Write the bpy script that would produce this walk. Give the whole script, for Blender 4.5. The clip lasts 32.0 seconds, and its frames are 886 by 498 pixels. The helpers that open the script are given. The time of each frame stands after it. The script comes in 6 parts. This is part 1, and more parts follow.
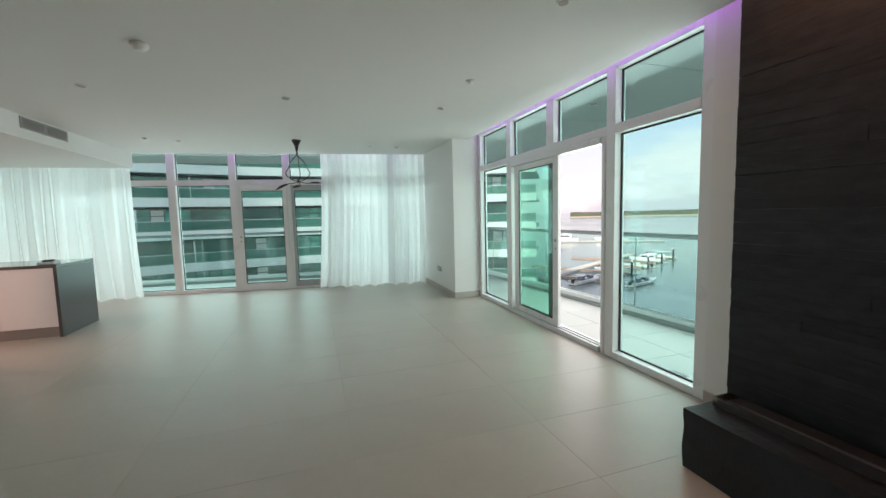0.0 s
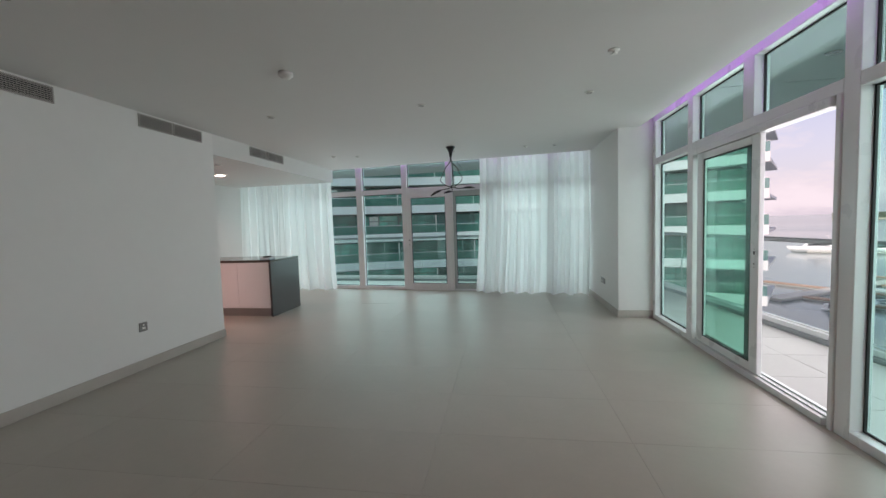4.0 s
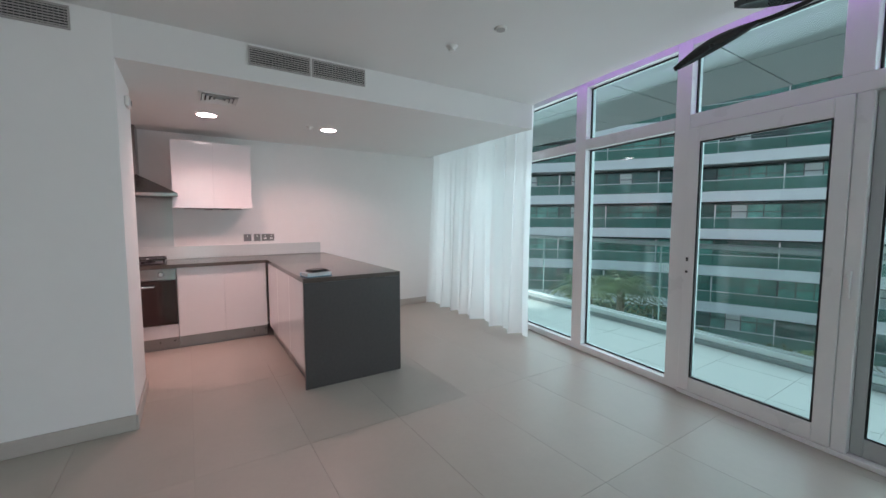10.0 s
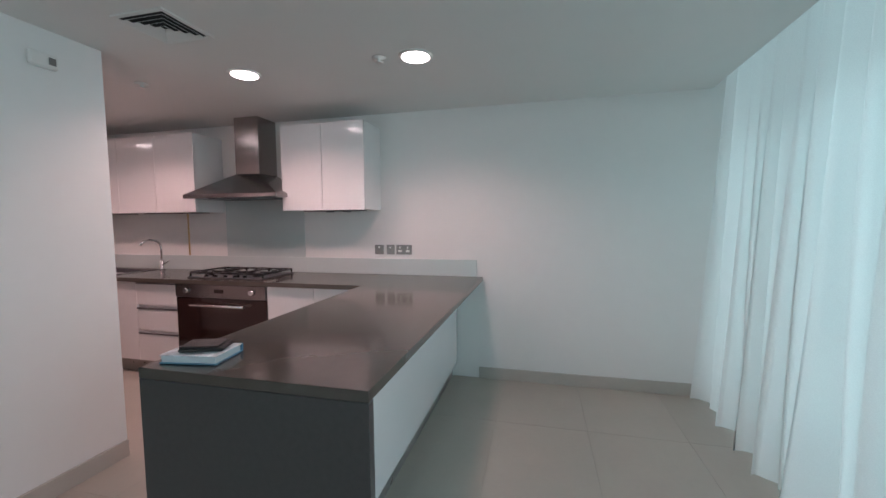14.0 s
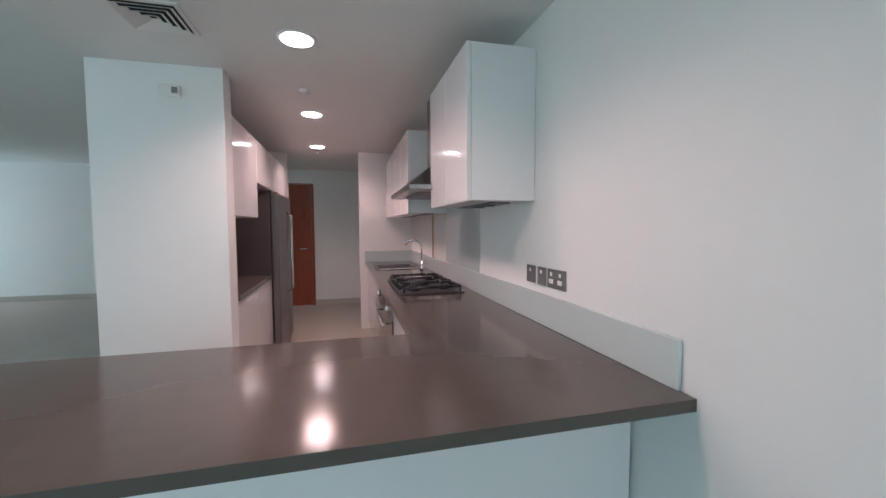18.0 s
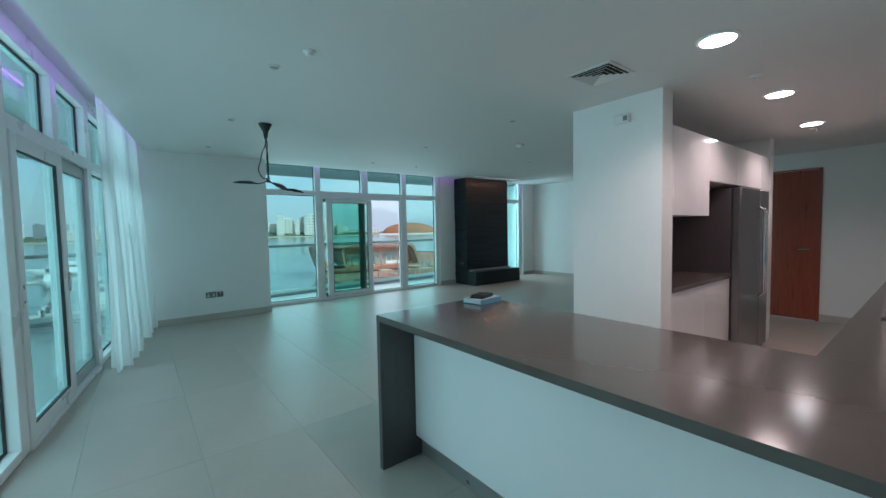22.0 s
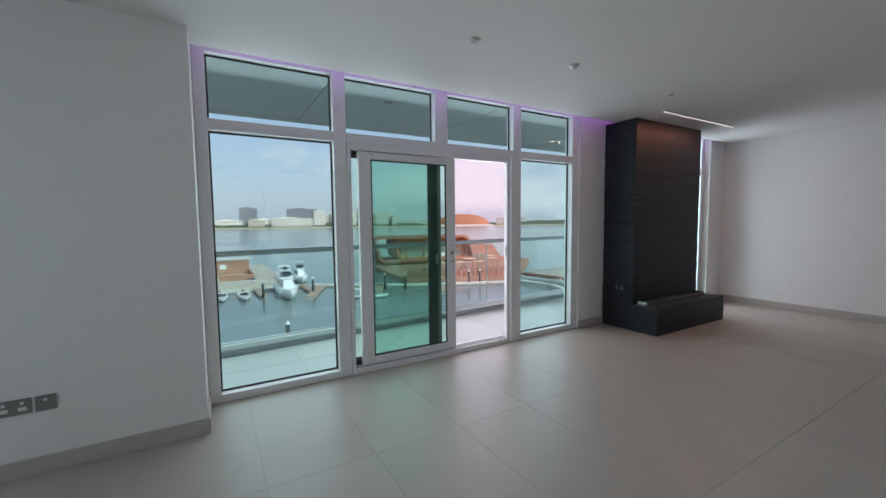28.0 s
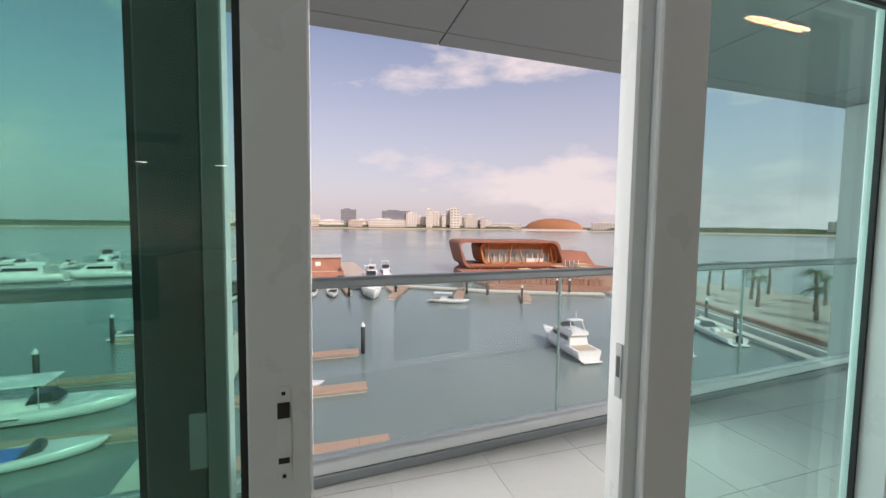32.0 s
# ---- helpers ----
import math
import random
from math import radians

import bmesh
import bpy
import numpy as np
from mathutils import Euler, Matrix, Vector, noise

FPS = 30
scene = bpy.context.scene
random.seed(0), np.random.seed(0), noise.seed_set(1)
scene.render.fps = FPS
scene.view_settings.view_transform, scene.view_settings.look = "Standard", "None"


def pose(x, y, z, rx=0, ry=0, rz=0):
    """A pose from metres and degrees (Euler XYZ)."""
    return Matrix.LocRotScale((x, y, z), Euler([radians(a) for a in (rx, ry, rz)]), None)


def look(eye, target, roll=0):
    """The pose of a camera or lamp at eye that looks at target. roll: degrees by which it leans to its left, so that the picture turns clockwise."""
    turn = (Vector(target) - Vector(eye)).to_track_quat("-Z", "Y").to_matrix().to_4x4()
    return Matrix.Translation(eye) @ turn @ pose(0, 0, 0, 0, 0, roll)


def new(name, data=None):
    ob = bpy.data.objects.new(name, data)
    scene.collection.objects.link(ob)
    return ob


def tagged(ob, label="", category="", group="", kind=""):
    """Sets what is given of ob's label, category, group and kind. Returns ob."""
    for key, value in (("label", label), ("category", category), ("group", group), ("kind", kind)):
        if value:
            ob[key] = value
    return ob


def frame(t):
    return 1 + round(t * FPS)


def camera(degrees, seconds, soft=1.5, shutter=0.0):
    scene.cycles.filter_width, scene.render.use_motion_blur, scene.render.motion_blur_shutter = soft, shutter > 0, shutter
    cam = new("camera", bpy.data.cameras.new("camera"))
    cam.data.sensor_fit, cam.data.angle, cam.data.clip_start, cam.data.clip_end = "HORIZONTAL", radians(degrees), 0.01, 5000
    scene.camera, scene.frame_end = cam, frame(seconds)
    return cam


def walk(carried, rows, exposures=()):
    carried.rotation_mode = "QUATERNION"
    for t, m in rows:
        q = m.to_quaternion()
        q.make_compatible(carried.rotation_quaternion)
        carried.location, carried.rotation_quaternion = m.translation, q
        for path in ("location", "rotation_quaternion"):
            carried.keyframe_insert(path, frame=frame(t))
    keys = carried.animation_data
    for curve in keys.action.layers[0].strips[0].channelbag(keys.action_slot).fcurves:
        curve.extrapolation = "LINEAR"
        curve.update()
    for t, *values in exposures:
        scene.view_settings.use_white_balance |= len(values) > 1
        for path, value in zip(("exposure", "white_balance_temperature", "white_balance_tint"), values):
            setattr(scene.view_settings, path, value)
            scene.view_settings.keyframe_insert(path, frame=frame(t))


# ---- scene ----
cam = camera(97.0, 32.0)
PATH = [
    (0, (5.381, -6.755, 1.383), (5.994, -4.859, 1.212), -1.4),
    (0.5, (5.561, -6.833, 1.378), (5.846, -4.86, 1.211), -1.5),
    (1, (5.762, -6.925, 1.368), (5.757, -4.932, 1.202), -1.6),
    (1.5, (5.892, -7.064, 1.353), (5.692, -5.081, 1.187), -1.5),
    (2, (5.991, -7.225, 1.363), (5.694, -5.254, 1.192), -1.9),
    (2.5, (6.004, -7.213, 1.361), (5.703, -5.242, 1.201), -1.8),
    (4.5, (5.933, -5.988, 1.384), (5.616, -4.017, 1.263), -1.8),
    (5, (5.89, -5.55, 1.41), (5.522, -3.588, 1.282), -1.6),
    (5.5, (5.916, -5.103, 1.392), (5.487, -3.153, 1.271), -1.3),
    (6, (5.949, -4.66, 1.384), (5.452, -2.726, 1.266), -1.3),
    (6.5, (5.899, -4.228, 1.391), (5.328, -2.315, 1.267), -1.4),
    (7, (5.883, -3.784, 1.389), (5.182, -1.915, 1.256), -1.4),
    (7.5, (5.833, -3.399, 1.381), (5.009, -1.583, 1.24), -1.8),
    (8, (5.815, -2.99, 1.361), (4.838, -1.253, 1.228), -1.7),
    (8.5, (5.775, -2.6, 1.347), (4.622, -0.966, 1.222), -1.3),
    (9, (5.709, -2.234, 1.354), (4.366, -0.759, 1.217), -0.6),
    (9.5, (5.616, -1.875, 1.368), (4.085, -0.596, 1.221), -0.1),
    (10, (5.499, -1.526, 1.372), (3.826, -0.441, 1.217), 0.0),
    (10.5, (5.346, -1.196, 1.363), (3.574, -0.286, 1.19), -0.0),
    (11, (5.181, -0.873, 1.359), (3.332, -0.133, 1.172), -0.1),
    (11.5, (4.947, -0.538, 1.361), (3.022, -0.028, 1.174), -0.5),
    (12, (4.647, -0.281, 1.352), (2.675, 0.01, 1.188), -0.4),
    (12.5, (4.33, -0.038, 1.35), (2.337, 0.049, 1.205), -0.4),
    (13, (4.003, 0.164, 1.365), (2.01, 0.059, 1.226), -0.6),
    (13.5, (3.682, 0.35, 1.38), (1.706, 0.068, 1.245), -0.6),
    (15.5, (2.385, 0.942, 1.391), (0.748, -0.199, 1.248), -0.9),
    (16, (2.053, 1.022, 1.356), (0.581, -0.327, 1.243), -1.2),
    (16.5, (1.786, 1.039, 1.373), (0.493, -0.482, 1.248), -0.9),
    (17, (1.481, 1.017, 1.366), (0.424, -0.676, 1.244), -0.9),
    (17.5, (1.195, 0.963, 1.37), (0.398, -0.868, 1.245), -0.7),
    (18, (0.915, 0.88, 1.365), (0.423, -1.055, 1.252), -0.3),
    (18.5, (0.697, 0.763, 1.344), (0.532, -1.228, 1.249), 0.1),
    (19, (0.53, 0.683, 1.364), (0.692, -1.308, 1.278), -0.2),
    (19.5, (0.396, 0.678, 1.366), (0.847, -1.269, 1.29), -0.4),
    (20, (0.359, 0.724, 1.371), (1.06, -1.148, 1.304), -0.9),
    (20.5, (0.362, 0.857, 1.373), (1.294, -0.912, 1.312), -1.2),
    (21, (0.356, 0.985, 1.378), (1.537, -0.628, 1.318), -1.1),
    (21.5, (0.378, 1.067, 1.395), (1.781, -0.355, 1.316), -1.1),
    (22, (0.373, 1.111, 1.382), (1.945, -0.121, 1.279), -1.1),
    (22.5, (0.462, 1.091, 1.366), (2.141, 0.011, 1.242), -0.6),
    (23, (0.691, 0.994, 1.361), (2.435, 0.025, 1.233), 0.1),
    (23.5, (1.003, 0.881, 1.356), (2.789, -0.009, 1.227), 0.4),
    (24, (1.386, 0.781, 1.362), (3.2, -0.05, 1.238), 0.0),
    (24.5, (1.786, 0.666, 1.357), (3.618, -0.129, 1.234), -0.6),
    (25, (2.184, 0.558, 1.313), (4.019, -0.228, 1.199), -0.9),
    (25.5, (2.597, 0.418, 1.32), (4.422, -0.393, 1.21), -1.1),
    (27.5, (4.222, -0.462, 1.394), (5.959, -1.442, 1.255), -0.5),
    (28, (4.571, -0.769, 1.388), (6.291, -1.78, 1.246), -0.6),
    (28.5, (4.908, -1.079, 1.394), (6.625, -2.091, 1.222), -0.4),
    (29, (5.25, -1.382, 1.371), (6.979, -2.372, 1.191), -0.5),
    (29.5, (5.592, -1.674, 1.371), (7.348, -2.614, 1.195), -0.3),
    (30, (5.884, -1.943, 1.356), (7.673, -2.82, 1.179), -0.0),
    (30.5, (6.23, -2.24, 1.358), (8.04, -3.071, 1.177), -0.2),
    (31, (6.572, -2.492, 1.368), (8.402, -3.278, 1.181), -0.2),
    (31.5, (6.913, -2.745, 1.377), (8.78, -3.443, 1.219), 0.2),
    (32, (7.278, -2.943, 1.387), (9.181, -3.547, 1.261), 0.7),
]
# the clip's camera drifts in exposure and white balance as it turns
WHITE = [
    (0, 0.11, 7000, 21.0),
    (1, -0.17, 6800, 22.0),
    (2, -0.09, 6620, 23.5),
    (5, -0.35, 6990, 31.4),
    (7, -0.16, 6670, 21.9),
    (9, -0.25, 6600, 30.2),
    (10, -0.18, 6500, 31.0),
    (11, -0.22, 6680, 30.5),
    (12, -0.29, 6410, 25.3),
    (13, -0.47, 6090, 20.9),
    (16, -0.21, 6190, 22.3),
    (18, -0.11, 5900, 15.5),
    (20, -0.12, 5750, 15.5),
    (21, -0.26, 5540, 7.5),
    (22, -0.36, 5270, -0.5),
    (23, -0.44, 5840, 15.0),
    (24, -0.43, 6320, 31.9),
    (25, -0.44, 6560, 36.1),
    (28, -0.37, 6480, 34.0),
    (29, -0.36, 6760, 27.0),
    (30, -0.34, 6940, 13.5),
    (31, -0.28, 6980, 12.5),
    (32, -0.46, 7060, 24.0),
]
walk(cam, [(t, look(eye, target, roll)) for t, eye, target, roll in PATH], WHITE)

# ---------------------------------------------------------------- world and light
W = bpy.data.worlds.new("world")
scene.world = W
W.use_nodes = True
SUN_EL, SUN_AZ = radians(42), radians(246)


def build_world():
    nt = W.node_tree
    nt.nodes.clear()
    out = nt.nodes.new("ShaderNodeOutputWorld")
    bg = nt.nodes.new("ShaderNodeBackground")
    sky = nt.nodes.new("ShaderNodeTexSky")
    sky.sky_type = "NISHITA"
    sky.sun_disc = False
    sky.sun_elevation, sky.sun_rotation = SUN_EL, SUN_AZ
    sky.air_density, sky.dust_density, sky.ozone_density = 1.0, 2.2, 1.4
    tc = nt.nodes.new("ShaderNodeTexCoord")
    # cumulus banks: noise over the direction, flattened towards the horizon
    mp = nt.nodes.new("ShaderNodeMapping")
    mp.inputs["Scale"].default_value = (1.3, 1.3, 3.6)
    mp.inputs["Location"].default_value = (0.35, 0.9, 0.1)
    nz = nt.nodes.new("ShaderNodeTexNoise")
    nz.inputs["Scale"].default_value = 1.7
    nz.inputs["Detail"].default_value = 9.0
    nz.inputs["Roughness"].default_value = 0.56
    ramp = nt.nodes.new("ShaderNodeValToRGB")
    ramp.color_ramp.elements[0].position, ramp.color_ramp.elements[1].position = 0.50, 0.60
    mix = nt.nodes.new("ShaderNodeMix")
    mix.data_type = "RGBA"
    mix.inputs["B"].default_value = (5.1, 5.0, 5.15, 1)
    pale = nt.nodes.new("ShaderNodeMix")
    pale.data_type = "RGBA"
    # haze thins with height
    sep = nt.nodes.new("ShaderNodeSeparateXYZ")
    hz = nt.nodes.new("ShaderNodeMapRange")
    hz.inputs["From Max"].default_value = 0.45
    hz.inputs["To Min"].default_value, hz.inputs["To Max"].default_value = 0.80, 0.10
    nt.links.new(tc.outputs["Generated"], sep.inputs[0])
    nt.links.new(sep.outputs["Z"], hz.inputs[0])
    nt.links.new(hz.outputs[0], pale.inputs["Factor"])
    pale.inputs["B"].default_value = (4.35, 4.3, 4.75, 1)
    nt.links.new(sky.outputs[0], pale.inputs["A"])
    nt.links.new(tc.outputs["Generated"], mp.inputs[0])
    nt.links.new(mp.outputs[0], nz.inputs["Vector"])
    nt.links.new(nz.outputs["Fac"], ramp.inputs[0])
    nt.links.new(ramp.outputs[0], mix.inputs["Factor"])
    nt.links.new(pale.outputs["Result"], mix.inputs["A"])
    nt.links.new(mix.outputs["Result"], bg.inputs[0])
    bg.inputs[1].default_value = 0.21
    nt.links.new(bg.outputs[0], out.inputs[0])


build_world()


def lamp(name, kind, m, energy, colour=(1, 1, 1), size=0.1, size_y=None, angle=None):
    d = bpy.data.lights.new(name, kind)
    d.energy, d.color = energy, colour
    if kind == "AREA":
        d.shape = "RECTANGLE" if size_y else "DISK"
        d.size = size
        if size_y:
            d.size_y = size_y
    elif kind == "SUN":
        d.angle = radians(angle)
    elif kind == "SPOT":
        d.spot_size, d.spot_blend, d.shadow_soft_size = radians(angle), 0.6, size
    ob = new(name, d)
    ob.matrix_world = m
    return ob


SUN_DIR = Vector((math.sin(SUN_AZ) * math.cos(SUN_EL), math.cos(SUN_AZ) * math.cos(SUN_EL), math.sin(SUN_EL)))
lamp("sun", "SUN", look(SUN_DIR * 50, (0, 0, 0)), 4.0, (1.0, 0.93, 0.86), angle=3.0)

# north glazing: a straight line, slightly turned against the walls
NA = math.atan(-0.138)
NO = Vector((0, 2.254, 0))
ND = Vector((math.cos(NA), math.sin(NA), 0))
NN = Vector((-ND.y, ND.x, 0))


def north(s, d=0.0, z=0.0):
    """A place s along the inner face of the north glazing, d outside it."""
    return NO + ND * s + NN * d + Vector((0, 0, z))


# sky light that comes in through the glazing
p = north(3.8, 1.15, 1.38)
lamp("sky_light_north", "AREA", look(p, p - NN - Vector((0, 0, 0.28))), 146, (0.80, 0.95, 0.97), 8.4, 2.5)
lamp("sky_light_east", "AREA", look((9.05, -2.9, 1.38), (8.05, -2.9, 1.10)), 122, (0.84, 0.94, 0.91), 6.0, 2.5)
lamp("sky_light_narrow_window", "AREA", look((8.62, -7.30, 1.38), (7.75, -7.75, 1.32)), 56, (0.80, 0.95, 0.97), 0.8, 2.4)
# warm light of the ceiling track in front of the fire column, and of the downlights (further down, with their fittings)
lamp("track_glow", "AREA", look((7.20, -6.03, 2.585), (7.42, -6.03, 1.0)), 7.5, (1.0, 0.40, 0.22), 1.5, 0.02)
# ---------------------------------------------------------------- materials
MATS = {}


def material(name, colour, rough=0.5, metal=0.0, var=0.06, scale=6.0, bump=0.0, bump_scale=60.0, rough_var=0.08,
             stretch=(1, 1, 1), coat=0.0, piece=0.0, spec=0.5, emit=None, island=False):
    """A procedural surface: colour variation at two sizes, uneven gloss, fine relief."""
    m = bpy.data.materials.new(name)
    m.use_nodes = True
    nt = m.node_tree
    b = nt.nodes["Principled BSDF"]
    b.inputs["Roughness"].default_value = rough
    b.inputs["Metallic"].default_value = metal
    b.inputs["Specular IOR Level"].default_value = spec
    b.inputs["Coat Weight"].default_value = coat
    b.inputs["Coat Roughness"].default_value = 0.06
    tc = nt.nodes.new("ShaderNodeTexCoord")
    mp = nt.nodes.new("ShaderNodeMapping")
    mp.inputs["Scale"].default_value = stretch
    nt.links.new(tc.outputs["Object"], mp.inputs[0])
    n1 = nt.nodes.new("ShaderNodeTexNoise")
    n1.inputs["Scale"].default_value, n1.inputs["Detail"].default_value = scale, 6
    n2 = nt.nodes.new("ShaderNodeTexNoise")
    n2.inputs["Scale"].default_value, n2.inputs["Detail"].default_value = scale * 9, 4
    for n in (n1, n2):
        nt.links.new(mp.outputs[0], n.inputs["Vector"])
    add = nt.nodes.new("ShaderNodeMath")
    add.operation = "MULTIPLY_ADD"
    add.inputs[1].default_value = 0.4
    nt.links.new(n2.outputs["Fac"], add.inputs[0])
    nt.links.new(n1.outputs["Fac"], add.inputs[2])
    val = nt.nodes.new("ShaderNodeMapRange")
    val.inputs["From Min"].default_value, val.inputs["From Max"].default_value = 0.4, 1.0
    val.inputs["To Min"].default_value, val.inputs["To Max"].default_value = 1 - var, 1 + var
    nt.links.new(add.outputs[0], val.inputs[0])
    fac = val.outputs[0]
    if piece:
        src = nt.nodes.new("ShaderNodeNewGeometry").outputs["Random Per Island"] if island else nt.nodes.new("ShaderNodeObjectInfo").outputs["Random"]
        pr = nt.nodes.new("ShaderNodeMapRange")
        pr.inputs["To Min"].default_value, pr.inputs["To Max"].default_value = 1 - piece, 1 + piece
        nt.links.new(src, pr.inputs[0])
        mu = nt.nodes.new("ShaderNodeMath")
        mu.operation = "MULTIPLY"
        nt.links.new(fac, mu.inputs[0])
        nt.links.new(pr.outputs[0], mu.inputs[1])
        fac = mu.outputs[0]
    mul = nt.nodes.new("ShaderNodeVectorMath")
    mul.operation = "SCALE"
    mul.inputs[0].default_value = colour
    nt.links.new(fac, mul.inputs["Scale"])
    nt.links.new(mul.outputs[0], b.inputs["Base Color"])
    rr = nt.nodes.new("ShaderNodeMapRange")
    rr.inputs["From Min"].default_value, rr.inputs["From Max"].default_value = 0.3, 0.7
    rr.inputs["To Min"].default_value, rr.inputs["To Max"].default_value = max(rough - rough_var, 0.02), min(rough + rough_var, 1)
    nt.links.new(n1.outputs["Fac"], rr.inputs[0])
    nt.links.new(rr.outputs[0], b.inputs["Roughness"])
    if bump:
        n3 = nt.nodes.new("ShaderNodeTexNoise")
        n3.inputs["Scale"].default_value, n3.inputs["Detail"].default_value = bump_scale, 5
        nt.links.new(mp.outputs[0], n3.inputs["Vector"])
        bp = nt.nodes.new("ShaderNodeBump")
        bp.inputs["Strength"].default_value, bp.inputs["Distance"].default_value = bump, 0.01
        nt.links.new(n3.outputs["Fac"], bp.inputs["Height"])
        nt.links.new(bp.outputs[0], b.inputs["Normal"])
    if emit:
        b.inputs["Emission Color"].default_value = (*emit[0], 1)
        b.inputs["Emission Strength"].default_value = emit[1]
    MATS[name] = m
    return m


def glass(name, tint, gloss=0.9):
    """Pane: tinted see-through, with mirror gloss by Fresnel."""
    m = bpy.data.materials.new(name)
    m.use_nodes = True
    nt = m.node_tree
    nt.nodes.clear()
    out = nt.nodes.new("ShaderNodeOutputMaterial")
    tr = nt.nodes.new("ShaderNodeBsdfTransparent")
    tr.inputs[0].default_value = (*tint, 1)
    gl = nt.nodes.new("ShaderNodeBsdfGlossy")
    gl.inputs["Roughness"].default_value = 0.01
    gl.inputs[0].default_value = (gloss, gloss, gloss, 1)
    lw = nt.nodes.new("ShaderNodeLayerWeight")
    lw.inputs[0].default_value = 0.5
    pw = nt.nodes.new("ShaderNodeMath")
    pw.operation = "POWER"
    pw.inputs[1].default_value = 5.0
    fr = nt.nodes.new("ShaderNodeMath")
    fr.operation = "MULTIPLY_ADD"
    fr.inputs[1].default_value, fr.inputs[2].default_value = 0.96, 0.04
    nt.links.new(lw.outputs["Facing"], pw.inputs[0])
    nt.links.new(pw.outputs[0], fr.inputs[0])
    mx = nt.nodes.new("ShaderNodeMixShader")
    nt.links.new(fr.outputs[0], mx.inputs[0])
    nt.links.new(tr.outputs[0], mx.inputs[1])
    nt.links.new(gl.outputs[0], mx.inputs[2])
    nt.links.new(mx.outputs[0], out.inputs[0])
    MATS[name] = m
    return m


def sheer(name, colour, see=0.35):
    """Thin curtain cloth: part see-through weave, part translucent."""
    m = bpy.data.materials.new(name)
    m.use_nodes = True
    nt = m.node_tree
    nt.nodes.clear()
    out = nt.nodes.new("ShaderNodeOutputMaterial")
    tr = nt.nodes.new("ShaderNodeBsdfTransparent")
    tl = nt.nodes.new("ShaderNodeBsdfTranslucent")
    df = nt.nodes.new("ShaderNodeBsdfDiffuse")
    tc = nt.nodes.new("ShaderNodeTexCoord")
    nz = nt.nodes.new("ShaderNodeTexNoise")
    nz.inputs["Scale"].default_value, nz.inputs["Detail"].default_value = 260, 3
    nt.links.new(tc.outputs["Object"], nz.inputs["Vector"])
    mr = nt.nodes.new("ShaderNodeMapRange")
    mr.inputs["To Min"].default_value, mr.inputs["To Max"].default_value = see * 0.5, see * 1.5
    nt.links.new(nz.outputs["Fac"], mr.inputs[0])
    tl.inputs[0].default_value = df.inputs[0].default_value = (*colour, 1)
    a = nt.nodes.new("ShaderNodeMixShader")
    a.inputs[0].default_value = 0.72
    nt.links.new(df.outputs[0], a.inputs[1])
    nt.links.new(tl.outputs[0], a.inputs[2])
    c = nt.nodes.new("ShaderNodeMixShader")
    nt.links.new(mr.outputs[0], c.inputs[0])
    nt.links.new(a.outputs[0], c.inputs[1])
    nt.links.new(tr.outputs[0], c.inputs[2])
    nt.links.new(c.outputs[0], out.inputs[0])
    MATS[name] = m
    return m


def glow(name, colour, strength):
    m = bpy.data.materials.new(name)
    m.use_nodes = True
    nt = m.node_tree
    nt.nodes.clear()
    out = nt.nodes.new("ShaderNodeOutputMaterial")
    em = nt.nodes.new("ShaderNodeEmission")
    em.inputs[0].default_value, em.inputs[1].default_value = (*colour, 1), strength
    nt.links.new(em.outputs[0], out.inputs[0])
    MATS[name] = m
    return m


PAINT = material("wall_paint", (0.78, 0.78, 0.76), 0.6, var=0.025, scale=1.3, bump=0.05, bump_scale=180)
CEIL = material("ceiling_paint", (0.74, 0.74, 0.72), 0.7, var=0.02, scale=0.9, bump=0.04, bump_scale=150)
TILE = material("floor_tile", (0.42, 0.387, 0.338), 0.40, var=0.05, scale=3.0, bump=0.02, bump_scale=120, piece=0.025, rough_var=0.015)
GROUT = material("grout", (0.37, 0.343, 0.302), 0.8, var=0.1, scale=20)
SKIRT = material("skirting", (0.46, 0.43, 0.39), 0.4, var=0.05, scale=3)
FRAME = material("white_frame", (0.80, 0.82, 0.82), 0.32, var=0.02, scale=3, coat=0.2)
DARKF = material("dark_frame", (0.085, 0.105, 0.105), 0.4, var=0.05, scale=4)
GREYF = material("grey_frame", (0.42, 0.46, 0.46), 0.4, var=0.03, scale=4)
GASKET = material("gasket", (0.02, 0.025, 0.025), 0.6, var=0.1, scale=20)
GLASS = glass("tinted_glass", (0.77, 0.96, 0.93))
GLASSD = glass("door_glass", (0.70, 0.905, 0.85))
CLEAR = glass("balustrade_glass", (0.93, 0.985, 0.97))
CLOTH = sheer("curtain_cloth", (0.93, 0.95, 0.94), 0.14)
GLOSSW = material("gloss_white", (0.82, 0.80, 0.80), 0.12, var=0.015, scale=2, coat=0.6, rough_var=0.03)
CARC = material("carcass_white", (0.76, 0.75, 0.74), 0.4, var=0.02, scale=4)
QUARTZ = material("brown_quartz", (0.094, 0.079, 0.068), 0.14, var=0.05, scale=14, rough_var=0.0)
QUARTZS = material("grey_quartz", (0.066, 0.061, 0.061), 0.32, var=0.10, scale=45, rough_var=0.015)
UPSTAND = material("glass_upstand", (0.55, 0.62, 0.61), 0.1, var=0.02, scale=2, coat=0.5)
PLINTH = material("plinth_metal", (0.33, 0.32, 0.31), 0.35, metal=0.6, var=0.06, scale=5)
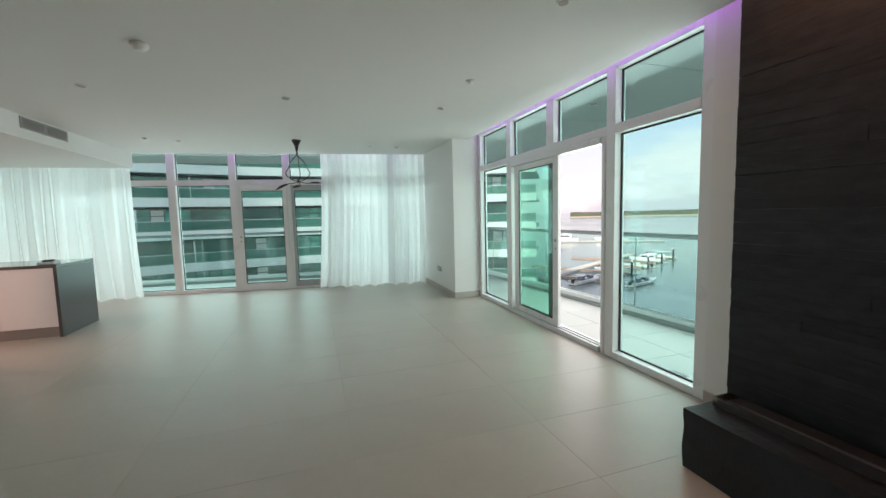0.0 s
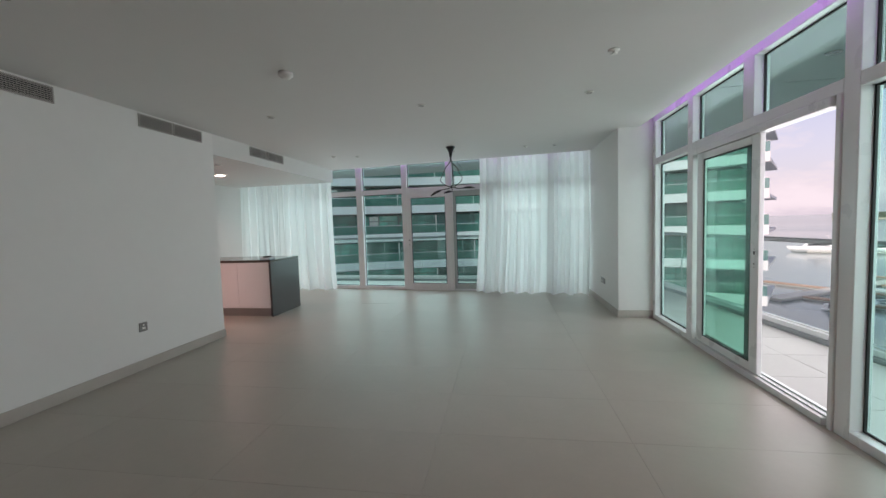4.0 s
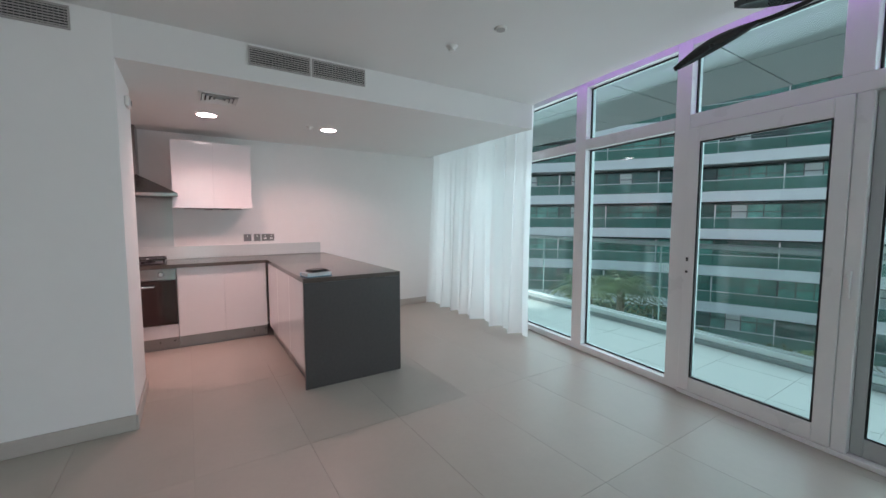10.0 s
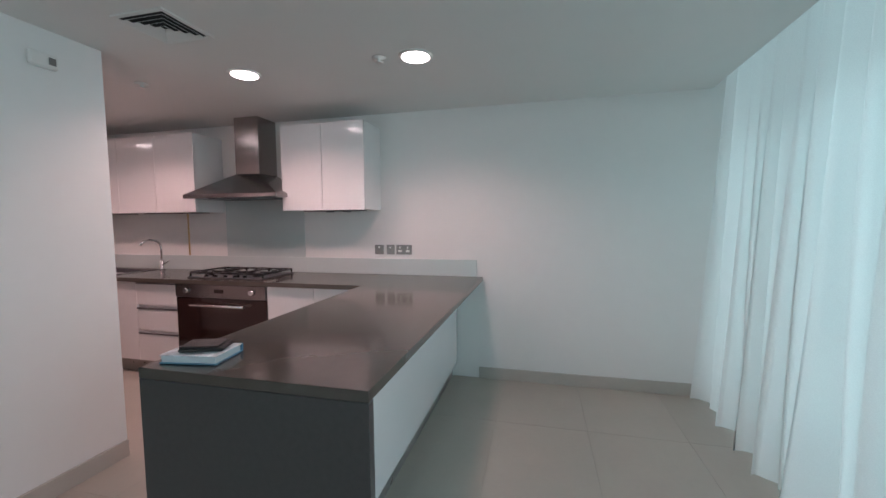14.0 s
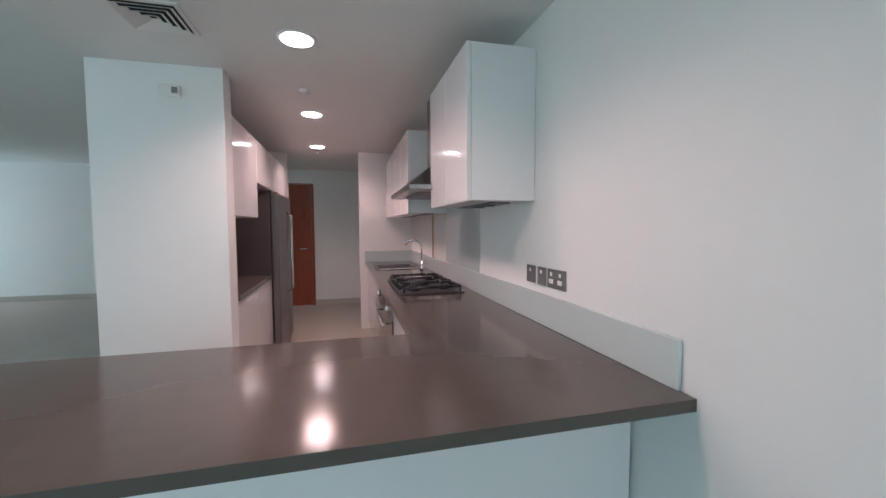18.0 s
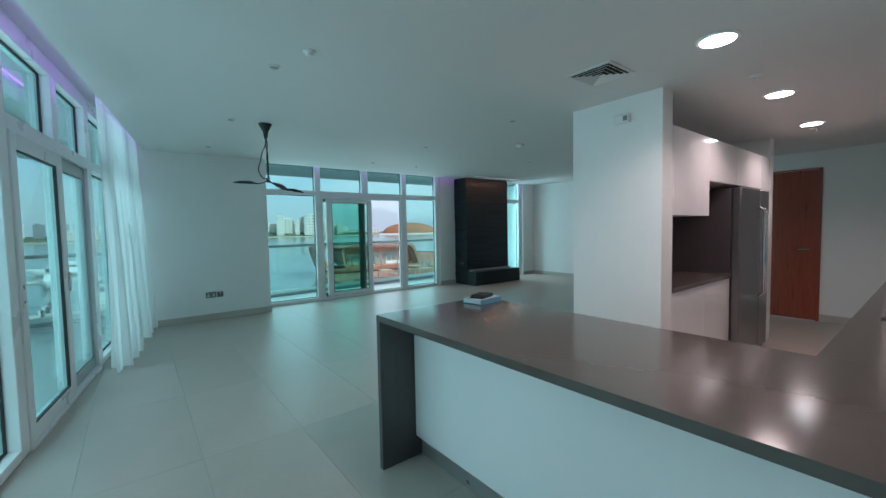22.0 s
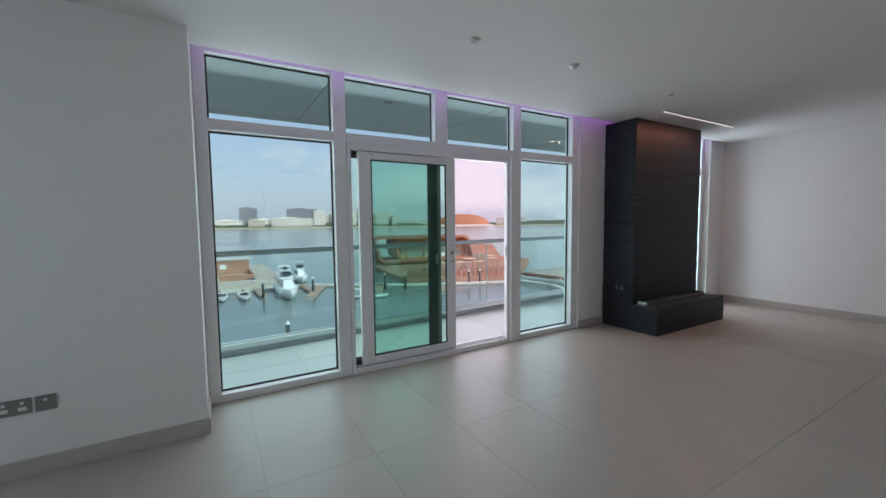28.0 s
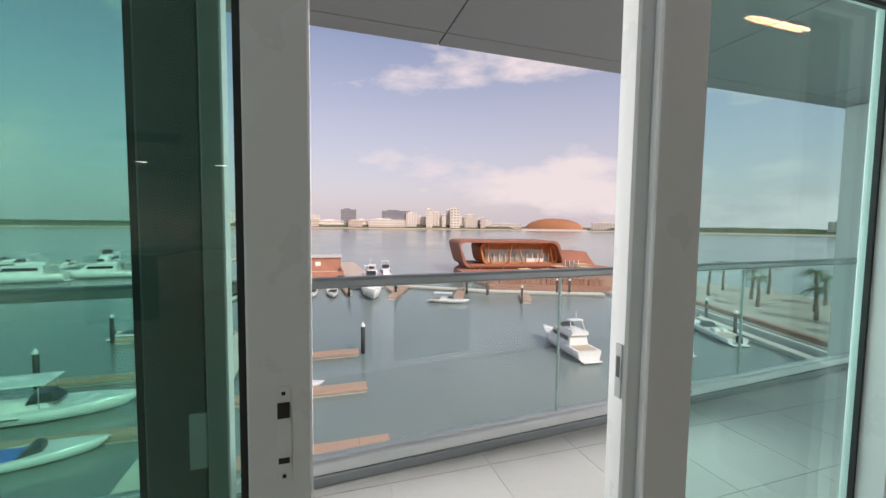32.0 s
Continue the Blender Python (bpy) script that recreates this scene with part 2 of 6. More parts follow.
STEEL = material("brushed_steel", (0.33, 0.31, 0.305), 0.24, metal=1.0, var=0.05, scale=26, stretch=(1, 1, 9), rough_var=0.03)
FRIDGE = material("fridge_steel", (0.22, 0.205, 0.205), 0.30, metal=0.9, var=0.04, scale=30, stretch=(5, 5, 1), rough_var=0.03)
FRIDGEB = material("fridge_side", (0.060, 0.048, 0.052), 0.45, var=0.05, scale=20)
STEELD = material("dark_steel", (0.17, 0.16, 0.17), 0.36, metal=0.8, var=0.06, scale=20, rough_var=0.03)
CHROME = material("chrome", (0.75, 0.75, 0.76), 0.08, metal=1.0, var=0.03, scale=6)
BLACK = material("black_enamel", (0.012, 0.012, 0.013), 0.3, var=0.1, scale=20)
OVEN = material("oven_glass", (0.030, 0.012, 0.010), 0.10, var=0.05, scale=6, coat=0.4)
SLATE = material("black_slate", (0.022, 0.027, 0.032), 0.45, var=0.4, scale=9, stretch=(1, 1, 3), bump=0.25, bump_scale=22, piece=0.2, rough_var=0.08, spec=0.2)
SLATES = material("hearth_slate", (0.018, 0.021, 0.025), 0.42, var=0.3, scale=10, bump=0.3, bump_scale=30, piece=0.2, spec=0.25)
WOOD = material("red_wood", (0.25, 0.052, 0.024), 0.35, var=0.25, scale=5, stretch=(9, 9, 0.6), coat=0.3)
PLASTIC = material("white_plastic", (0.78, 0.77, 0.74), 0.4, var=0.02, scale=6)
GREYP = material("grey_plate", (0.24, 0.235, 0.23), 0.35, metal=0.5, var=0.04, scale=9)
DARKP = material("dark_plastic", (0.02, 0.02, 0.022), 0.4, var=0.1, scale=14)
VENT = material("vent_metal", (0.40, 0.38, 0.36), 0.5, var=0.05, scale=8)
VENTD = material("vent_dark", (0.03, 0.03, 0.03), 0.8, var=0.1, scale=8)
BALC = material("balcony_tile", (0.46, 0.447, 0.43), 0.55, var=0.06, scale=3, piece=0.04, bump=0.05)
RAIL = material("rail_metal", (0.29, 0.31, 0.31), 0.4, metal=0.3, var=0.06, scale=5)
CAPM = material("kerb_cap_metal", (0.74, 0.74, 0.74), 0.45, metal=0.0, var=0.05, scale=4)
EDGEG = material("glass_edge", (0.42, 0.55, 0.52), 0.2, var=0.05, scale=5)
KERB = material("kerb_metal", (0.28, 0.30, 0.31), 0.45, metal=0.2, var=0.06, scale=4)
SOFFIT = material("soffit_panel", (0.33, 0.33, 0.33), 0.6, var=0.04, scale=1.5)
DISC = glow("lamp_disc", (1.0, 0.86, 0.80), 20.0)
LED = glow("led_strip", (0.56, 0.15, 0.95), 6.0)
LEDW = glow("led_dot", (1.0, 0.95, 0.85), 3.5)


# ---------------------------------------------------------------- building tools
def box(bm, x0, y0, z0, x1, y1, z1, bevel=0.0):
    x0, x1, y0, y1, z0, z1 = min(x0, x1), max(x0, x1), min(y0, y1), max(y0, y1), min(z0, z1), max(z0, z1)
    v = [bm.verts.new(c) for c in ((x0, y0, z0), (x1, y0, z0), (x1, y1, z0), (x0, y1, z0), (x0, y0, z1), (x1, y0, z1), (x1, y1, z1), (x0, y1, z1))]
    f = [bm.faces.new([v[i] for i in q]) for q in ((0, 3, 2, 1), (4, 5, 6, 7), (0, 1, 5, 4), (1, 2, 6, 5), (2, 3, 7, 6), (3, 0, 4, 7))]
    if bevel:
        e = list({ed for fc in f for ed in fc.edges})
        bmesh.ops.bevel(bm, geom=e, offset=bevel, segments=1, affect="EDGES", clamp_overlap=True)


def prism(bm, pts, z0, z1):
    """Upright prism over a plan outline."""
    lo, hi = [bm.verts.new((x, y, z0)) for x, y in pts], [bm.verts.new((x, y, z1)) for x, y in pts]
    bm.faces.new(lo[::-1]), bm.faces.new(hi)
    for i in range(len(pts)):
        j = (i + 1) % len(pts)
        bm.faces.new((lo[i], lo[j], hi[j], hi[i]))
    bmesh.ops.recalc_face_normals(bm, faces=bm.faces)


def tube(bm, pts, r, n=8, ends=True):
    """A round bar along points; r one radius or one for each point."""
    pts = [Vector(p) for p in pts]
    rs = r if isinstance(r, (list, tuple)) else [r] * len(pts)
    rings, side = [], None
    for i, p in enumerate(pts):
        d = (pts[min(i + 1, len(pts) - 1)] - pts[max(i - 1, 0)]).normalized()
        if side is None:
            side = d.orthogonal().normalized()
        side = (side - d * side.dot(d)).normalized()
        up = d.cross(side)
        rings.append([bm.verts.new(p + rs[i] * (math.cos(a) * side + math.sin(a) * up)) for a in (2 * math.pi * k / n for k in range(n))])
    for a, b in zip(rings, rings[1:]):
        for k in range(n):
            f = bm.faces.new((a[k], a[(k + 1) % n], b[(k + 1) % n], b[k]))
            f.smooth = True
    if ends:
        bm.faces.new(rings[0][::-1]), bm.faces.new(rings[-1])


def lathe(bm, prof, cx=0, cy=0, n=24):
    """Turned body about the upright through (cx, cy); prof: (radius, height) from below."""
    rings = [[bm.verts.new((cx + r * math.cos(2 * math.pi * k / n), cy + r * math.sin(2 * math.pi * k / n), z)) for k in range(n)] for r, z in prof]
    for a, b in zip(rings, rings[1:]):
        for k in range(n):
            f = bm.faces.new((a[k], a[(k + 1) % n], b[(k + 1) % n], b[k]))
            f.smooth = True
    bm.faces.new(rings[0][::-1]), bm.faces.new(rings[-1])
    bmesh.ops.recalc_face_normals(bm, faces=bm.faces)


def mesh(name, bm, mat):
    me = bpy.data.meshes.new(name)
    bm.to_mesh(me)
    bm.free()
    me.materials.append(mat)
    return me


def solid(name, bm, mat, label="", category="", group="", kind=""):
    """One mesh as a thing or piece of the setting, in world places."""
    return tagged(new(name, mesh(name, bm, mat)), label, category, group, kind)


def thing(name, loc, label, category, group="", kind="", turn=0.0):
    """A thing's Empty at its base; its parts are given in its own axes."""
    ob = new(name)
    ob.empty_display_size = 0.1
    ob.location = loc
    ob.rotation_euler = (0, 0, turn)
    return tagged(ob, label, category, group, kind)


def part(name, bm, mat, parent, label=""):
    ob = new(name, bm if isinstance(bm, bpy.types.Mesh) else mesh(name, bm, mat))
    ob.parent = parent
    return tagged(ob, label)


def bpart(name, mat, parent, *dims, bevel=0.0, label=""):
    bm = bmesh.new()
    box(bm, *dims, bevel=bevel)
    return part(name, bm, mat, parent, label)


def wall(name, *dims, mat=None, label="white painted plaster wall"):
    bm = bmesh.new()
    box(bm, *dims)
    return solid(name, bm, mat or PAINT, label, "wall", kind="structure")


# ---------------------------------------------------------------- shell of the flat
def clip(poly, px, py, nx, ny):
    """The part of a plan outline on the side of a line that (nx, ny) points away from."""
    out = []
    for i, a in enumerate(poly):
        b = poly[(i + 1) % len(poly)]
        da, db = (a[0] - px) * nx + (a[1] - py) * ny, (b[0] - px) * nx + (b[1] - py) * ny
        if da <= 0:
            out.append(a)
        if (da < 0) != (db < 0) and da != db:
            k = da / (da - db)
            out.append((a[0] + k * (b[0] - a[0]), a[1] + k * (b[1] - a[1])))
    return out


def south_of(poly, d):
    """What of an outline lies up to d outside the north glazing."""
    p = north(0, d)
    return clip(poly, p.x, p.y, NN.x, NN.y)


def slab(name, poly, z0, z1, mat, label, category):
    bm = bmesh.new()
    prism(bm, poly, z0, z1)
    return solid(name, bm, mat, label, category, kind="structure")


def rect(x0, y0, x1, y1):
    return [(x0, y0), (x1, y0), (x1, y1), (x0, y1)]


floor = slab("floor", south_of(rect(-1.6, -8.35, 8.1, 3.0), 0.08), -0.2, -0.004, GROUT, "beige stone-look tiled floor with thin joints", "floor")
slab("ceiling_living", south_of(rect(2.34, -8.2, 7.82, 3.0), -0.24), 2.61, 2.74, CEIL, "flat white painted plaster ceiling", "ceiling")
# the curtain recess widens towards the west wall
slab("ceiling_kitchen", [(x, y - (0.25 if x < 0.1 and y > -1.8 else 0)) for x, y in south_of(rect(0.0, -1.864, 2.34, 3.0), -0.24)], 2.35, 2.74, CEIL, "lowered white plaster ceiling over the kitchen", "ceiling")
slab("ceiling_galley", [(0.0, -4.81), (1.62, -4.81), (1.62, -4.66), (2.24, -4.66), (2.24, -2.03), (1.62, -2.03), (1.62, -1.864), (0.0, -1.864)], 2.35, 2.74, CEIL, "lowered white plaster ceiling over the galley", "ceiling")
slab("ceiling_corridor_end", rect(-1.5, -4.81, 0.0, -4.6), 2.35, 2.74, CEIL, "lowered white plaster ceiling of the passage", "ceiling")
slab("ceiling_corridor", rect(-1.5, -6.29, 2.34, -4.81), 2.35, 2.74, CEIL, "lowered white plaster ceiling of the passage", "ceiling")
slab("ceiling_cover", south_of(rect(-1.65, -8.35, 8.12, 3.0), 0.12), 2.80, 3.0, CEIL, "white painted top of the curtain recess", "ceiling")
wall("wall_west_kitchen", -0.15, -4.6, -0.1, 0.0, 2.36, 2.8)
wall("wall_galley_end", 0.0, -4.6, -0.1, 0.70, -4.45, 2.35, label="white painted stub wall at the end of the worktop")
wall("wall_block_east", 2.24, -4.66, -0.1, 2.34, -2.03, 2.8)
wall("wall_block_north", 1.62, -2.03, -0.1, 2.34, -1.864, 2.8, label="white painted pier between kitchen and living room")
wall("wall_block_south", 1.62, -4.81, -0.1, 2.34, -4.66, 2.8)
wall("wall_corridor_west", -1.65, -6.44, -0.1, -1.5, -4.45, 2.8)
wall("wall_corridor_north", -1.5, -4.6, -0.1, -0.15, -4.45, 2.8)
wall("wall_corridor_south_left", -1.5, -6.44, -0.1, 1.40, -6.29, 2.8)
wall("wall_corridor_south_right", 2.34, -6.44, -0.1, 2.48, -6.29, 2.8)
wall("wall_corridor_south_top", 1.40, -6.44, 2.12, 2.34, -6.29, 2.8)
wall("wall_west_living", 2.19, -8.2, -0.1, 2.34, -6.44, 2.8)
wall("wall_south", 2.19, -8.35, -0.1, 8.1, -8.2, 2.8)
bm = bmesh.new()
prism(bm, south_of(rect(7.54, -0.69, 8.1, 3.0), 0.08), -0.1, 2.8)
solid("wall_east_pier", bm, PAINT, "white painted wall pier between the two window fronts", "wall", kind="structure")
wall("wall_east_middle", 7.96, -7.0, -0.1, 8.1, -4.755, 2.8)
wall("wall_east_south", 7.90, -8.2, -0.1, 8.1, -7.75, 2.8)

# floor tiles, 1.2 by 0.6
TX, TY, J = 6.73, 0.245, 0.0008


def tile_outline(x0, y0, x1, y1):
    q = rect(x0 + J, y0 + J, x1 - J, y1 - J)
    q = clip(q, 8.0, 0, 1, 0)
    q = clip(q, -0.0, 0, -1, 0) if q and y1 > -4.4 else q
    q = clip(q, 0, -8.2, 0, -1) if q else q
    return south_of(q, 0.0) if q else q


FULL = {}
for i in range(-7, 3):
    for j in range(-16, 6):
        x0, y0 = TX + 1.2 * i, TY + 0.6 * j
        if x0 + 1.2 < -1.5 or (x0 < 2.1 and y0 + 0.6 < -6.5):
            continue
        q = tile_outline(x0, y0, x0 + 1.2, y0 + 0.6)
        if len(q) < 3:
            continue
        whole = len(q) == 4 and abs(q[2][0] - q[0][0] - 1.2 + 2 * J) < 1e-6 and abs(q[2][1] - q[0][1] - 0.6 + 2 * J) < 1e-6
        if whole and "m" in FULL:
            me = FULL["m"]
        else:
            bm = bmesh.new()
            prism(bm, [(x - x0, y - y0) for x, y in q], -0.012, 0.0)
            me = mesh("tile", bm, TILE)
            if whole:
                FULL["m"] = me
        t = part("tile", me, TILE, floor)
        t.location = (x0, y0, 0)

# skirting boards
SK = 0.10


def skirting(x0, y0, x1, y1):
    bm = bmesh.new()
    box(bm, x0, y0, 0.0, x1, y1, SK, bevel=0.003)
    solid("baseboard", bm, SKIRT, "beige tile skirting along the wall foot", "baseboard", kind="structure")


skirting(2.34, -4.81, 2.354, -1.864)
skirting(1.62, -1.864, 2.354, -1.850)
skirting(1.62, -4.824, 2.354, -4.81)
skirting(0.0, 0.02, 0.014, 2.2)
skirting(7.526, -0.69, 7.54, 1.19)
skirting(7.526, -0.704, 8.0, -0.69)
skirting(7.946, -5.225, 7.96, -4.755)
skirting(2.354, -8.2, 7.9, -8.186)
skirting(7.886, -8.186, 7.9, -7.75)
skirting(2.34, -8.186, 2.354, -6.29)
skirting(-1.5, -6.29, 1.40, -6.276)
skirting(0.70, -4.6, 0.714, -4.45)


# ---------------------------------------------------------------- window fronts
def member(parent, dims, name="frame_bar", mat=None, bevel=0.004):
    return bpart(name, mat or FRAME, parent, *dims, bevel=bevel)


def pane(parent, dims, name="pane", mat=None):
    ob = bpart(name, mat or GLASS, parent, *dims)
    ob.visible_shadow = False
    return ob


def gaskets(parent, a0, a1, z0, z1, f0, f1, along):
    """The thin black seal round a pane; along: 'x' or 'y' axis of the front."""
    g = 0.012
    for lo, hi, zl, zh in ((a0, a0 + g, z0, z1), (a1 - g, a1, z0, z1), (a0 + g, a1 - g, z0, z0 + g), (a0 + g, a1 - g, z1 - g, z1)):
        d = (lo, f0, zl, hi, f1, zh) if along == "x" else (f0, lo, zl, f1, hi, zh)
        bpart("gasket", GASKET, parent, *d)


# east front towards the marina: along y, deep white box frames with the glass at their outer side
XF, XB, XG = 7.985, 8.10, 8.072
win_e = thing("window_1", (0, 0, 0), "white framed window front with sliding door, one leaf open", "window", kind="structure")
for y0, y1 in ((-0.775, -0.69), (-1.81, -1.70), (-3.812, -3.70), (-4.755, -4.645)):
    member(win_e, (XF, y0, 0.0, XB, y1, 2.80), "mullion")
member(win_e, (XF, -2.845, 2.165, XB, -2.70, 2.66), "mullion")
for y0, y1 in ((-1.70, -0.775), (-4.645, -3.812)):
    member(win_e, (XF, y0, 0.0, XB, y1, 0.062), "sill")
    member(win_e, (XF, y0, 2.083, XB, y1, 2.165), "transom")
    member(win_e, (XF, y0, 2.645, XB, y1, 2.80), "head")
    pane(win_e, (XG, y0, 0.062, XG + 0.016, y1, 2.083))
    gaskets(win_e, y0, y1, 0.062, 2.083, XG - 0.014, XG, "y")
    pane(win_e, (XG, y0, 2.165, XG + 0.016, y1, 2.645), "top_light")
    gaskets(win_e, y0, y1, 2.165, 2.645, XG - 0.014, XG, "y")
member(win_e, (XF, -3.70, 2.083, XB, -1.81, 2.165), "transom")
member(win_e, (XF, -3.70, 2.645, XB, -1.81, 2.80), "head")
for y0, y1 in ((-2.70, -1.81), (-3.70, -2.845)):
    pane(win_e, (XG, y0, 2.165, XG + 0.016, y1, 2.645), "top_light")
    gaskets(win_e, y0, y1, 2.165, 2.645, XG - 0.014, XG, "y")
# sliding door set flush in the front: a fixed outer leaf and a leaf that slides on the inner track
door_e = thing("door_1", (0, 0, 0), "white aluminium sliding balcony door standing open", "sliding door", kind="structure")
member(door_e, (7.975, -1.845, 0.0, 8.040, -1.812, 2.081), "jamb")
member(door_e, (7.975, -3.698, 0.0, 8.000, -3.660, 2.081), "jamb_bead")
member(door_e, (8.001, -3.698, 0.0, 8.040, -3.622, 2.081), "jamb", bevel=0.006)
member(door_e, (8.041, -3.698, 0.0, 8.110, -3.668, 2.081), "jamb")
member(door_e, (7.975, -3.620, 2.022, 8.040, -1.847, 2.081), "door_head")
member(door_e, (8.041, -3.666, 2.035, 8.110, -1.814, 2.081), "door_head")
member(door_e, (7.975, -3.620, 0.0, 8.110, -1.847, 0.050), "threshold", bevel=0.002)
for x in (8.008, 8.062):
    bpart("track_rail", GREYF, door_e, x, -3.618, 0.0505, x + 0.006, -1.849, 0.060)
bpart("lock_keep", GREYF, door_e, 8.010, -3.6215, 0.98, 8.030, -3.618, 1.11, bevel=0.001)
bpart("keep_slot", DARKP, door_e, 8.015, -3.6175, 1.03, 8.025, -3.6165, 1.08)


def leaf(name, x0, x1, y0, y1, right, left, mat, label, zt, zg, zb):
    """A door leaf: two stiles, two rails, a pane with its black seal."""
    lf = bpart(name, mat, door_e, x0, y0, 0.064, x1, y0 + right, zt, bevel=0.004, label=label)
    member(lf, (x0, y1 - left, 0.064, x1, y1, zt), "stile", mat)
    member(lf, (x0, y0 + right, 0.064, x1, y1 - left, zb), "bottom_rail", mat)
    member(lf, (x0, y0 + right, zg, x1, y1 - left, zt), "top_rail", mat)
    xm = (x0 + x1) / 2
    pane(lf, (xm - 0.006, y0 + right, zb, xm + 0.006, y1 - left, zg), mat=GLASSD)
    gaskets(lf, y0 + right, y1 - left, zb, zg, x0 + 0.006, xm - 0.006, "y")
    return lf


# backlit leaf: the shade on its room side is put into its colour
ff = leaf("fixed_leaf", 8.048, 8.090, -2.752, -1.815, 0.095, 0.030, DARKF, "fixed door leaf, dark grey with its backlit shade", 2.03, 1.975, 0.12)
bpart("edge_profile", RAIL, ff, 8.040, -2.788, 0.064, 8.090, -2.753, 2.03, bevel=0.003, label="pale grey edge profile")
bpart("latch_plate", GREYF, ff, 8.041, -2.752, 0.95, 8.047, -2.725, 1.05, bevel=0.001, label="pale grey latch plate")
lf = leaf("sliding_leaf", 7.990, 8.030, -2.930, -1.915, 0.105, 0.115, FRAME, "white sliding leaf with recessed pull", 2.018, 1.95, 0.135)
bpart("pull_plate", FRAME, lf, 7.987, -2.895, 0.935, 7.9895, -2.871, 1.105, bevel=0.001)
bpart("pull_slot", DARKP, lf, 7.9858, -2.893, 1.049, 7.9868, -2.873, 1.077)
bpart("pull_slot", DARKP, lf, 7.9858, -2.892, 0.968, 7.9868, -2.874, 0.978)
# dark pads on the stile stand in for two small holes
for z in (1.093, 0.945):
    bpart("screw", DARKP, lf, 7.9858, -2.886, z - 0.003, 7.9868, -2.880, z + 0.003)

# narrow window beyond the fire column
win_s = thing("window_2", (0, 0, 0), "narrow white framed window beside the fire column", "window", kind="structure")
member(win_s, (XF, -7.06, 0, XB, -7.0, 2.8), "mullion")
member(win_s, (XF, -7.75, 0, XB, -7.66, 2.8), "mullion")
for z0, z1, nm in ((0, 0.062, "sill"), (2.083, 2.165, "transom"), (2.645, 2.8, "head")):
    member(win_s, (XF, -7.66, z0, XB, -7.06, z1), nm)
for z0, z1 in ((0.062, 2.083), (2.165, 2.645)):
    pane(win_s, (XG, -7.66, z0, XG + 0.016, -7.06, z1))
    gaskets(win_s, -7.66, -7.06, z0, z1, XG - 0.014, XG, "y")

# north front: along its own x, inner face at y = 0
win_n = thing("window_3", NO, "white framed full-height window front with a balcony door", "window", kind="structure", turn=NA)
BARS = ((0.0, 0.10), (0.73, 0.86), (1.755, 1.89), (2.81, 2.949), (3.885, 4.004), (5.80, 5.95), (6.86, 7.03), (7.60, 7.72))
for a, b in BARS:
    member(win_n, (a, 0, 0, b, 0.13, 2.80), "mullion")
for (_, a), (b, _) in zip(BARS, BARS[1:]):
    if a != 4.004:
        member(win_n, (a, 0, 0, b, 0.13, 0.064), "sill")
        pane(win_n, (a, 0.078, 0.064, b, 0.094, 2.058))
        gaskets(win_n, a, b, 0.064, 2.058, 0.064, 0.078, "x")
    member(win_n, (a, 0, 2.058, b, 0.13, 2.160), "transom")
    member(win_n, (a, 0, 2.665, b, 0.13, 2.80), "head")
    if a != 4.004:
        pane(win_n, (a, 0.078, 2.160, b, 0.094, 2.665), "top_light")
        gaskets(win_n, a, b, 2.160, 2.665, 0.064, 0.078, "x")
member(win_n, (4.86, 0, 2.160, 4.99, 0.13, 2.665), "mullion")
for a, b in ((4.004, 4.86), (4.99, 5.80)):
    pane(win_n, (a, 0.078, 2.160, b, 0.094, 2.665), "top_light")
    gaskets(win_n, a, b, 2.160, 2.665, 0.064, 0.078, "x")
door_n = thing("door_2", NO, "closed white framed glazed balcony door", "balcony door", kind="structure", turn=NA)
member(door_n, (4.004, -0.02, 0, 5.80, 0.11, 0.03), "threshold", bevel=0.003)
member(door_n, (4.93, -0.004, 0.03, 5.0, 0.10, 2.058), "mullion")
for nm, a, b, st, y0, y1, mt in (("white_leaf", 4.006, 4.928, 0.084, -0.012, 0.05, FRAME), ("grey_leaf", 5.002, 5.798, 0.055, 0.03, 0.085, GREYF)):
    lf = bpart(nm, mt, door_n, a, y0, 0.032, a + st, y1, 2.055, bevel=0.004)
    member(lf, (b - st, y0, 0.032, b, y1, 2.055), "stile", mt)
    member(lf, (a + st, y0, 0.032, b - st, y1, 0.14), "bottom_rail", mt)
    member(lf, (a + st, y0, 1.945, b - st, y1, 2.055), "top_rail", mt)
    pane(lf, (a + st, 0.02 + y0 / 2, 0.14, b - st, 0.036 + y0 / 2, 1.945))
    gaskets(lf, a + st, b - st, 0.14, 1.945, y0 + 0.006, 0.02 + y0 / 2, "x")
bpart("pull_plate", FRAME, door_n, 4.030, -0.015, 0.92, 4.052, -0.0125, 1.10, bevel=0.001)
for z0, z1 in ((1.045, 1.075), (0.955, 0.972)):
    bpart("pull_slot", DARKP, door_n, 4.032, -0.0165, z0, 4.050, -0.0153, z1)
bpart("pull_handle", FRAME, door_n, 4.955, -0.022, 0.92, 4.970, -0.0045, 1.08, bevel=0.003)

# lit strips hidden in the curtain recess
bpart("led_strip", LED, thing("cove_light_east", (7.80, -4.0, 2.76), "violet LED strip hidden in the curtain recess", "cove light"), 0.02, -3.7, 0.0, 0.035, 3.2, 0.012)
bpart("led_strip", LED, thing("cove_light_north", (NO.x + 0.26 * NN.x * -1, NO.y - 0.26 * NN.y, 2.76), "violet LED strip hidden in the curtain recess", "cove light", turn=NA), 2.45, 0.04, 0.0, 7.5, 0.055, 0.012)


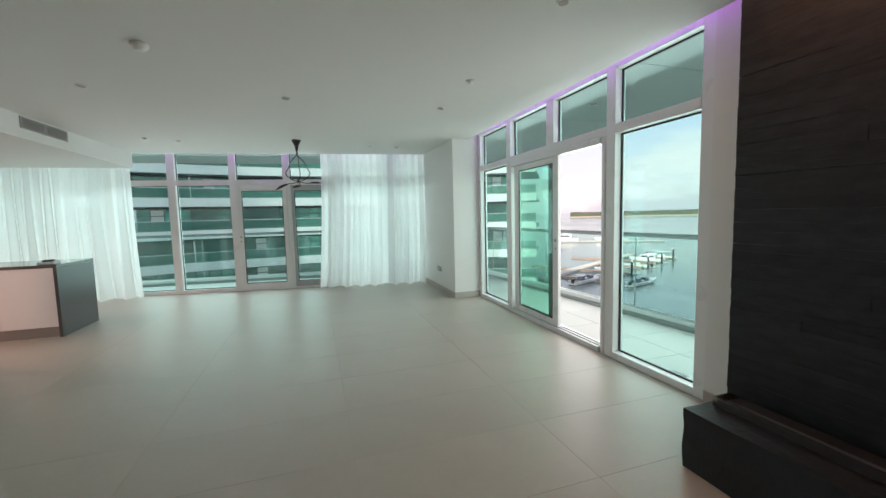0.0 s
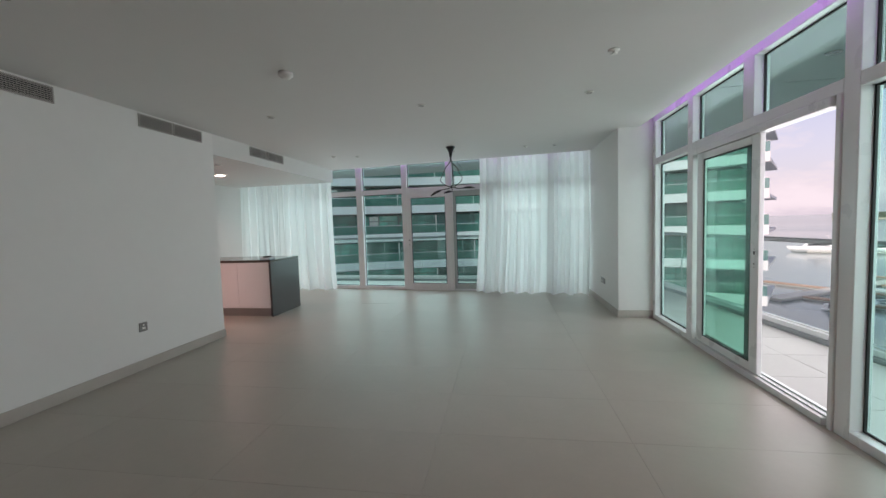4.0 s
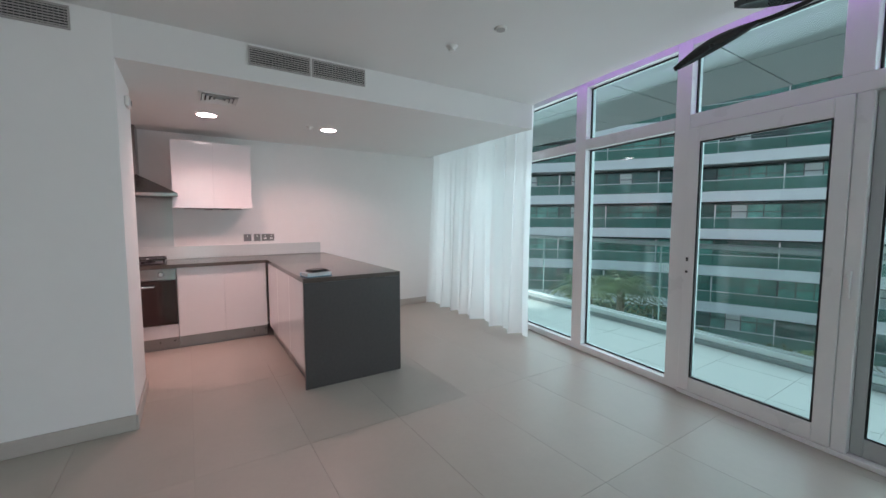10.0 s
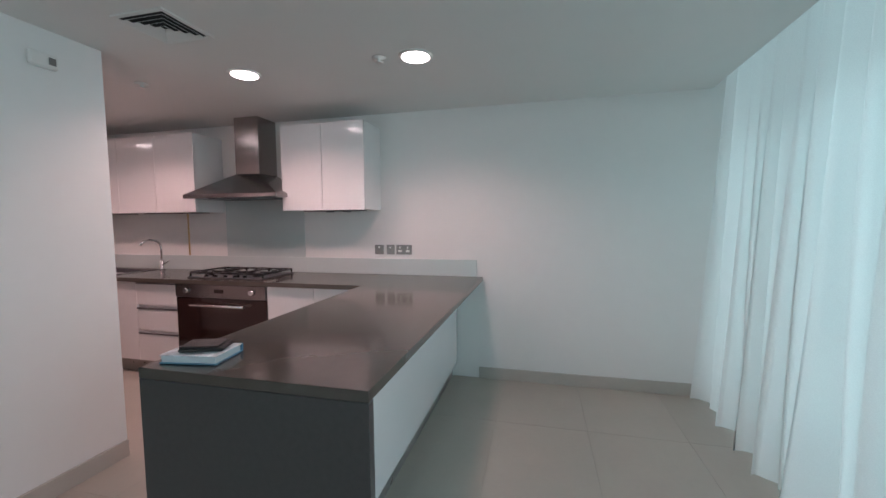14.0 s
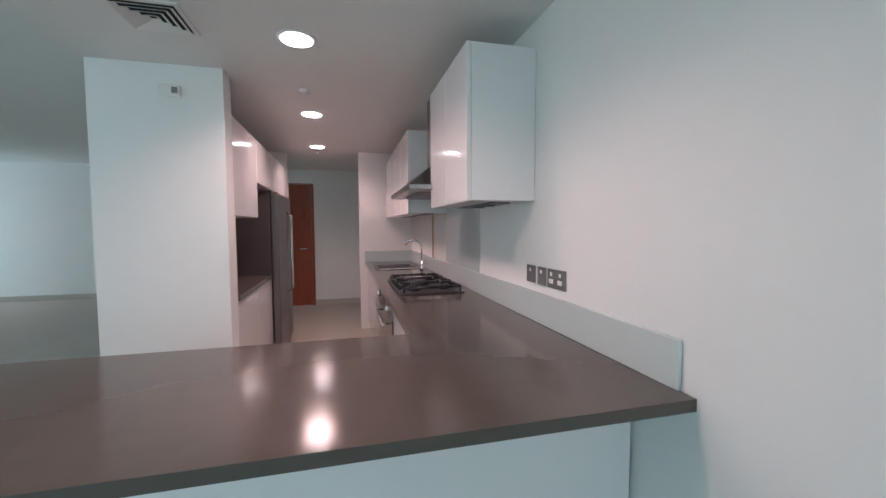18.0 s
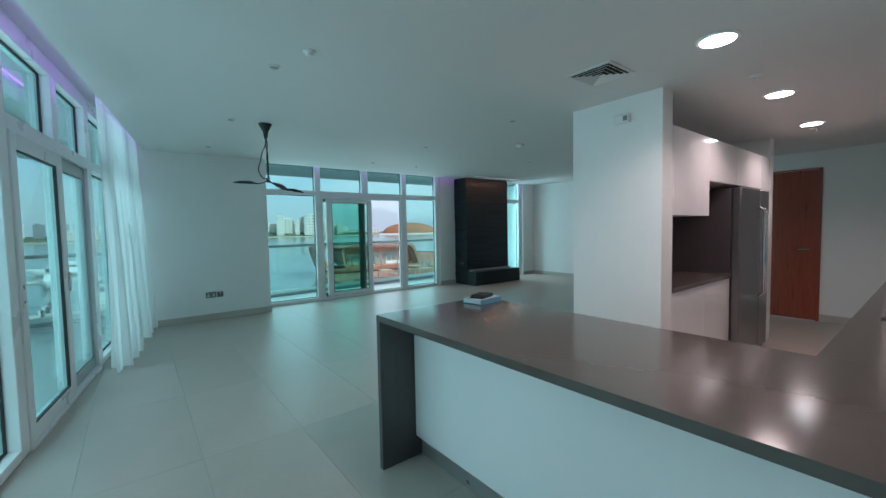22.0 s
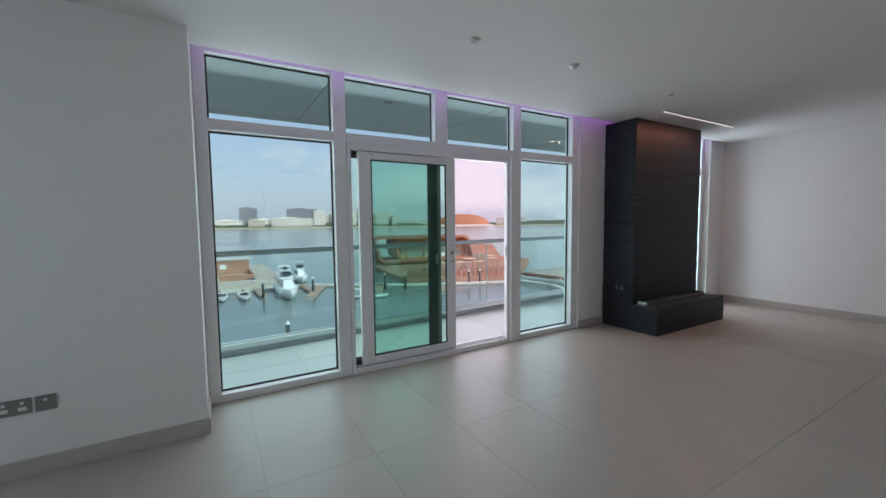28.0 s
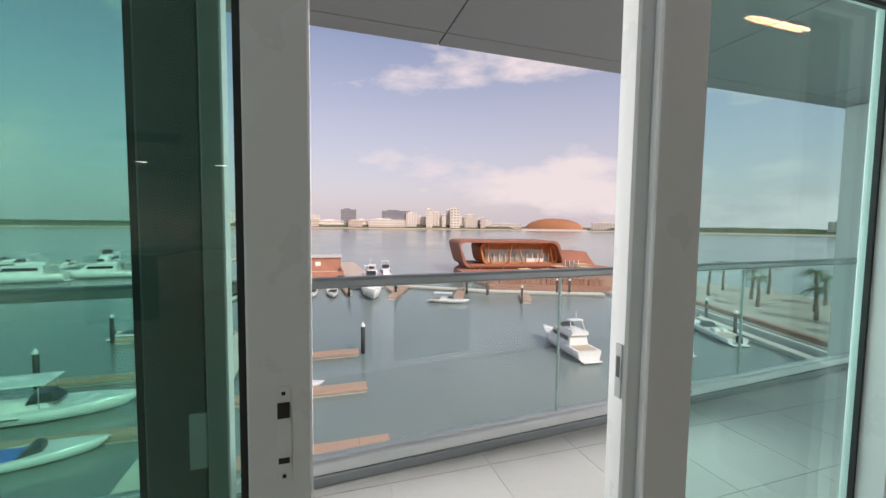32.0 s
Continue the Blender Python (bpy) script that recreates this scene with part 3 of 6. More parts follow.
# ---------------------------------------------------------------- curtains
def curtain(name, s0, s1, d, z0, z1, pitch, label, seed, flare, spread, skew=0.0):
    """A gathered sheer: uneven folds that widen towards the hem."""
    rnd = random.Random(seed)
    bm = bmesh.new()
    n = int((s1 - s0) / 0.012)
    phase, ph = [], 0.0
    for i in range(n + 1):
        ph += (s1 - s0) / n / pitch * 2 * math.pi * (1.0 + 0.6 * noise.noise((i * 0.045 + seed, 0.3, 0)))
        phase.append(ph)
    rows = []
    for k in range(15):
        f = k / 14
        z = z1 + (z0 - z1) * f
        amp = 0.030 + 0.036 * f
        row = []
        for i in range(n + 1):
            s = s0 + (s1 - s0) * i / n
            w = noise.noise((s * 2.1 + seed, f * 0.9, 1.7))
            o = amp * (0.75 + 0.5 * noise.noise((s * 1.3, f * 1.1, seed))) * math.sin(phase[i] + 1.3 * w * f) + 0.03 * w * f + 0.014 * math.sin(1.7 * phase[i] + seed + 1.5 * f) * f + 0.045 * f * f * math.sin(0.5 * phase[i] + seed + 0.8 * w)
            hem = 0.013 * math.sin(phase[i] * 0.5 + seed) if k == 14 else 0
            side = spread * f * f * (i / n if spread > 0 else 1 - i / n)
            row.append(bm.verts.new((s + side + 0.07 * w * f * f + 0.28 * amp * math.sin(2 * phase[i] + w), -d - flare * f - skew * (1 - i / n) + o, z + hem)))
        rows.append(row)
    for a, b in zip(rows, rows[1:]):
        for i in range(n):
            fc = bm.faces.new((a[i], a[i + 1], b[i + 1], b[i]))
            fc.smooth = True
    c = thing(name, NO, label, "curtain", "sheer curtains", turn=NA)
    part("cloth", bm, CLOTH, c)
    bm = bmesh.new()
    box(bm, s0, -d - 0.022, z1 - 0.07, s1, -d - 0.018, z1)
    for v in bm.verts:
        v.co.y -= skew * (s1 - v.co.x) / (s1 - s0)
    part("heading_tape", bm, CLOTH, c)
    bm = bmesh.new()
    box(bm, s0 - 0.02, -d - 0.014, z1 + 0.004, s1 + 0.02, -d + 0.014, 2.798)
    for v in bm.verts:
        v.co.y -= skew * (s1 - v.co.x) / (s1 - s0)
    part("track", bm, FRAME, c)
    return c


curtain("curtain", 0.04, 2.28, 0.15, 0.02, 2.74, 0.165, "white sheer curtain drawn aside by the kitchen", 3, 0.10, 0.11, 0.24)
curtain("curtain", 5.60, 7.64, 0.15, 0.02, 2.74, 0.15, "white sheer floor-length curtain beside the balcony door", 11, 0.06, -0.12)


# ---------------------------------------------------------------- kitchen
def door_front(parent, x, y0, y1, z0, z1, name="door", t=0.02, face=1, mat=None):
    """A slab front in a plane of constant x, with fine gaps round it."""
    return bpart(name, mat or GLOSSW, parent, x, y0 + 0.0015, z0 + 0.0015, x + face * t, y1 - 0.0015, z1 - 0.0015, bevel=0.0015)


def base_unit(y0, y1, fronts, label):
    u = thing("base_cabinet", (0.0, (y0 + y1) / 2, 0), label, "kitchen cabinet", "base cabinets along the wall")
    h = (y1 - y0) / 2
    bpart("body", CARC, u, 0.012, -h + 0.001, 0.13, 0.585, h - 0.001, 0.862)
    bpart("plinth", PLINTH, u, 0.10, -h + 0.001, 0.0, 0.545, h - 0.001, 0.128)
    for a, b, z0, z1, nm in fronts:
        f = door_front(u, 0.587, -h + a, -h + b, z0, z1, nm)
        if nm == "drawer_front":
            bpart("grip", STEELD, f, 0.608, -h + a + 0.006, z1 - 0.018, 0.613, -h + b - 0.006, z1 - 0.002)
    return u


base_unit(-1.652, -0.792, ((0.0, 0.43, 0.135, 0.862, "door"), (0.43, 0.858, 0.135, 0.862, "door")), "white gloss two-door base cabinet below the worktop")
base_unit(-3.03, -2.572, ((0.0, 0.458, 0.135, 0.40, "drawer_front"), (0.0, 0.458, 0.42, 0.63, "drawer_front"), (0.0, 0.458, 0.65, 0.862, "drawer_front")), "white gloss three-drawer base cabinet beside the oven")
base_unit(-3.93, -3.03, ((0.0, 0.45, 0.135, 0.862, "door"), (0.45, 0.90, 0.135, 0.862, "door")), "white gloss sink base cabinet below the worktop")
base_unit(-4.45, -3.93, ((0.0, 0.52, 0.135, 0.862, "door"),), "white gloss base cabinet at the end wall")

ov = thing("oven", (0.0, -2.112, 0), "wide stainless built-in oven with dark glass door", "oven")
bpart("body", CARC, ov, 0.012, -0.456, 0.13, 0.575, 0.456, 0.862)
bpart("plinth", PLINTH, ov, 0.10, -0.456, 0.0, 0.545, 0.456, 0.128)
bpart("bottom_panel", GLOSSW, ov, 0.577, -0.455, 0.135, 0.60, 0.455, 0.272, bevel=0.001)
bpart("control_panel", STEEL, ov, 0.577, -0.455, 0.745, 0.625, 0.455, 0.860, bevel=0.002)
od = bpart("oven_door", OVEN, ov, 0.577, -0.455, 0.28, 0.618, 0.455, 0.740, bevel=0.003, label="dark glass oven door")
bpart("door_trim", OVEN, od, 0.619, -0.455, 0.28, 0.621, 0.455, 0.36, bevel=0.001)
bm = bmesh.new()
tube(bm, ((0.66, -0.27, 0.685), (0.66, 0.27, 0.685)), 0.011, 10)
part("handle", bm, CHROME, od)
for y in (-0.25, 0.25):
    bm = bmesh.new()
    tube(bm, ((0.619, y, 0.685), (0.66, y, 0.685)), 0.007, 8)
    part("post", bm, CHROME, od)
for y in (-0.33, 0.33):
    bm = bmesh.new()
    tube(bm, ((0.625, y, 0.805), (0.634, y, 0.805), (0.650, y, 0.805)), [0.026, 0.026, 0.019], 16)
    part("knob", bm, CHROME, ov)
bpart("display", OVEN, ov, 0.6255, -0.045, 0.79, 0.628, 0.045, 0.82)

# worktops
wt = thing("worktop", (0, 0, 0), "dark brown polished quartz worktop on the base cabinets", "worktop")
bm = bmesh.new()
box(bm, 0.002, -4.448, 0.864, 0.64, -3.90, 0.90, bevel=0.003)
box(bm, 0.002, -3.90, 0.864, 0.12, -3.40, 0.90)
box(bm, 0.54, -3.90, 0.864, 0.64, -3.40, 0.90)
box(bm, 0.002, -3.40, 0.864, 0.64, -0.7904, 0.90)
part("slab", bm, QUARTZ, wt)
bpart("upstand", UPSTAND, wt, 0.002, -4.446, 0.9003, 0.014, 0.0, 1.047, bevel=0.002, label="pale glass upstand")
bpart("upstand", UPSTAND, wt, 0.014, -4.448, 0.9003, 0.64, -4.436, 1.047, bevel=0.002, label="pale glass upstand")
bpart("splashback", UPSTAND, wt, 0.002, -2.572, 1.048, 0.006, -1.675, 1.60, label="pale glass splashback behind the hob")

pen = thing("peninsula", (0, 0, 0), "kitchen peninsula with dark quartz top and waterfall end", "peninsula")
bpart("top", QUARTZ, pen, 0.002, -0.790, 0.864, 2.355, 0.052, 0.90, bevel=0.0012, label="dark brown polished quartz top")
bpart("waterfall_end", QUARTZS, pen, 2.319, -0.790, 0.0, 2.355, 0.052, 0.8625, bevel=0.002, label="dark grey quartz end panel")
bpart("body", CARC, pen, 0.605, -0.76, 0.13, 2.317, -0.20, 0.862)
bpart("back_panel", GLOSSW, pen, 0.016, -0.199, 0.13, 2.317, -0.178, 0.862, bevel=0.001, label="white gloss back panel")
for a, b in ((0.66, 1.21), (1.21, 1.765), (1.765, 2.317)):
    bpart("door", GLOSSW, pen, a + 0.0015, -0.782, 0.135, b - 0.0015, -0.762, 0.862, bevel=0.0015, label="white gloss door")
bpart("plinth", PLINTH, pen, 0.605, -0.735, 0.0, 2.317, -0.72, 0.128)
bpart("plinth", PLINTH, pen, 0.016, -0.235, 0.0, 2.317, -0.22, 0.128)

# wall cabinets
def wall_unit(y0, y1, doors, label):
    u = thing("wall_cabinet", (0, (y0 + y1) / 2, 1.49), label, "kitchen cabinet", "wall cabinets")
    h = (y1 - y0) / 2
    bpart("body", CARC, u, 0.002, -h + 0.001, 0.0, 0.328, h - 0.001, 0.728, bevel=0.001)
    for i in range(doors):
        a, b = -h + 2 * h * i / doors, -h + 2 * h * (i + 1) / doors
        door_front(u, 0.330, a, b, -0.004, 0.73, "door")
    bpart("light_rail", STEELD, u, 0.09, -h + 0.10, -0.008, 0.19, h - 0.10, -0.001)
    return u


u = wall_unit(-1.66, -0.88, 2, "white gloss two-door wall cabinet above the worktop")
for y in (-0.05, 0.12):
    bm = bmesh.new()
    lathe(bm, ((0.034, -0.016), (0.036, -0.012), (0.036, -0.008)), 0.14, y, 18)
    part("puck_light", bm, STEELD, u)
wall_unit(-3.50, -2.585, 2, "white gloss two-door wall cabinet above the sink")
wall_unit(-4.448, -3.50, 2, "white gloss two-door wall cabinet at the end wall")

hood = thing("cooker_hood", (0, -2.085, 1.605), "brushed steel pyramid chimney hood above the hob", "cooker hood")
bm = bmesh.new()
v = [bm.verts.new(c) for c in ((0.002, -0.475, 0.035), (0.50, -0.475, 0.035), (0.50, 0.475, 0.035), (0.002, 0.475, 0.035), (0.002, -0.132, 0.225), (0.26, -0.132, 0.225), (0.26, 0.132, 0.225), (0.002, 0.132, 0.225))]
for q in ((0, 3, 2, 1), (4, 5, 6, 7), (0, 1, 5, 4), (1, 2, 6, 5), (2, 3, 7, 6), (3, 0, 4, 7)):
    bm.faces.new([v[i] for i in q])
part("canopy", bm, STEEL, hood)
bpart("rim", STEEL, hood, 0.002, -0.478, 0.0, 0.503, 0.478, 0.034, bevel=0.002)
bpart("chimney", STEEL, hood, 0.002, -0.127, 0.226, 0.255, 0.127, 0.742, bevel=0.002)
for y in (-0.2, 0.0, 0.2):
    bpart("filter", STEELD, hood, 0.08, y - 0.09, -0.004, 0.42, y + 0.09, 0.001)

# hob
hob = thing("gas_hob", (0.32, -2.13, 0.902), "five-burner steel gas hob with black cast iron grates", "gas hob")
bpart("plate", STEELD, hob, -0.23, -0.385, 0.0, 0.23, 0.385, 0.010, bevel=0.004)
for x, y, r in ((-0.11, -0.255, 0.045), (0.11, -0.255, 0.035), (0.0, 0.0, 0.06), (-0.11, 0.255, 0.035), (0.11, 0.255, 0.045)):
    bm = bmesh.new()
    lathe(bm, ((r, 0.013), (r, 0.024), (r * 0.8, 0.026), (r * 0.8, 0.036), (r * 0.7, 0.04)), x, y, 18)
    part("burner", bm, BLACK, hob)
for y0, y1 in ((-0.375, -0.13), (-0.125, 0.125), (0.13, 0.375)):
    bm = bmesh.new()
    ym = (y0 + y1) / 2
    z = 0.044
    tube(bm, ((-0.2, y0, z), (0.2, y0, z)), 0.0085, 6), tube(bm, ((-0.2, y1, z), (0.2, y1, z)), 0.0085, 6)
    tube(bm, ((-0.2, y0, z), (-0.2, y1, z)), 0.0085, 6), tube(bm, ((0.2, y0, z), (0.2, y1, z)), 0.0085, 6)
    for x in (-0.11, 0.11):
        tube(bm, ((x, y0, z), (x, ym - 0.03, z + 0.006)), 0.0075, 6), tube(bm, ((x, y1, z), (x, ym + 0.03, z + 0.006)), 0.0075, 6)
    tube(bm, ((-0.2, ym, z), (-0.14, ym, z + 0.006)), 0.0075, 6), tube(bm, ((0.2, ym, z), (0.14, ym, z + 0.006)), 0.0075, 6)
    for x in (-0.2, 0.2):
        for y in (y0, y1):
            tube(bm, ((x, y, 0.012), (x, y, z)), 0.0085, 6)
    part("grate", bm, BLACK, hob)
for y in (-0.2, -0.1, 0.0, 0.1, 0.2):
    bm = bmesh.new()
    lathe(bm, ((0.017, 0.013), (0.015, 0.03)), 0.205, y, 14)
    part("knob", bm, BLACK, hob)

# sink and tap
sink = thing("sink", (0.33, -3.65, 0.902), "stainless steel sink bowl set in the worktop", "sink")
bm = bmesh.new()
box(bm, -0.205, -0.245, -0.17, 0.205, 0.245, -0.166)
for d in ((-0.209, -0.249, -0.17, -0.205, 0.249, 0.0), (0.205, -0.249, -0.17, 0.209, 0.249, 0.0), (-0.205, -0.249, -0.17, 0.205, -0.245, 0.0), (-0.205, 0.245, -0.17, 0.205, 0.249, 0.0)):
    box(bm, *d)
part("bowl", bm, STEELD, sink)
bm = bmesh.new()
for d in ((-0.235, -0.275, 0.0, -0.205, 0.275, 0.004), (0.205, -0.275, 0.0, 0.235, 0.275, 0.004), (-0.205, -0.275, 0.0, 0.205, -0.245, 0.004), (-0.205, 0.245, 0.0, 0.205, 0.275, 0.004)):
    box(bm, *d)
part("rim", bm, STEEL, sink)
bm = bmesh.new()
lathe(bm, ((0.03, -0.165), (0.03, -0.160), (0.012, -0.159)), 0, 0, 18)
part("drain", bm, CHROME, sink)
tap = thing("kitchen_tap", (0.085, -3.33, 0.902), "chrome swan-neck mixer tap beside the sink", "tap")
bm = bmesh.new()
lathe(bm, ((0.028, 0.0), (0.027, 0.01), (0.022, 0.02), (0.022, 0.09), (0.014, 0.1)), 0, 0, 18)
part("base", bm, CHROME, tap)
bm = bmesh.new()
tube(bm, [(0, 0, 0.09), (0, 0, 0.22)] + [(0.09 - 0.09 * math.cos(a), -0.06 * (1 - math.cos(a)) * 0.5, 0.24 + 0.075 * math.sin(a)) for a in (0.1 + k * 0.27 for k in range(11))], 0.011, 10)
part("spout", bm, CHROME, tap)
bm = bmesh.new()
tube(bm, ((0.0, 0.02, 0.06), (0.0, 0.05, 0.07), (0.0, 0.10, 0.10)), [0.012, 0.008, 0.006], 8)
part("lever", bm, CHROME, tap)
pipe = thing("gas_pipe", (0.03, -3.02, 0.902), "slim yellow gas pipe running up the wall", "pipe")
bm = bmesh.new()
tube(bm, ((0, 0, 0.15), (0, 0, 0.58)), 0.008, 8)
part("tube", bm, material("yellow_paint", (0.52, 0.36, 0.16), 0.5, var=0.1), pipe)

# sockets beside the wall cabinet
def plate(loc, w, h, label, axis, mat=None, kind="socket", sockets=1, turn=0.0, ins=None):
    """A wall plate with its inserts; axis: the way it faces."""
    p = thing("wall_" + kind, loc, label, kind, turn=turn)
    s = 1 if axis in ("+x", "+y") else -1
    if axis[1] == "x":
        bpart("plate", mat or GREYP, p, 0.001 * s, -w / 2, -h / 2, 0.010 * s, w / 2, h / 2, bevel=0.002)
    else:
        bpart("plate", mat or GREYP, p, -w / 2, 0.001 * s, -h / 2, w / 2, 0.010 * s, h / 2, bevel=0.002)
    for k in range(sockets):
        c = -w / 2 + w * (k + 0.5) / sockets
        for dz, ww, hh, nm in ((0.020, 0.014, 0.016, "rocker"), (-0.012, 0.034, 0.02, "outlet")):
            if kind == "switch" and nm == "outlet":
                continue
            d = (0.0105 * s, c - ww / 2, dz - hh / 2, 0.013 * s, c + ww / 2, dz + hh / 2)
            if axis[1] == "y":
                d = (d[1], d[0], d[2], d[4], d[3], d[5])
            bpart(nm, ins or PLASTIC, p, *d)
    return p


plate((0, -0.665, 1.13), 0.146, 0.086, "double steel power socket above the upstand", "+x", sockets=2)
plate((0, -0.795, 1.13), 0.075, 0.086, "steel switched spur above the upstand", "+x", kind="switch")
plate((0, -0.905, 1.13), 0.086, 0.086, "steel cooker switch above the upstand", "+x", kind="switch")

# tall side: oven niche and fridge
tall = thing("niche_cabinet", (1.62, -2.41, 0), "white gloss tall cabinet with open dark-lined niche", "kitchen cabinet")
bpart("side_panel", GLOSSW, tall, 0.0, 0.362, 0.0, 0.60, 0.378, 2.118, bevel=0.001)
bpart("base_body", CARC, tall, 0.022, -0.932, 0.13, 0.60, 0.36, 0.862)
for a, b in ((-0.932, -0.287), (-0.284, 0.36)):
    bpart("base_door", GLOSSW, tall, 0.0, a, 0.135, 0.02, b, 0.862, bevel=0.0015)
bpart("plinth", PLINTH, tall, 0.06, -0.932, 0.0, 0.075, 0.36, 0.128)
bpart("niche_top", QUARTZ, tall, -0.012, -0.934, 0.864, 0.60, 0.36, 0.90, bevel=0.002, label="dark quartz niche counter")
bpart("niche_back", CARC, tall, 0.585, -0.932, 0.902, 0.60, 0.36, 1.448)
bpart("upper_body", CARC, tall, 0.022, -0.375, 1.45, 0.60, 0.36, 2.115)
bpart("upper_door", GLOSSW, tall, 0.0, -0.375, 1.45, 0.02, 0.36, 2.115, bevel=0.0015)
over = thing("fridge_top_cabinet", (1.62, -3.55, 1.75), "white gloss cabinet above the fridge", "kitchen cabinet")
bpart("body", CARC, over, 0.022, -0.764, 0.0, 0.60, 0.762, 0.365)
for a, b in ((-0.764, 0.0), (0.0, 0.762)):
    bpart("door", GLOSSW, over, 0.0, a + 0.0015, 0.002, 0.02, b - 0.0015, 0.365, bevel=0.0015)
end = thing("larder_cabinet", (1.62, -4.487, 0), "narrow white gloss tall larder cabinet at the end", "kitchen cabinet")
bpart("body", CARC, end, 0.022, -0.165, 0.13, 0.60, 0.165, 2.115)
for z0, z1 in ((0.135, 1.20), (1.203, 2.115)):
    bpart("door", GLOSSW, end, 0.0, -0.164, z0, 0.02, 0.164, z1, bevel=0.0015)
bpart("plinth", PLINTH, end, 0.06, -0.165, 0.0, 0.075, 0.165, 0.128)
fr = thing("fridge", (1.545, -3.832, 0), "tall grey steel side-by-side fridge freezer", "fridge")
bpart("body", FRIDGEB, fr, 0.075, -0.475, 0.03, 0.66, 0.475, 1.715, bevel=0.004)
for a, b in ((-0.475, -0.163), (-0.157, 0.475)):
    dr = bpart("door", FRIDGE, fr, 0.0, a, 0.06, 0.07, b, 1.72, bevel=0.008)
    y = -0.20 if a < -0.2 else -0.12
    bm = bmesh.new()
    tube(bm, ((0.0, y, 0.62), (-0.045, y, 0.66), (-0.045, y, 1.5), (0.0, y, 1.54)), 0.011, 8)
    part("handle", bm, CHROME, dr)
bpart("kick_plate", DARKP, fr, 0.03, -0.47, 0.0, 0.1, 0.47, 0.05)

plate((2.205, -2.62, 1.12), 0.146, 0.086, "double steel power socket at the back of the niche", "-x", sockets=2)

# passage door
pd = thing("door_3", (1.40, -6.29, 0), "closed red-brown wooden door at the end of the passage", "door", kind="structure")
bpart("leaf", WOOD, pd, 0.045, -0.03, 0.008, 0.895, 0.008, 2.10, bevel=0.002)
for d in ((0.0, -0.1, 0.0, 0.042, 0.018, 2.12), (0.898, -0.1, 0.0, 0.94, 0.018, 2.12), (0.042, -0.1, 2.103, 0.898, 0.018, 2.12)):
    bpart("door_frame", WOOD, pd, *d, bevel=0.002)
bm = bmesh.new()
tube(bm, ((0.12, 0.008, 1.0), (0.12, 0.055, 1.0), (0.14, 0.06, 1.0), (0.24, 0.06, 1.0)), 0.009, 8)
part("handle", bm, CHROME, pd)


# ceiling fittings of the kitchen
def downlight(x, y, z, r, lit):
    d = thing("downlight", (x, y, z), "round lit recessed ceiling downlight" if lit else "small round unlit recessed ceiling downlight", "downlight", "lit downlights" if lit else "unlit downlights")
    bm = bmesh.new()
    lathe(bm, ((r, -0.010), (r + 0.006, -0.006), (r + 0.008, -0.001)), 0, 0, 28)
    part("rim", bm, PLASTIC, d)
    bm = bmesh.new()
    lathe(bm, ((r * 0.86, -0.0135), (r * 0.88, -0.0105)), 0, 0, 28)
    part("lens" if lit else "reflector", bm, DISC if lit else VENT, d)
    if lit:
        lamp("downlight_glow", "SPOT", look((x, y, z - 0.03), (x, y, 0)), 58, (1.0, 0.65, 0.56), size=0.12, angle=150)


for x, y in ((1.11, -0.185), (1.13, -1.34), (1.16, -2.745), (1.2, -4.175)):
    downlight(x, y, 2.35, 0.092, True)
kv = thing("ceiling_vent", (1.75, -1.27, 2.35), "square white slatted ceiling air diffuser", "air vent")
bpart("backing", VENTD, kv, -0.128, -0.128, -0.003, 0.128, 0.128, -0.001)
bm = bmesh.new()
for d in ((-0.15, -0.15, -0.008, 0.15, -0.129, -0.001), (-0.15, 0.129, -0.008, 0.15, 0.15, -0.001), (-0.15, -0.129, -0.008, -0.129, 0.129, -0.001), (0.129, -0.129, -0.008, 0.15, 0.129, -0.001)):
    box(bm, *d)
part("rim", bm, CEIL, kv)
# four-way louvres: nested square funnels, lower at the outside
for k in range(4):
    a = 0.124 - k * 0.030
    bm = bmesh.new()
    rings = [[bm.verts.new((sx * h, sy * h, z)) for sx, sy in ((-1, -1), (1, -1), (1, 1), (-1, 1))] for h, z in ((a, -0.018), (a - 0.020, -0.006), (a - 0.020, -0.0045), (a, -0.0165))]
    for p, q in zip(rings, rings[1:] + rings[:1]):
        for i in range(4):
            bm.faces.new((p[i], p[(i + 1) % 4], q[(i + 1) % 4], q[i]))
    bmesh.ops.recalc_face_normals(bm, faces=bm.faces)
    part("louvre", bm, CEIL, kv)


def sprinkler(x, y, z):
    s = thing("sprinkler", (x, y, z), "small white ceiling sprinkler head", "sprinkler", "sprinklers")
    bm = bmesh.new()
    lathe(bm, ((0.012, -0.03), (0.026, -0.028), (0.012, -0.024), (0.012, -0.012), (0.04, -0.008), (0.042, -0.001)), 0, 0, 16)
    part("head", bm, PLASTIC, s)


for x, y, z in ((1.16, -2.15, 2.35), (1.14, -0.40, 2.35), (1.22, -4.50, 2.35), (6.80, -3.3, 2.61), (6.35, 0.22, 2.61), (3.08, 0.12, 2.61)):
    sprinkler(x, y, z)
al = thing("alarm_box", (1.906, -1.864, 2.19), "small white alarm sounder on the pier", "alarm")
bpart("case", PLASTIC, al, -0.06, 0.001, -0.036, 0.06, 0.03, 0.036, bevel=0.008)
bpart("sensor", GREYP, al, -0.046, 0.0305, -0.018, -0.014, 0.036, 0.018, bevel=0.004)


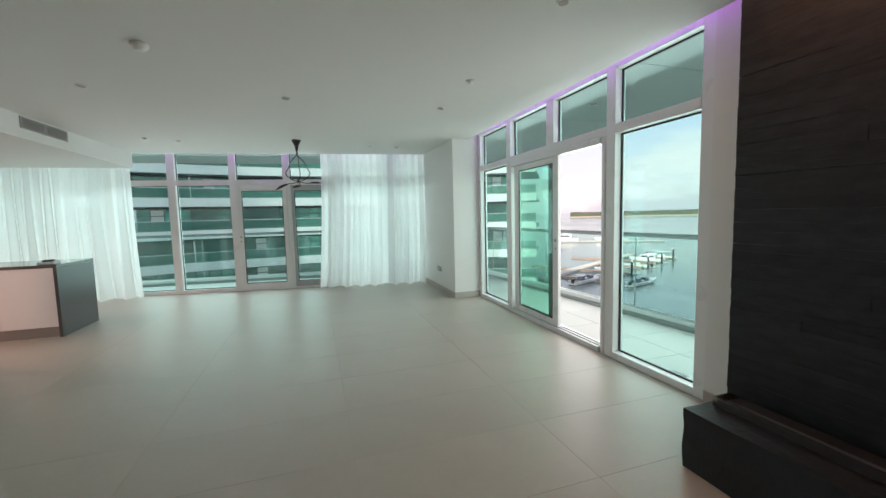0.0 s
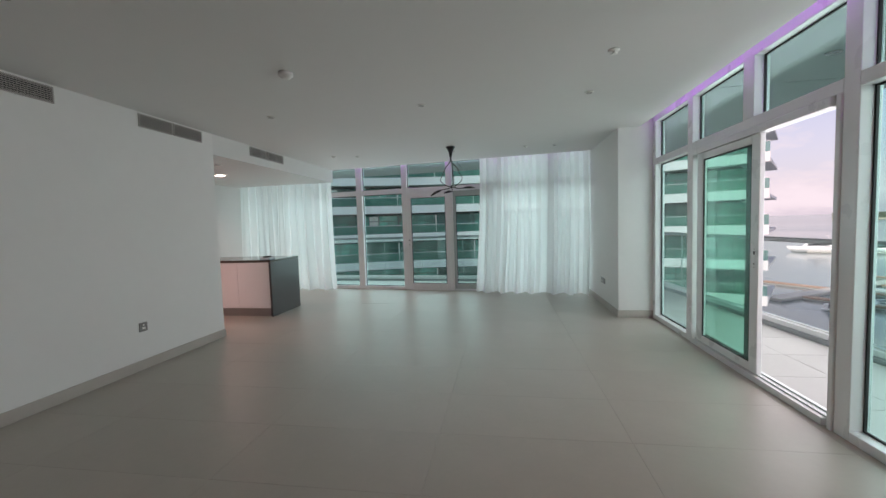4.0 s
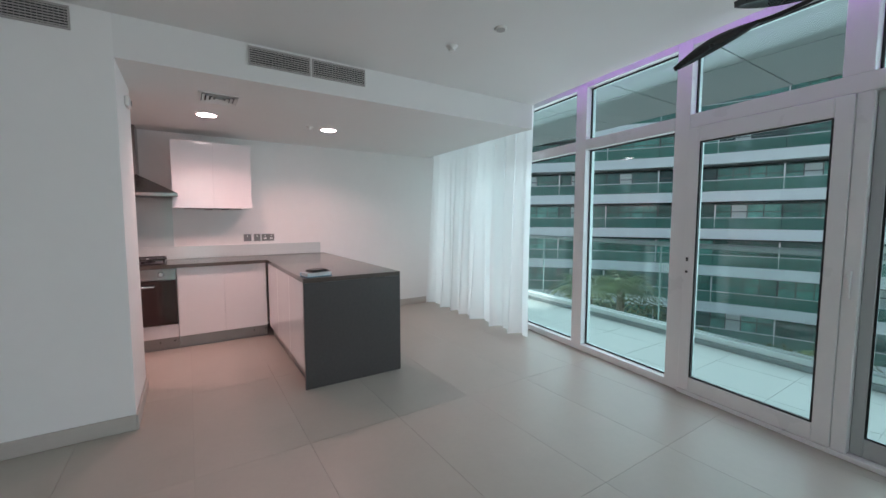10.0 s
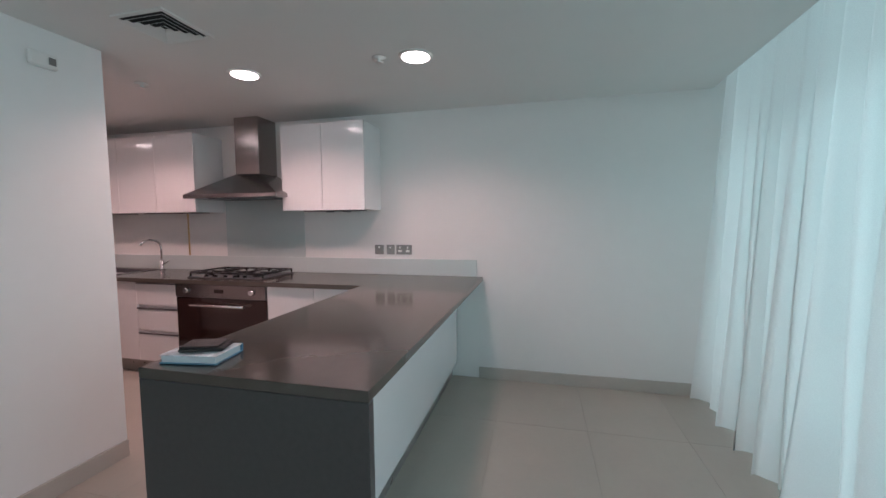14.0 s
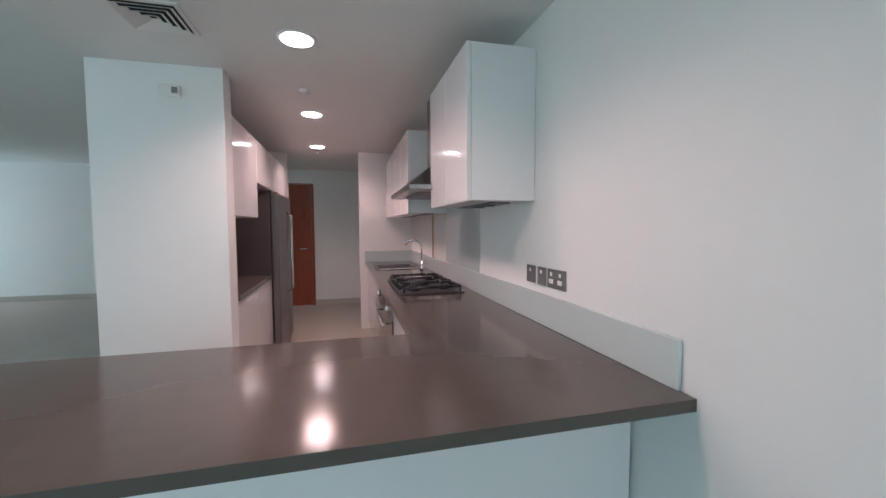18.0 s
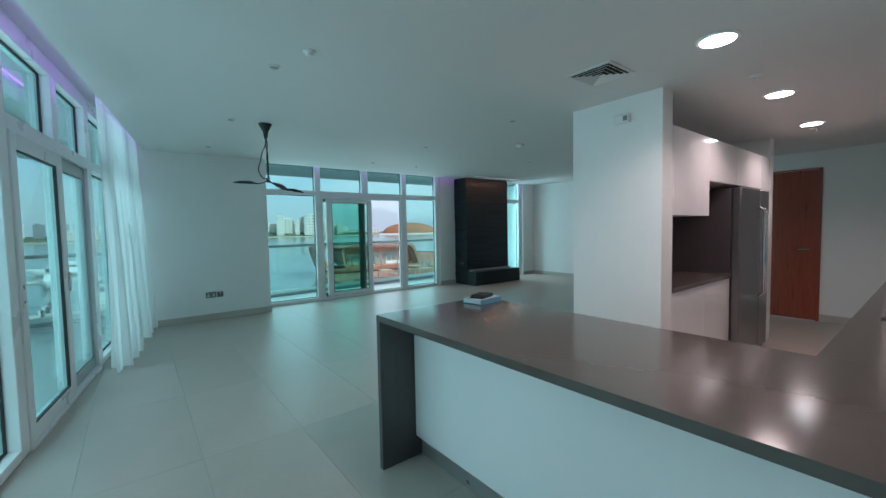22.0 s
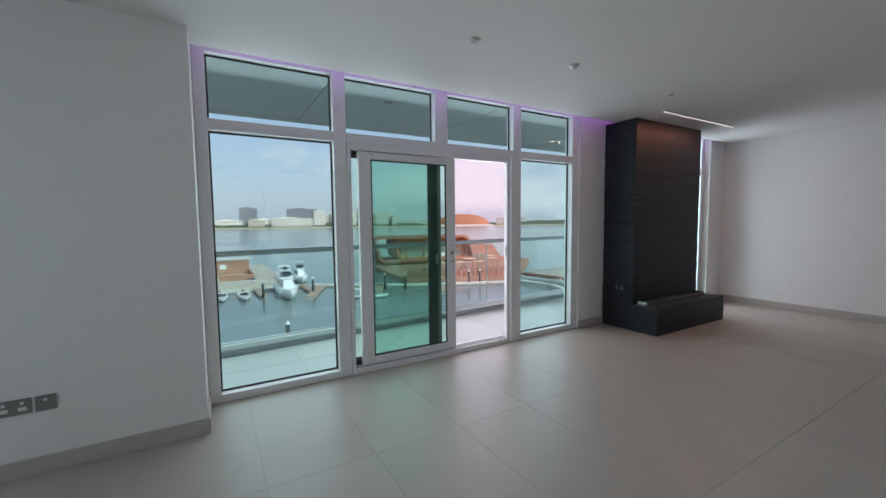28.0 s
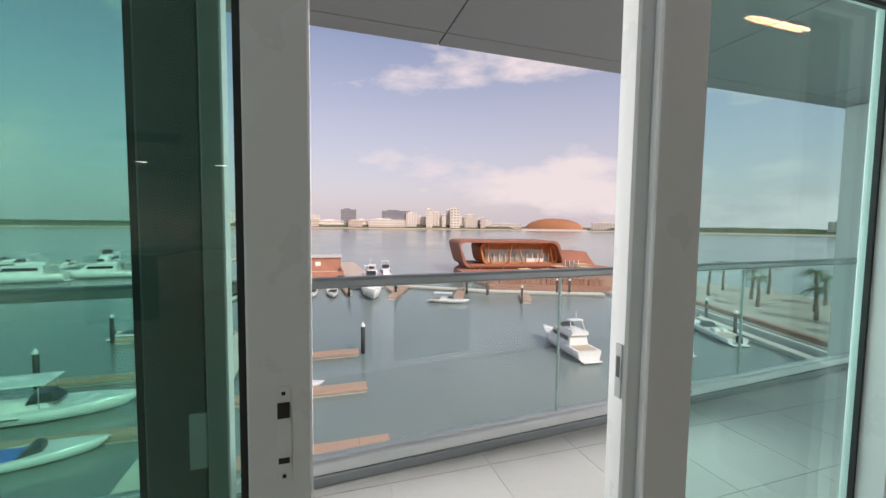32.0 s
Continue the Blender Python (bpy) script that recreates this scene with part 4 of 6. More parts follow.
# ---------------------------------------------------------------- living room
def bar_vent(y0, y1, label):
    """A linear wall grille of two panels, in the bulkhead face."""
    v = thing("wall_vent", (2.34, (y0 + y1) / 2, 2.525), label, "air vent", "bulkhead air vents")
    h = (y1 - y0) / 2
    for a, b in ((-h, -0.008), (0.008, h)):
        p = bpart("panel", VENTD, v, 0.001, a + 0.01, -0.055, 0.004, b - 0.01, 0.055)
        for d in ((0.001, a, 0.055, 0.012, b, 0.066), (0.001, a, -0.066, 0.012, b, -0.055), (0.001, a, -0.055, 0.012, a + 0.01, 0.055), (0.001, b - 0.01, -0.055, 0.012, b, 0.055)):
            bpart("rim", VENT, p, *d)
        for k in range(7):
            z = -0.047 + k * 0.0157
            bpart("slat", VENT, p, 0.0045, a + 0.01, z - 0.003, 0.0105, b - 0.01, z + 0.0028)
        n = int((b - a) / 0.022)
        bm = bmesh.new()
        for k in range(1, n):
            y = a + (b - a) * k / n
            box(bm, 0.006, y - 0.001, -0.054, 0.0088, y + 0.001, 0.054)
        tagged(part("grid_screen", bm, VENT, p), kind="stuff")


bar_vent(-4.51, -3.65, "grey two-panel air grille high on the wall")
bar_vent(-2.89, -2.05, "grey two-panel air grille high on the wall")
bar_vent(-1.12, -0.25, "grey two-panel air grille above the kitchen opening")

for x in (3.47, 5.16, 6.82):
    for y in (0.24, -2.36, -4.70):
        downlight(x, y, 2.61, 0.034, False)
sd = thing("smoke_detector", (4.29, -3.45, 2.61), "white round ceiling smoke detector", "smoke detector")
bm = bmesh.new()
lathe(bm, ((0.02, -0.048), (0.036, -0.044), (0.045, -0.03), (0.055, -0.026), (0.056, -0.001)), 0, 0, 24)
part("case", bm, PLASTIC, sd)

plate((2.34, -4.545, 1.315), 0.10, 0.09, "white light switch plate on the living room wall", "+x", PLASTIC, "switch", 2)
rm = thing("remote_control", (2.34, -4.402, 1.285), "black remote control in a wall holder", "remote control")
bpart("body", DARKP, rm, 0.001, -0.022, -0.075, 0.024, 0.022, 0.075, bevel=0.006)
bpart("keypad", GREYP, rm, 0.0245, -0.015, -0.05, 0.026, 0.015, 0.02)
ts = thing("thermostat", (2.34, -4.268, 1.32), "white wall thermostat with a grey display", "thermostat")
bpart("case", PLASTIC, ts, 0.001, -0.055, -0.045, 0.022, 0.055, 0.045, bevel=0.005)
bpart("display", DARKP, ts, 0.0225, -0.035, -0.02, 0.024, 0.04, 0.03)
plate((2.34, -3.015, 0.43), 0.09, 0.09, "grey metal power socket low on the wall", "+x")
plate((7.54, 0.205, 0.40), 0.146, 0.086, "double grey metal power socket low on the wall", "-x", sockets=2)
plate((7.54, 0.075, 0.40), 0.086, 0.086, "grey metal television socket low on the wall", "-x", kind="switch")
plate((5.13, -8.2, 0.41), 0.23, 0.086, "wide grey metal socket plate low on the wall", "+y", sockets=3)

# fire column of stacked slate
col = thing("fire_column", (7.525, -5.98, 0), "tall black column clad in stacked slate strips", "fireplace")
rnd = random.Random(5)
CY0, CY1 = -0.71, 0.755
bpart("core", SLATES, col, 0.02, CY0 + 0.02, 0.0, 0.433, CY1 - 0.02, 2.609)
z, k = 0.335, 0
STRIPS = []
while z < 2.58:
    h = rnd.choice((0.038, 0.048, 0.056, 0.066))
    h = min(h, 2.606 - z)
    y = CY0
    while y < CY1 - 0.01:
        w = rnd.uniform(0.55, 0.95)
        if CY1 - (y + w) < 0.3:
            w = CY1 - y
        STRIPS.append(("f", y, y + w, z, z + h, rnd.uniform(-0.0025, 0.0025)))
        y += w
    for side in (0, 1):
        o = rnd.uniform(-0.004, 0.007)
        STRIPS.append(("n" if side else "s", 0.0, 0.433, z, z + h, o))
    z += h


def rough_strip(bm, d, seed):
    """A split stone strip: a box whose edges wander a little."""
    box(bm, *d, bevel=0.0)
    bmesh.ops.subdivide_edges(bm, edges=[e for e in bm.edges if e.calc_length() > 0.25], cuts=3)
    for v in bm.verts:
        v.co += 0.0026 * noise.noise_vector(v.co * 14 + Vector((seed, 0, 0)))


for i, (f, a, b, z0, z1, o) in enumerate(STRIPS):
    bm = bmesh.new()
    if f == "f":
        rough_strip(bm, (o, a + 0.0003, z0 + 0.0003, 0.03, b - 0.0003, z1 - 0.0003), i)
    elif f == "n":
        rough_strip(bm, (0.031, CY1 - 0.02, z0 + 0.001, b, CY1 + o, z1 - 0.001), i)
    else:
        rough_strip(bm, (0.031, CY0 - o, z0 + 0.001, b, CY0 + 0.02, z1 - 0.001), i)
    part("stone_strip", bm, SLATE, col)
for d in ((-0.317, -0.805, 0.0, 0.0, 0.755, 0.325), (0.0, 0.735, 0.0, 0.433, 0.757, 0.333), (0.0, -0.805, 0.0, 0.433, -0.735, 0.325)):
    bm = bmesh.new()
    box(bm, *d)
    bmesh.ops.subdivide_edges(bm, edges=[e for e in bm.edges if e.calc_length() > 0.2], cuts=6, use_grid_fill=True)
    for v in bm.verts:
        v.co += 0.006 * noise.noise_vector(v.co * 11)
        v.co.z = max(v.co.z, 0.0)
    part("hearth", bm, SLATES, col, "low slate hearth bench")
tr = thing("burner_tray", (7.425, -5.93, 0.331), "long brushed steel burner tray on the hearth", "burner")
bpart("floor_plate", STEELD, tr, -0.055, -0.66, 0.0, 0.055, 0.66, 0.008)
for d in ((-0.06, -0.665, 0.0, -0.055, 0.665, 0.05), (0.055, -0.665, 0.0, 0.06, 0.665, 0.05), (-0.055, -0.665, 0.0, 0.055, -0.66, 0.05), (-0.055, 0.66, 0.0, 0.055, 0.665, 0.05)):
    bpart("rim", STEEL, tr, *d)
plate((7.70, -5.2205, 0.52), 0.146, 0.086, "double dark metal socket on the column side", "+y", DARKP, "socket", 2, ins=GREYP)
ls = thing("light_track", (7.20, -6.03, 2.61), "slim ceiling track with a row of tiny lights", "track light")
bpart("channel", CEIL, ls, -0.014, -0.80, -0.014, 0.014, 0.80, -0.001)
for k in range(24):
    y = -0.77 + k * 0.067
    bm = bmesh.new()
    lathe(bm, ((0.006, -0.019), (0.008, -0.0145)), 0, y, 8)
    part("bulb", bm, LEDW, ls)

# pendant lamp with three leaf shades
pl = thing("pendant_lamp", (5.16, -0.11, 2.61), "black pendant lamp with three leaf-shaped shades", "pendant lamp")
bm = bmesh.new()
lathe(bm, ((0.014, -0.17), (0.02, -0.15), (0.03, -0.09), (0.062, -0.028), (0.072, -0.012), (0.072, -0.001)), 0, 0, 28)
part("canopy", bm, BLACK, pl)
# each arm swings out to one side, crosses under the stem and ends in a leaf shade
ARMS = (((0.04, -0.195, -0.73), (-0.07, -0.38, -0.765), (0.03, 0.085), (0.02, 0.05)),
        ((0.165, 0.07, -0.66), (0.35, 0.29, -0.64), (-0.18, 0.03), (-0.10, 0.02)),
        ((-0.155, -0.03, -0.68), (-0.32, -0.14, -0.78), (0.18, -0.05), (0.11, -0.05)))
for k, (root, tip, (bx, by), (cx, cy)) in enumerate(ARMS):
    root, tip = Vector(root), Vector(tip)
    d = Vector((tip.x - root.x, tip.y - root.y, 0)).normalized()
    sd2 = Vector((-d.y, d.x, 0))
    a = 2.1 * k + 0.4
    ctrl = [Vector((0, 0, -0.155)), Vector((0.012 * math.cos(a), 0.012 * math.sin(a), -0.23)), Vector((bx * 0.55, by * 0.55, -0.34)), Vector((bx * 0.72, by * 0.72, -0.42)),
            Vector((bx, by, -0.52)), Vector((cx, cy, -0.605)), Vector((0.01 * math.cos(a), 0.01 * math.sin(a), -0.625 - 0.012 * k)), root * 0.6 + Vector((0, 0, -0.265)), root]
    pts = []
    for i in range(len(ctrl) - 1):
        p0, p1, p2, p3 = ctrl[max(i - 1, 0)], ctrl[i], ctrl[i + 1], ctrl[min(i + 2, len(ctrl) - 1)]
        for q in range(6):
            u = q / 6
            pts.append(0.5 * (2 * p1 + (p2 - p0) * u + (2 * p0 - 5 * p1 + 4 * p2 - p3) * u * u + (3 * p1 - p0 - 3 * p2 + p3) * u ** 3))
    bm = bmesh.new()
    tube(bm, pts, 0.0065, 8)
    part("arm", bm, BLACK, pl)
    # leaf shade: a pointed shallow shell with thickness
    bm = bmesh.new()
    root, L = pts[-1], (tip - pts[-1]).length
    ax = (tip - pts[-1]).normalized()
    up = sd2.cross(ax) if sd2.cross(ax).z > 0 else -sd2.cross(ax)
    lo, hi = [], []
    for i in range(11):
        u = i / 10
        w = 0.028 * math.sin(math.pi * min(u * 0.93 + 0.05, 1)) ** 0.8
        lo.append([bm.verts.new(root + ax * (L * u) + sd2 * (w * q) + up * (0.022 * (1 - q * q) * math.sin(math.pi * u) - 0.006)) for q in (-1, -0.5, 0, 0.5, 1)])
        hi.append([bm.verts.new(root + ax * (L * u) + sd2 * (w * q) + up * (0.022 * (1 - q * q) * math.sin(math.pi * u) + 0.006)) for q in (-1, -0.5, 0, 0.5, 1)])
    for rows, flip in ((lo, True), (hi, False)):
        for r0, r1 in zip(rows, rows[1:]):
            for q in range(4):
                f = [r0[q], r0[q + 1], r1[q + 1], r1[q]]
                bm.faces.new(f[::-1] if flip else f).smooth = True
    for e in (0, 4):
        for i in range(10):
            bm.faces.new((lo[i][e], lo[i + 1][e], hi[i + 1][e], hi[i][e]))
    for e in (0, 10):
        for q in range(4):
            bm.faces.new((lo[e][q], lo[e][q + 1], hi[e][q + 1], hi[e][q]))
    bmesh.ops.recalc_face_normals(bm, faces=bm.faces)
    part("shade", bm, BLACK, pl, "black leaf-shaped shade")
bm = bmesh.new()
lathe(bm, ((0.008, -0.662), (0.014, -0.655), (0.014, -0.615), (0.008, -0.608)), 0, 0, 16)
part("clip", bm, BLACK, pl)

# things on the peninsula
nb = thing("notebook", (2.225, -0.655, 0.902), "pale blue patterned notebook lying on the peninsula", "notebook", turn=radians(188))
PAPER = material("book_pages", (0.60, 0.66, 0.68), 0.7, var=0.06, scale=40, stretch=(1, 1, 20))
SPINE = material("book_spine", (0.10, 0.27, 0.40), 0.4, var=0.1)
COVER = material("book_cover", (0.60, 0.66, 0.70), 0.45, var=0.6, scale=22)
bpart("page_block", PAPER, nb, -0.07, -0.10, 0.004, 0.068, 0.10, 0.026)
bpart("cover", SPINE, nb, -0.077, -0.107, 0.0, 0.075, 0.105, 0.0035, bevel=0.001)
bpart("cover", COVER, nb, -0.075, -0.105, 0.0265, 0.075, 0.105, 0.030, bevel=0.001)
bpart("spine", SPINE, nb, 0.0755, -0.105, 0.0, 0.079, 0.105, 0.030)
wl = thing("wallet", (2.215, -0.645, 0.934), "black leather wallet on top of the notebook", "wallet", turn=radians(20))
LEATHER = material("black_leather", (0.015, 0.014, 0.014), 0.45, var=0.2, scale=30, bump=0.3, bump_scale=200)
bpart("body", LEATHER, wl, -0.05, -0.075, 0.0, 0.05, 0.075, 0.012, bevel=0.004)
bpart("flap", LEATHER, wl, -0.048, -0.072, 0.0125, 0.048, 0.06, 0.020, bevel=0.003)


# ---------------------------------------------------------------- balconies
WHITEC = material("white_render", (0.82, 0.82, 0.81), 0.6, var=0.04, scale=0.6)
CONC = material("pale_concrete", (0.55, 0.54, 0.51), 0.8, var=0.1, scale=1.2, bump=0.1, bump_scale=20)
# facade windows: strong mottling in the colour stands in for their reflections
BGLASS = material("green_glass_mottled_reflection", (0.085, 0.30, 0.25), 0.10, var=0.75, scale=0.55, piece=0.6, coat=0.5, stretch=(1, 1, 1.6))
BGLASSD = material("dark_facade_glass", (0.045, 0.13, 0.12), 0.12, var=0.7, scale=0.6, piece=0.6, coat=0.3)
# green balustrade glass; its sky reflection is put in as milky diffuse colour
BALG = sheer("balustrade_sky_reflection", (0.24, 0.56, 0.48), 0.5)
WATERM = material("sea_water", (0.175, 0.225, 0.215), 0.16, var=0.25, scale=0.012, bump=0.12, bump_scale=0.55, rough_var=0.03, spec=0.5)
DECKW = material("dock_timber", (0.44, 0.29, 0.215), 0.75, var=0.15, scale=2.0, stretch=(1, 6, 1))
GANG = material("dock_deck", (0.60, 0.57, 0.50), 0.75, var=0.12, scale=1.5)
HULLW = material("hull_white", (0.80, 0.80, 0.79), 0.25, var=0.03, scale=1.0, coat=0.3)
HULLB = material("hull_navy", (0.03, 0.045, 0.08), 0.3, var=0.1, scale=1.0)
CANVAS = material("navy_canvas", (0.03, 0.05, 0.10), 0.8, var=0.15, scale=6)
BLUEC = material("blue_canvas", (0.04, 0.16, 0.55), 0.7, var=0.15, scale=6)
TEAK = material("boat_deck", (0.52, 0.43, 0.33), 0.7, var=0.1, scale=5)
TINTED = material("boat_window", (0.02, 0.03, 0.035), 0.1, var=0.1, scale=3)
# corten brown, lightened by distance haze put into its colour
RUST = material("hazed_corten", (0.33, 0.14, 0.085), 0.65, var=0.2, scale=0.25)
RESTG = material("restaurant_glass", (0.15, 0.12, 0.09), 0.15, var=0.5, scale=0.25, coat=0.3)
PAVE = material("promenade_paving", (0.40, 0.35, 0.29), 0.85, var=0.2, scale=0.3)
PIERP = material("pier_paving", (0.52, 0.45, 0.38), 0.85, var=0.15, scale=0.3)
TERRA = material("terracotta_deck", (0.40, 0.20, 0.13), 0.8, var=0.2, scale=0.4)
SAND = material("sand", (0.52, 0.44, 0.32), 0.9, var=0.12, scale=0.15)
SCRUB = material("shore_scrub", (0.09, 0.11, 0.06), 0.9, var=0.4, scale=0.03)
LEAF = material("palm_leaf", (0.085, 0.125, 0.045), 0.6, var=0.35, scale=3, piece=0.25, island=True)
TRUNK = material("palm_trunk", (0.16, 0.12, 0.08), 0.9, var=0.3, scale=5, bump=0.5, bump_scale=12)
# tower, hotel and dome colours have distance haze mixed into them
ROOFD = material("hazed_dark_tower", (0.19, 0.20, 0.23), 0.4, var=0.2, scale=0.02)
HOTEL = material("hazed_cream", (0.74, 0.68, 0.60), 0.7, var=0.12, scale=0.03, piece=0.12)
HOTELW = material("far_window", (0.33, 0.31, 0.29), 0.5, var=0.2, scale=0.05)
FARSAND = material("far_sand_render", (0.58, 0.50, 0.40), 0.8, var=0.2, scale=0.03, piece=0.15)
DOME = material("hazed_orange_roof", (0.38, 0.165, 0.075), 0.7, var=0.15, scale=0.02)
PILE = material("pile_black", (0.02, 0.02, 0.022), 0.6, var=0.2, scale=2)
SEA, QUAY = -12.6, -11.4


def rail_x(y):
    """Inner foot of the east balcony's balustrade."""
    return 9.19 - (y + 0.6) * 0.073


def rail_y(x):
    """Inner foot of the north balcony's balustrade."""
    return 3.50 - 0.08 * x


CRN = (9.0, rail_y(9.0))
OUT = [(-1.6, rail_y(-1.6) + 0.18), (CRN[0] + 0.16, CRN[1] + 0.18), (rail_x(-9.6) + 0.18, -9.6)]
p0, p1 = north(-1.6, 0.125), north(8.35, 0.125)
balc = slab("floor_balcony", [(p0.x, p0.y), (8.12, p1.y + 0.02), (8.12, -9.6), OUT[2], OUT[1], OUT[0]], -0.35, -0.034, CONC, "pale tiled balcony floor running round the corner", "balcony floor")
# balcony tiles
for i in range(0, 4):
    for j in range(-16, 4):
        q = rect(8.122 + 0.6 * i + 0.002, 0.3 + 0.6 * j + 0.002, 8.722 + 0.6 * i - 0.002, 0.9 + 0.6 * j - 0.002)
        q = clip(q, rail_x(-0.6), -0.6, 1, 0.073)
        q = clip(q, 0, rail_y(0), 0.08, 1) if q else q
        if len(q) > 2:
            bm = bmesh.new()
            prism(bm, q, -0.046, -0.030)
            part("tile", bm, BALC, balc)
for i in range(-2, 14):
    for j in range(0, 6):
        q = rect(-0.4 + 0.6 * i + 0.002, 1.0 + 0.6 * j + 0.002, 0.2 + 0.6 * i - 0.002, 1.6 + 0.6 * j - 0.002)
        q = clip(q, 0, rail_y(0), 0.08, 1)
        q = clip(q, 8.12, 0, 1, 0) if q else q
        b = north(0, 0.125)
        q = clip(q, b.x, b.y, -NN.x, -NN.y) if q else q
        if len(q) > 2:
            bm = bmesh.new()
            prism(bm, q, -0.046, -0.030)
            part("tile", bm, BALC, balc)
dr = thing("floor_drain", (8.26, -4.25, -0.03), "square steel balcony floor drain", "drain")
bpart("grate", STEELD, dr, -0.075, -0.075, 0.0, 0.075, 0.075, 0.004)
for k in range(5):
    bpart("bar", STEEL, dr, -0.06 + k * 0.026, -0.06, 0.0045, -0.05 + k * 0.026, 0.06, 0.007)


def balustrade(a, b, label, joints):
    """Glass balustrade from a to b in plan: kerb, panes that meet at the joints, top rail."""
    a, b = Vector((*a, 0)), Vector((*b, 0))
    d = b - a
    L, ang = d.length, math.atan2(d.y, d.x)
    t = thing("balustrade", (a.x, a.y, -0.03), label, "balustrade", "balcony balustrades", turn=ang)
    bpart("kerb", KERB, t, 0, 0.0, 0.0, L, 0.14, 0.056, bevel=0.004)
    bpart("kerb_cap", CAPM, t, 0, 0.012, 0.0575, L, 0.125, 0.118, bevel=0.006)
    bpart("glazing_bead", CAPM, t, 0, 0.048, 0.119, L, 0.092, 0.134, bevel=0.003)
    for k, (p, q) in enumerate(zip([0.0] + joints, joints + [L])):
        ob = bpart("pane", CLEAR, t, p + 0.006, 0.063, 0.135, q - 0.006, 0.077, 1.065)
        ob.visible_shadow = False
        if k:
            bpart("pane_edge", EDGEG, t, p - 0.0055, 0.062, 0.135, p + 0.0055, 0.078, 1.064)
    bm = bmesh.new()
    box(bm, 0, 0.03, 1.066, L, 0.11, 1.122, bevel=0.014)
    part("top_rail", bm, RAIL, t)
    return t


balustrade((-1.6, rail_y(-1.6)), CRN, "glass balustrade with a dark metal top rail", [0.44 + 2.05 * k for k in range(5)])
balustrade(CRN, (rail_x(-9.6), -9.6), "glass balustrade with a dark metal top rail", [1.51 + 1.935 * k for k in range(6)])
wall("wall_balcony_south", 8.12, -8.60, -0.03, 10.1, -8.40, 2.70, mat=WHITEC, label="white rendered partition wall closing the balcony")
# balcony soffit with shadow joints
SO = [(-1.6, rail_y(-1.6) + 0.5), (10.18, CRN[1] + 0.5), (10.18, -9.6)]
p0, p1 = north(-1.6, 0.125), north(8.35, 0.125)
slab("ceiling_balcony", [(p0.x, p0.y), (8.125, p1.y + 0.02), (8.125, -9.6), SO[2], SO[1], SO[0]], 2.80, 3.1, GASKET, "grey panelled balcony soffit with open joints", "ceiling")
bm = bmesh.new()
for y0, y1 in ((-9.6, -7.8), (-7.8, -5.8), (-5.8, -3.8), (-3.8, -1.8), (-1.8, 0.2), (0.2, 2.6)):
    for x0, x1 in ((8.126, 9.97), (9.97, 10.175)):
        q = rect(x0 + 0.006, y0 + 0.006, x1 - 0.006, y1 - 0.006)
        q = clip(q, 0, 3.4, 0, 1)
        if len(q) > 2:
            prism(bm, q, 2.72, 2.798)
for x0 in range(-2, 8):
    for y0, y1 in ((1.0, 2.55), (2.55, 4.4)):
        q = clip(rect(x0 * 1.0 + 0.006, y0 + 0.006, x0 + 1.0 - 0.006, y1 - 0.006), 0, rail_y(0) + 0.5, 0.08, 1)
        q = clip(q, north(0, 0.14).x, north(0, 0.14).y, -NN.x, -NN.y) if q else q
        q = clip(q, 8.12, 0, 1, 0) if q else q
        if len(q) > 2:
            prism(bm, q, 2.72, 2.798)
solid("ceiling_balcony_panels", bm, SOFFIT, "grey soffit panels over the balcony", "ceiling", kind="structure")
for x, y in ((8.75, -2.55), (8.75, -6.6)):
    d = thing("soffit_lamp", (x, y, 2.72), "small round unlit lamp in the balcony soffit", "soffit lamp")
    bm = bmesh.new()
    lathe(bm, ((0.045, -0.012), (0.055, -0.008), (0.056, -0.001)), 0, 0, 20)
    part("rim", bm, STEEL, d)

# ---------------------------------------------------------------- sea, ground and far shore
bm = bmesh.new()
prism(bm, rect(12.0, -3500, 4200, 4200), SEA - 0.5, SEA)
solid("water", bm, WATERM, "calm green-blue marina water reaching the far shore", "water", kind="structure")
bm = bmesh.new()
prism(bm, [(-400, -600), (12, -47), (12, 24), (33, 31), (34, 60), (34, 400), (-400, 400)], SEA - 1.0, QUAY - 0.2)
solid("ground", bm, CONC, "paved ground below the buildings", "ground", kind="structure")
bm = bmesh.new()
prism(bm, [(10, -78), (45, -90), (66, -92), (80, -84), (78, -68), (64.0, -64.3), (51, -59.9), (34.5, -54.5), (10, -46.5)], SEA - 1.0, QUAY)
solid("ground_promenade", bm, PAVE, "paved palm promenade behind the quay wall", "ground", kind="structure")
quay = thing("quay_wall", (0, 0, 0), "pale concrete quay wall with rust-red coping", "quay wall")
QL = [(10, -46.4), (34.5, -54.4), (51, -59.8), (64, -64.2), (74, -62)]
for a, b in zip(QL, QL[1:]):
    d = Vector((b[0] - a[0], b[1] - a[1], 0))
    L, n = d.length, Vector((-d.y, d.x, 0)).normalized()
    for off, z0, z1, m, nm in ((0.0, SEA - 0.6, QUAY - 0.1, CONC, "wall"), (-1.6, QUAY + 0.0, QUAY + 0.55, RUST, "coping"), (1.4, SEA - 0.2, SEA + 0.5, GANG, "walkway")):
        bm = bmesh.new()
        o0, o1 = n * off, n * (off + (1.3 if nm == "walkway" else 0.7))
        prism(bm, [(a[0] + o0.x, a[1] + o0.y), (b[0] + o0.x, b[1] + o0.y), (b[0] + o1.x, b[1] + o1.y), (a[0] + o1.x, a[1] + o1.y)], z0, z1)
        part(nm, bm, m, quay)


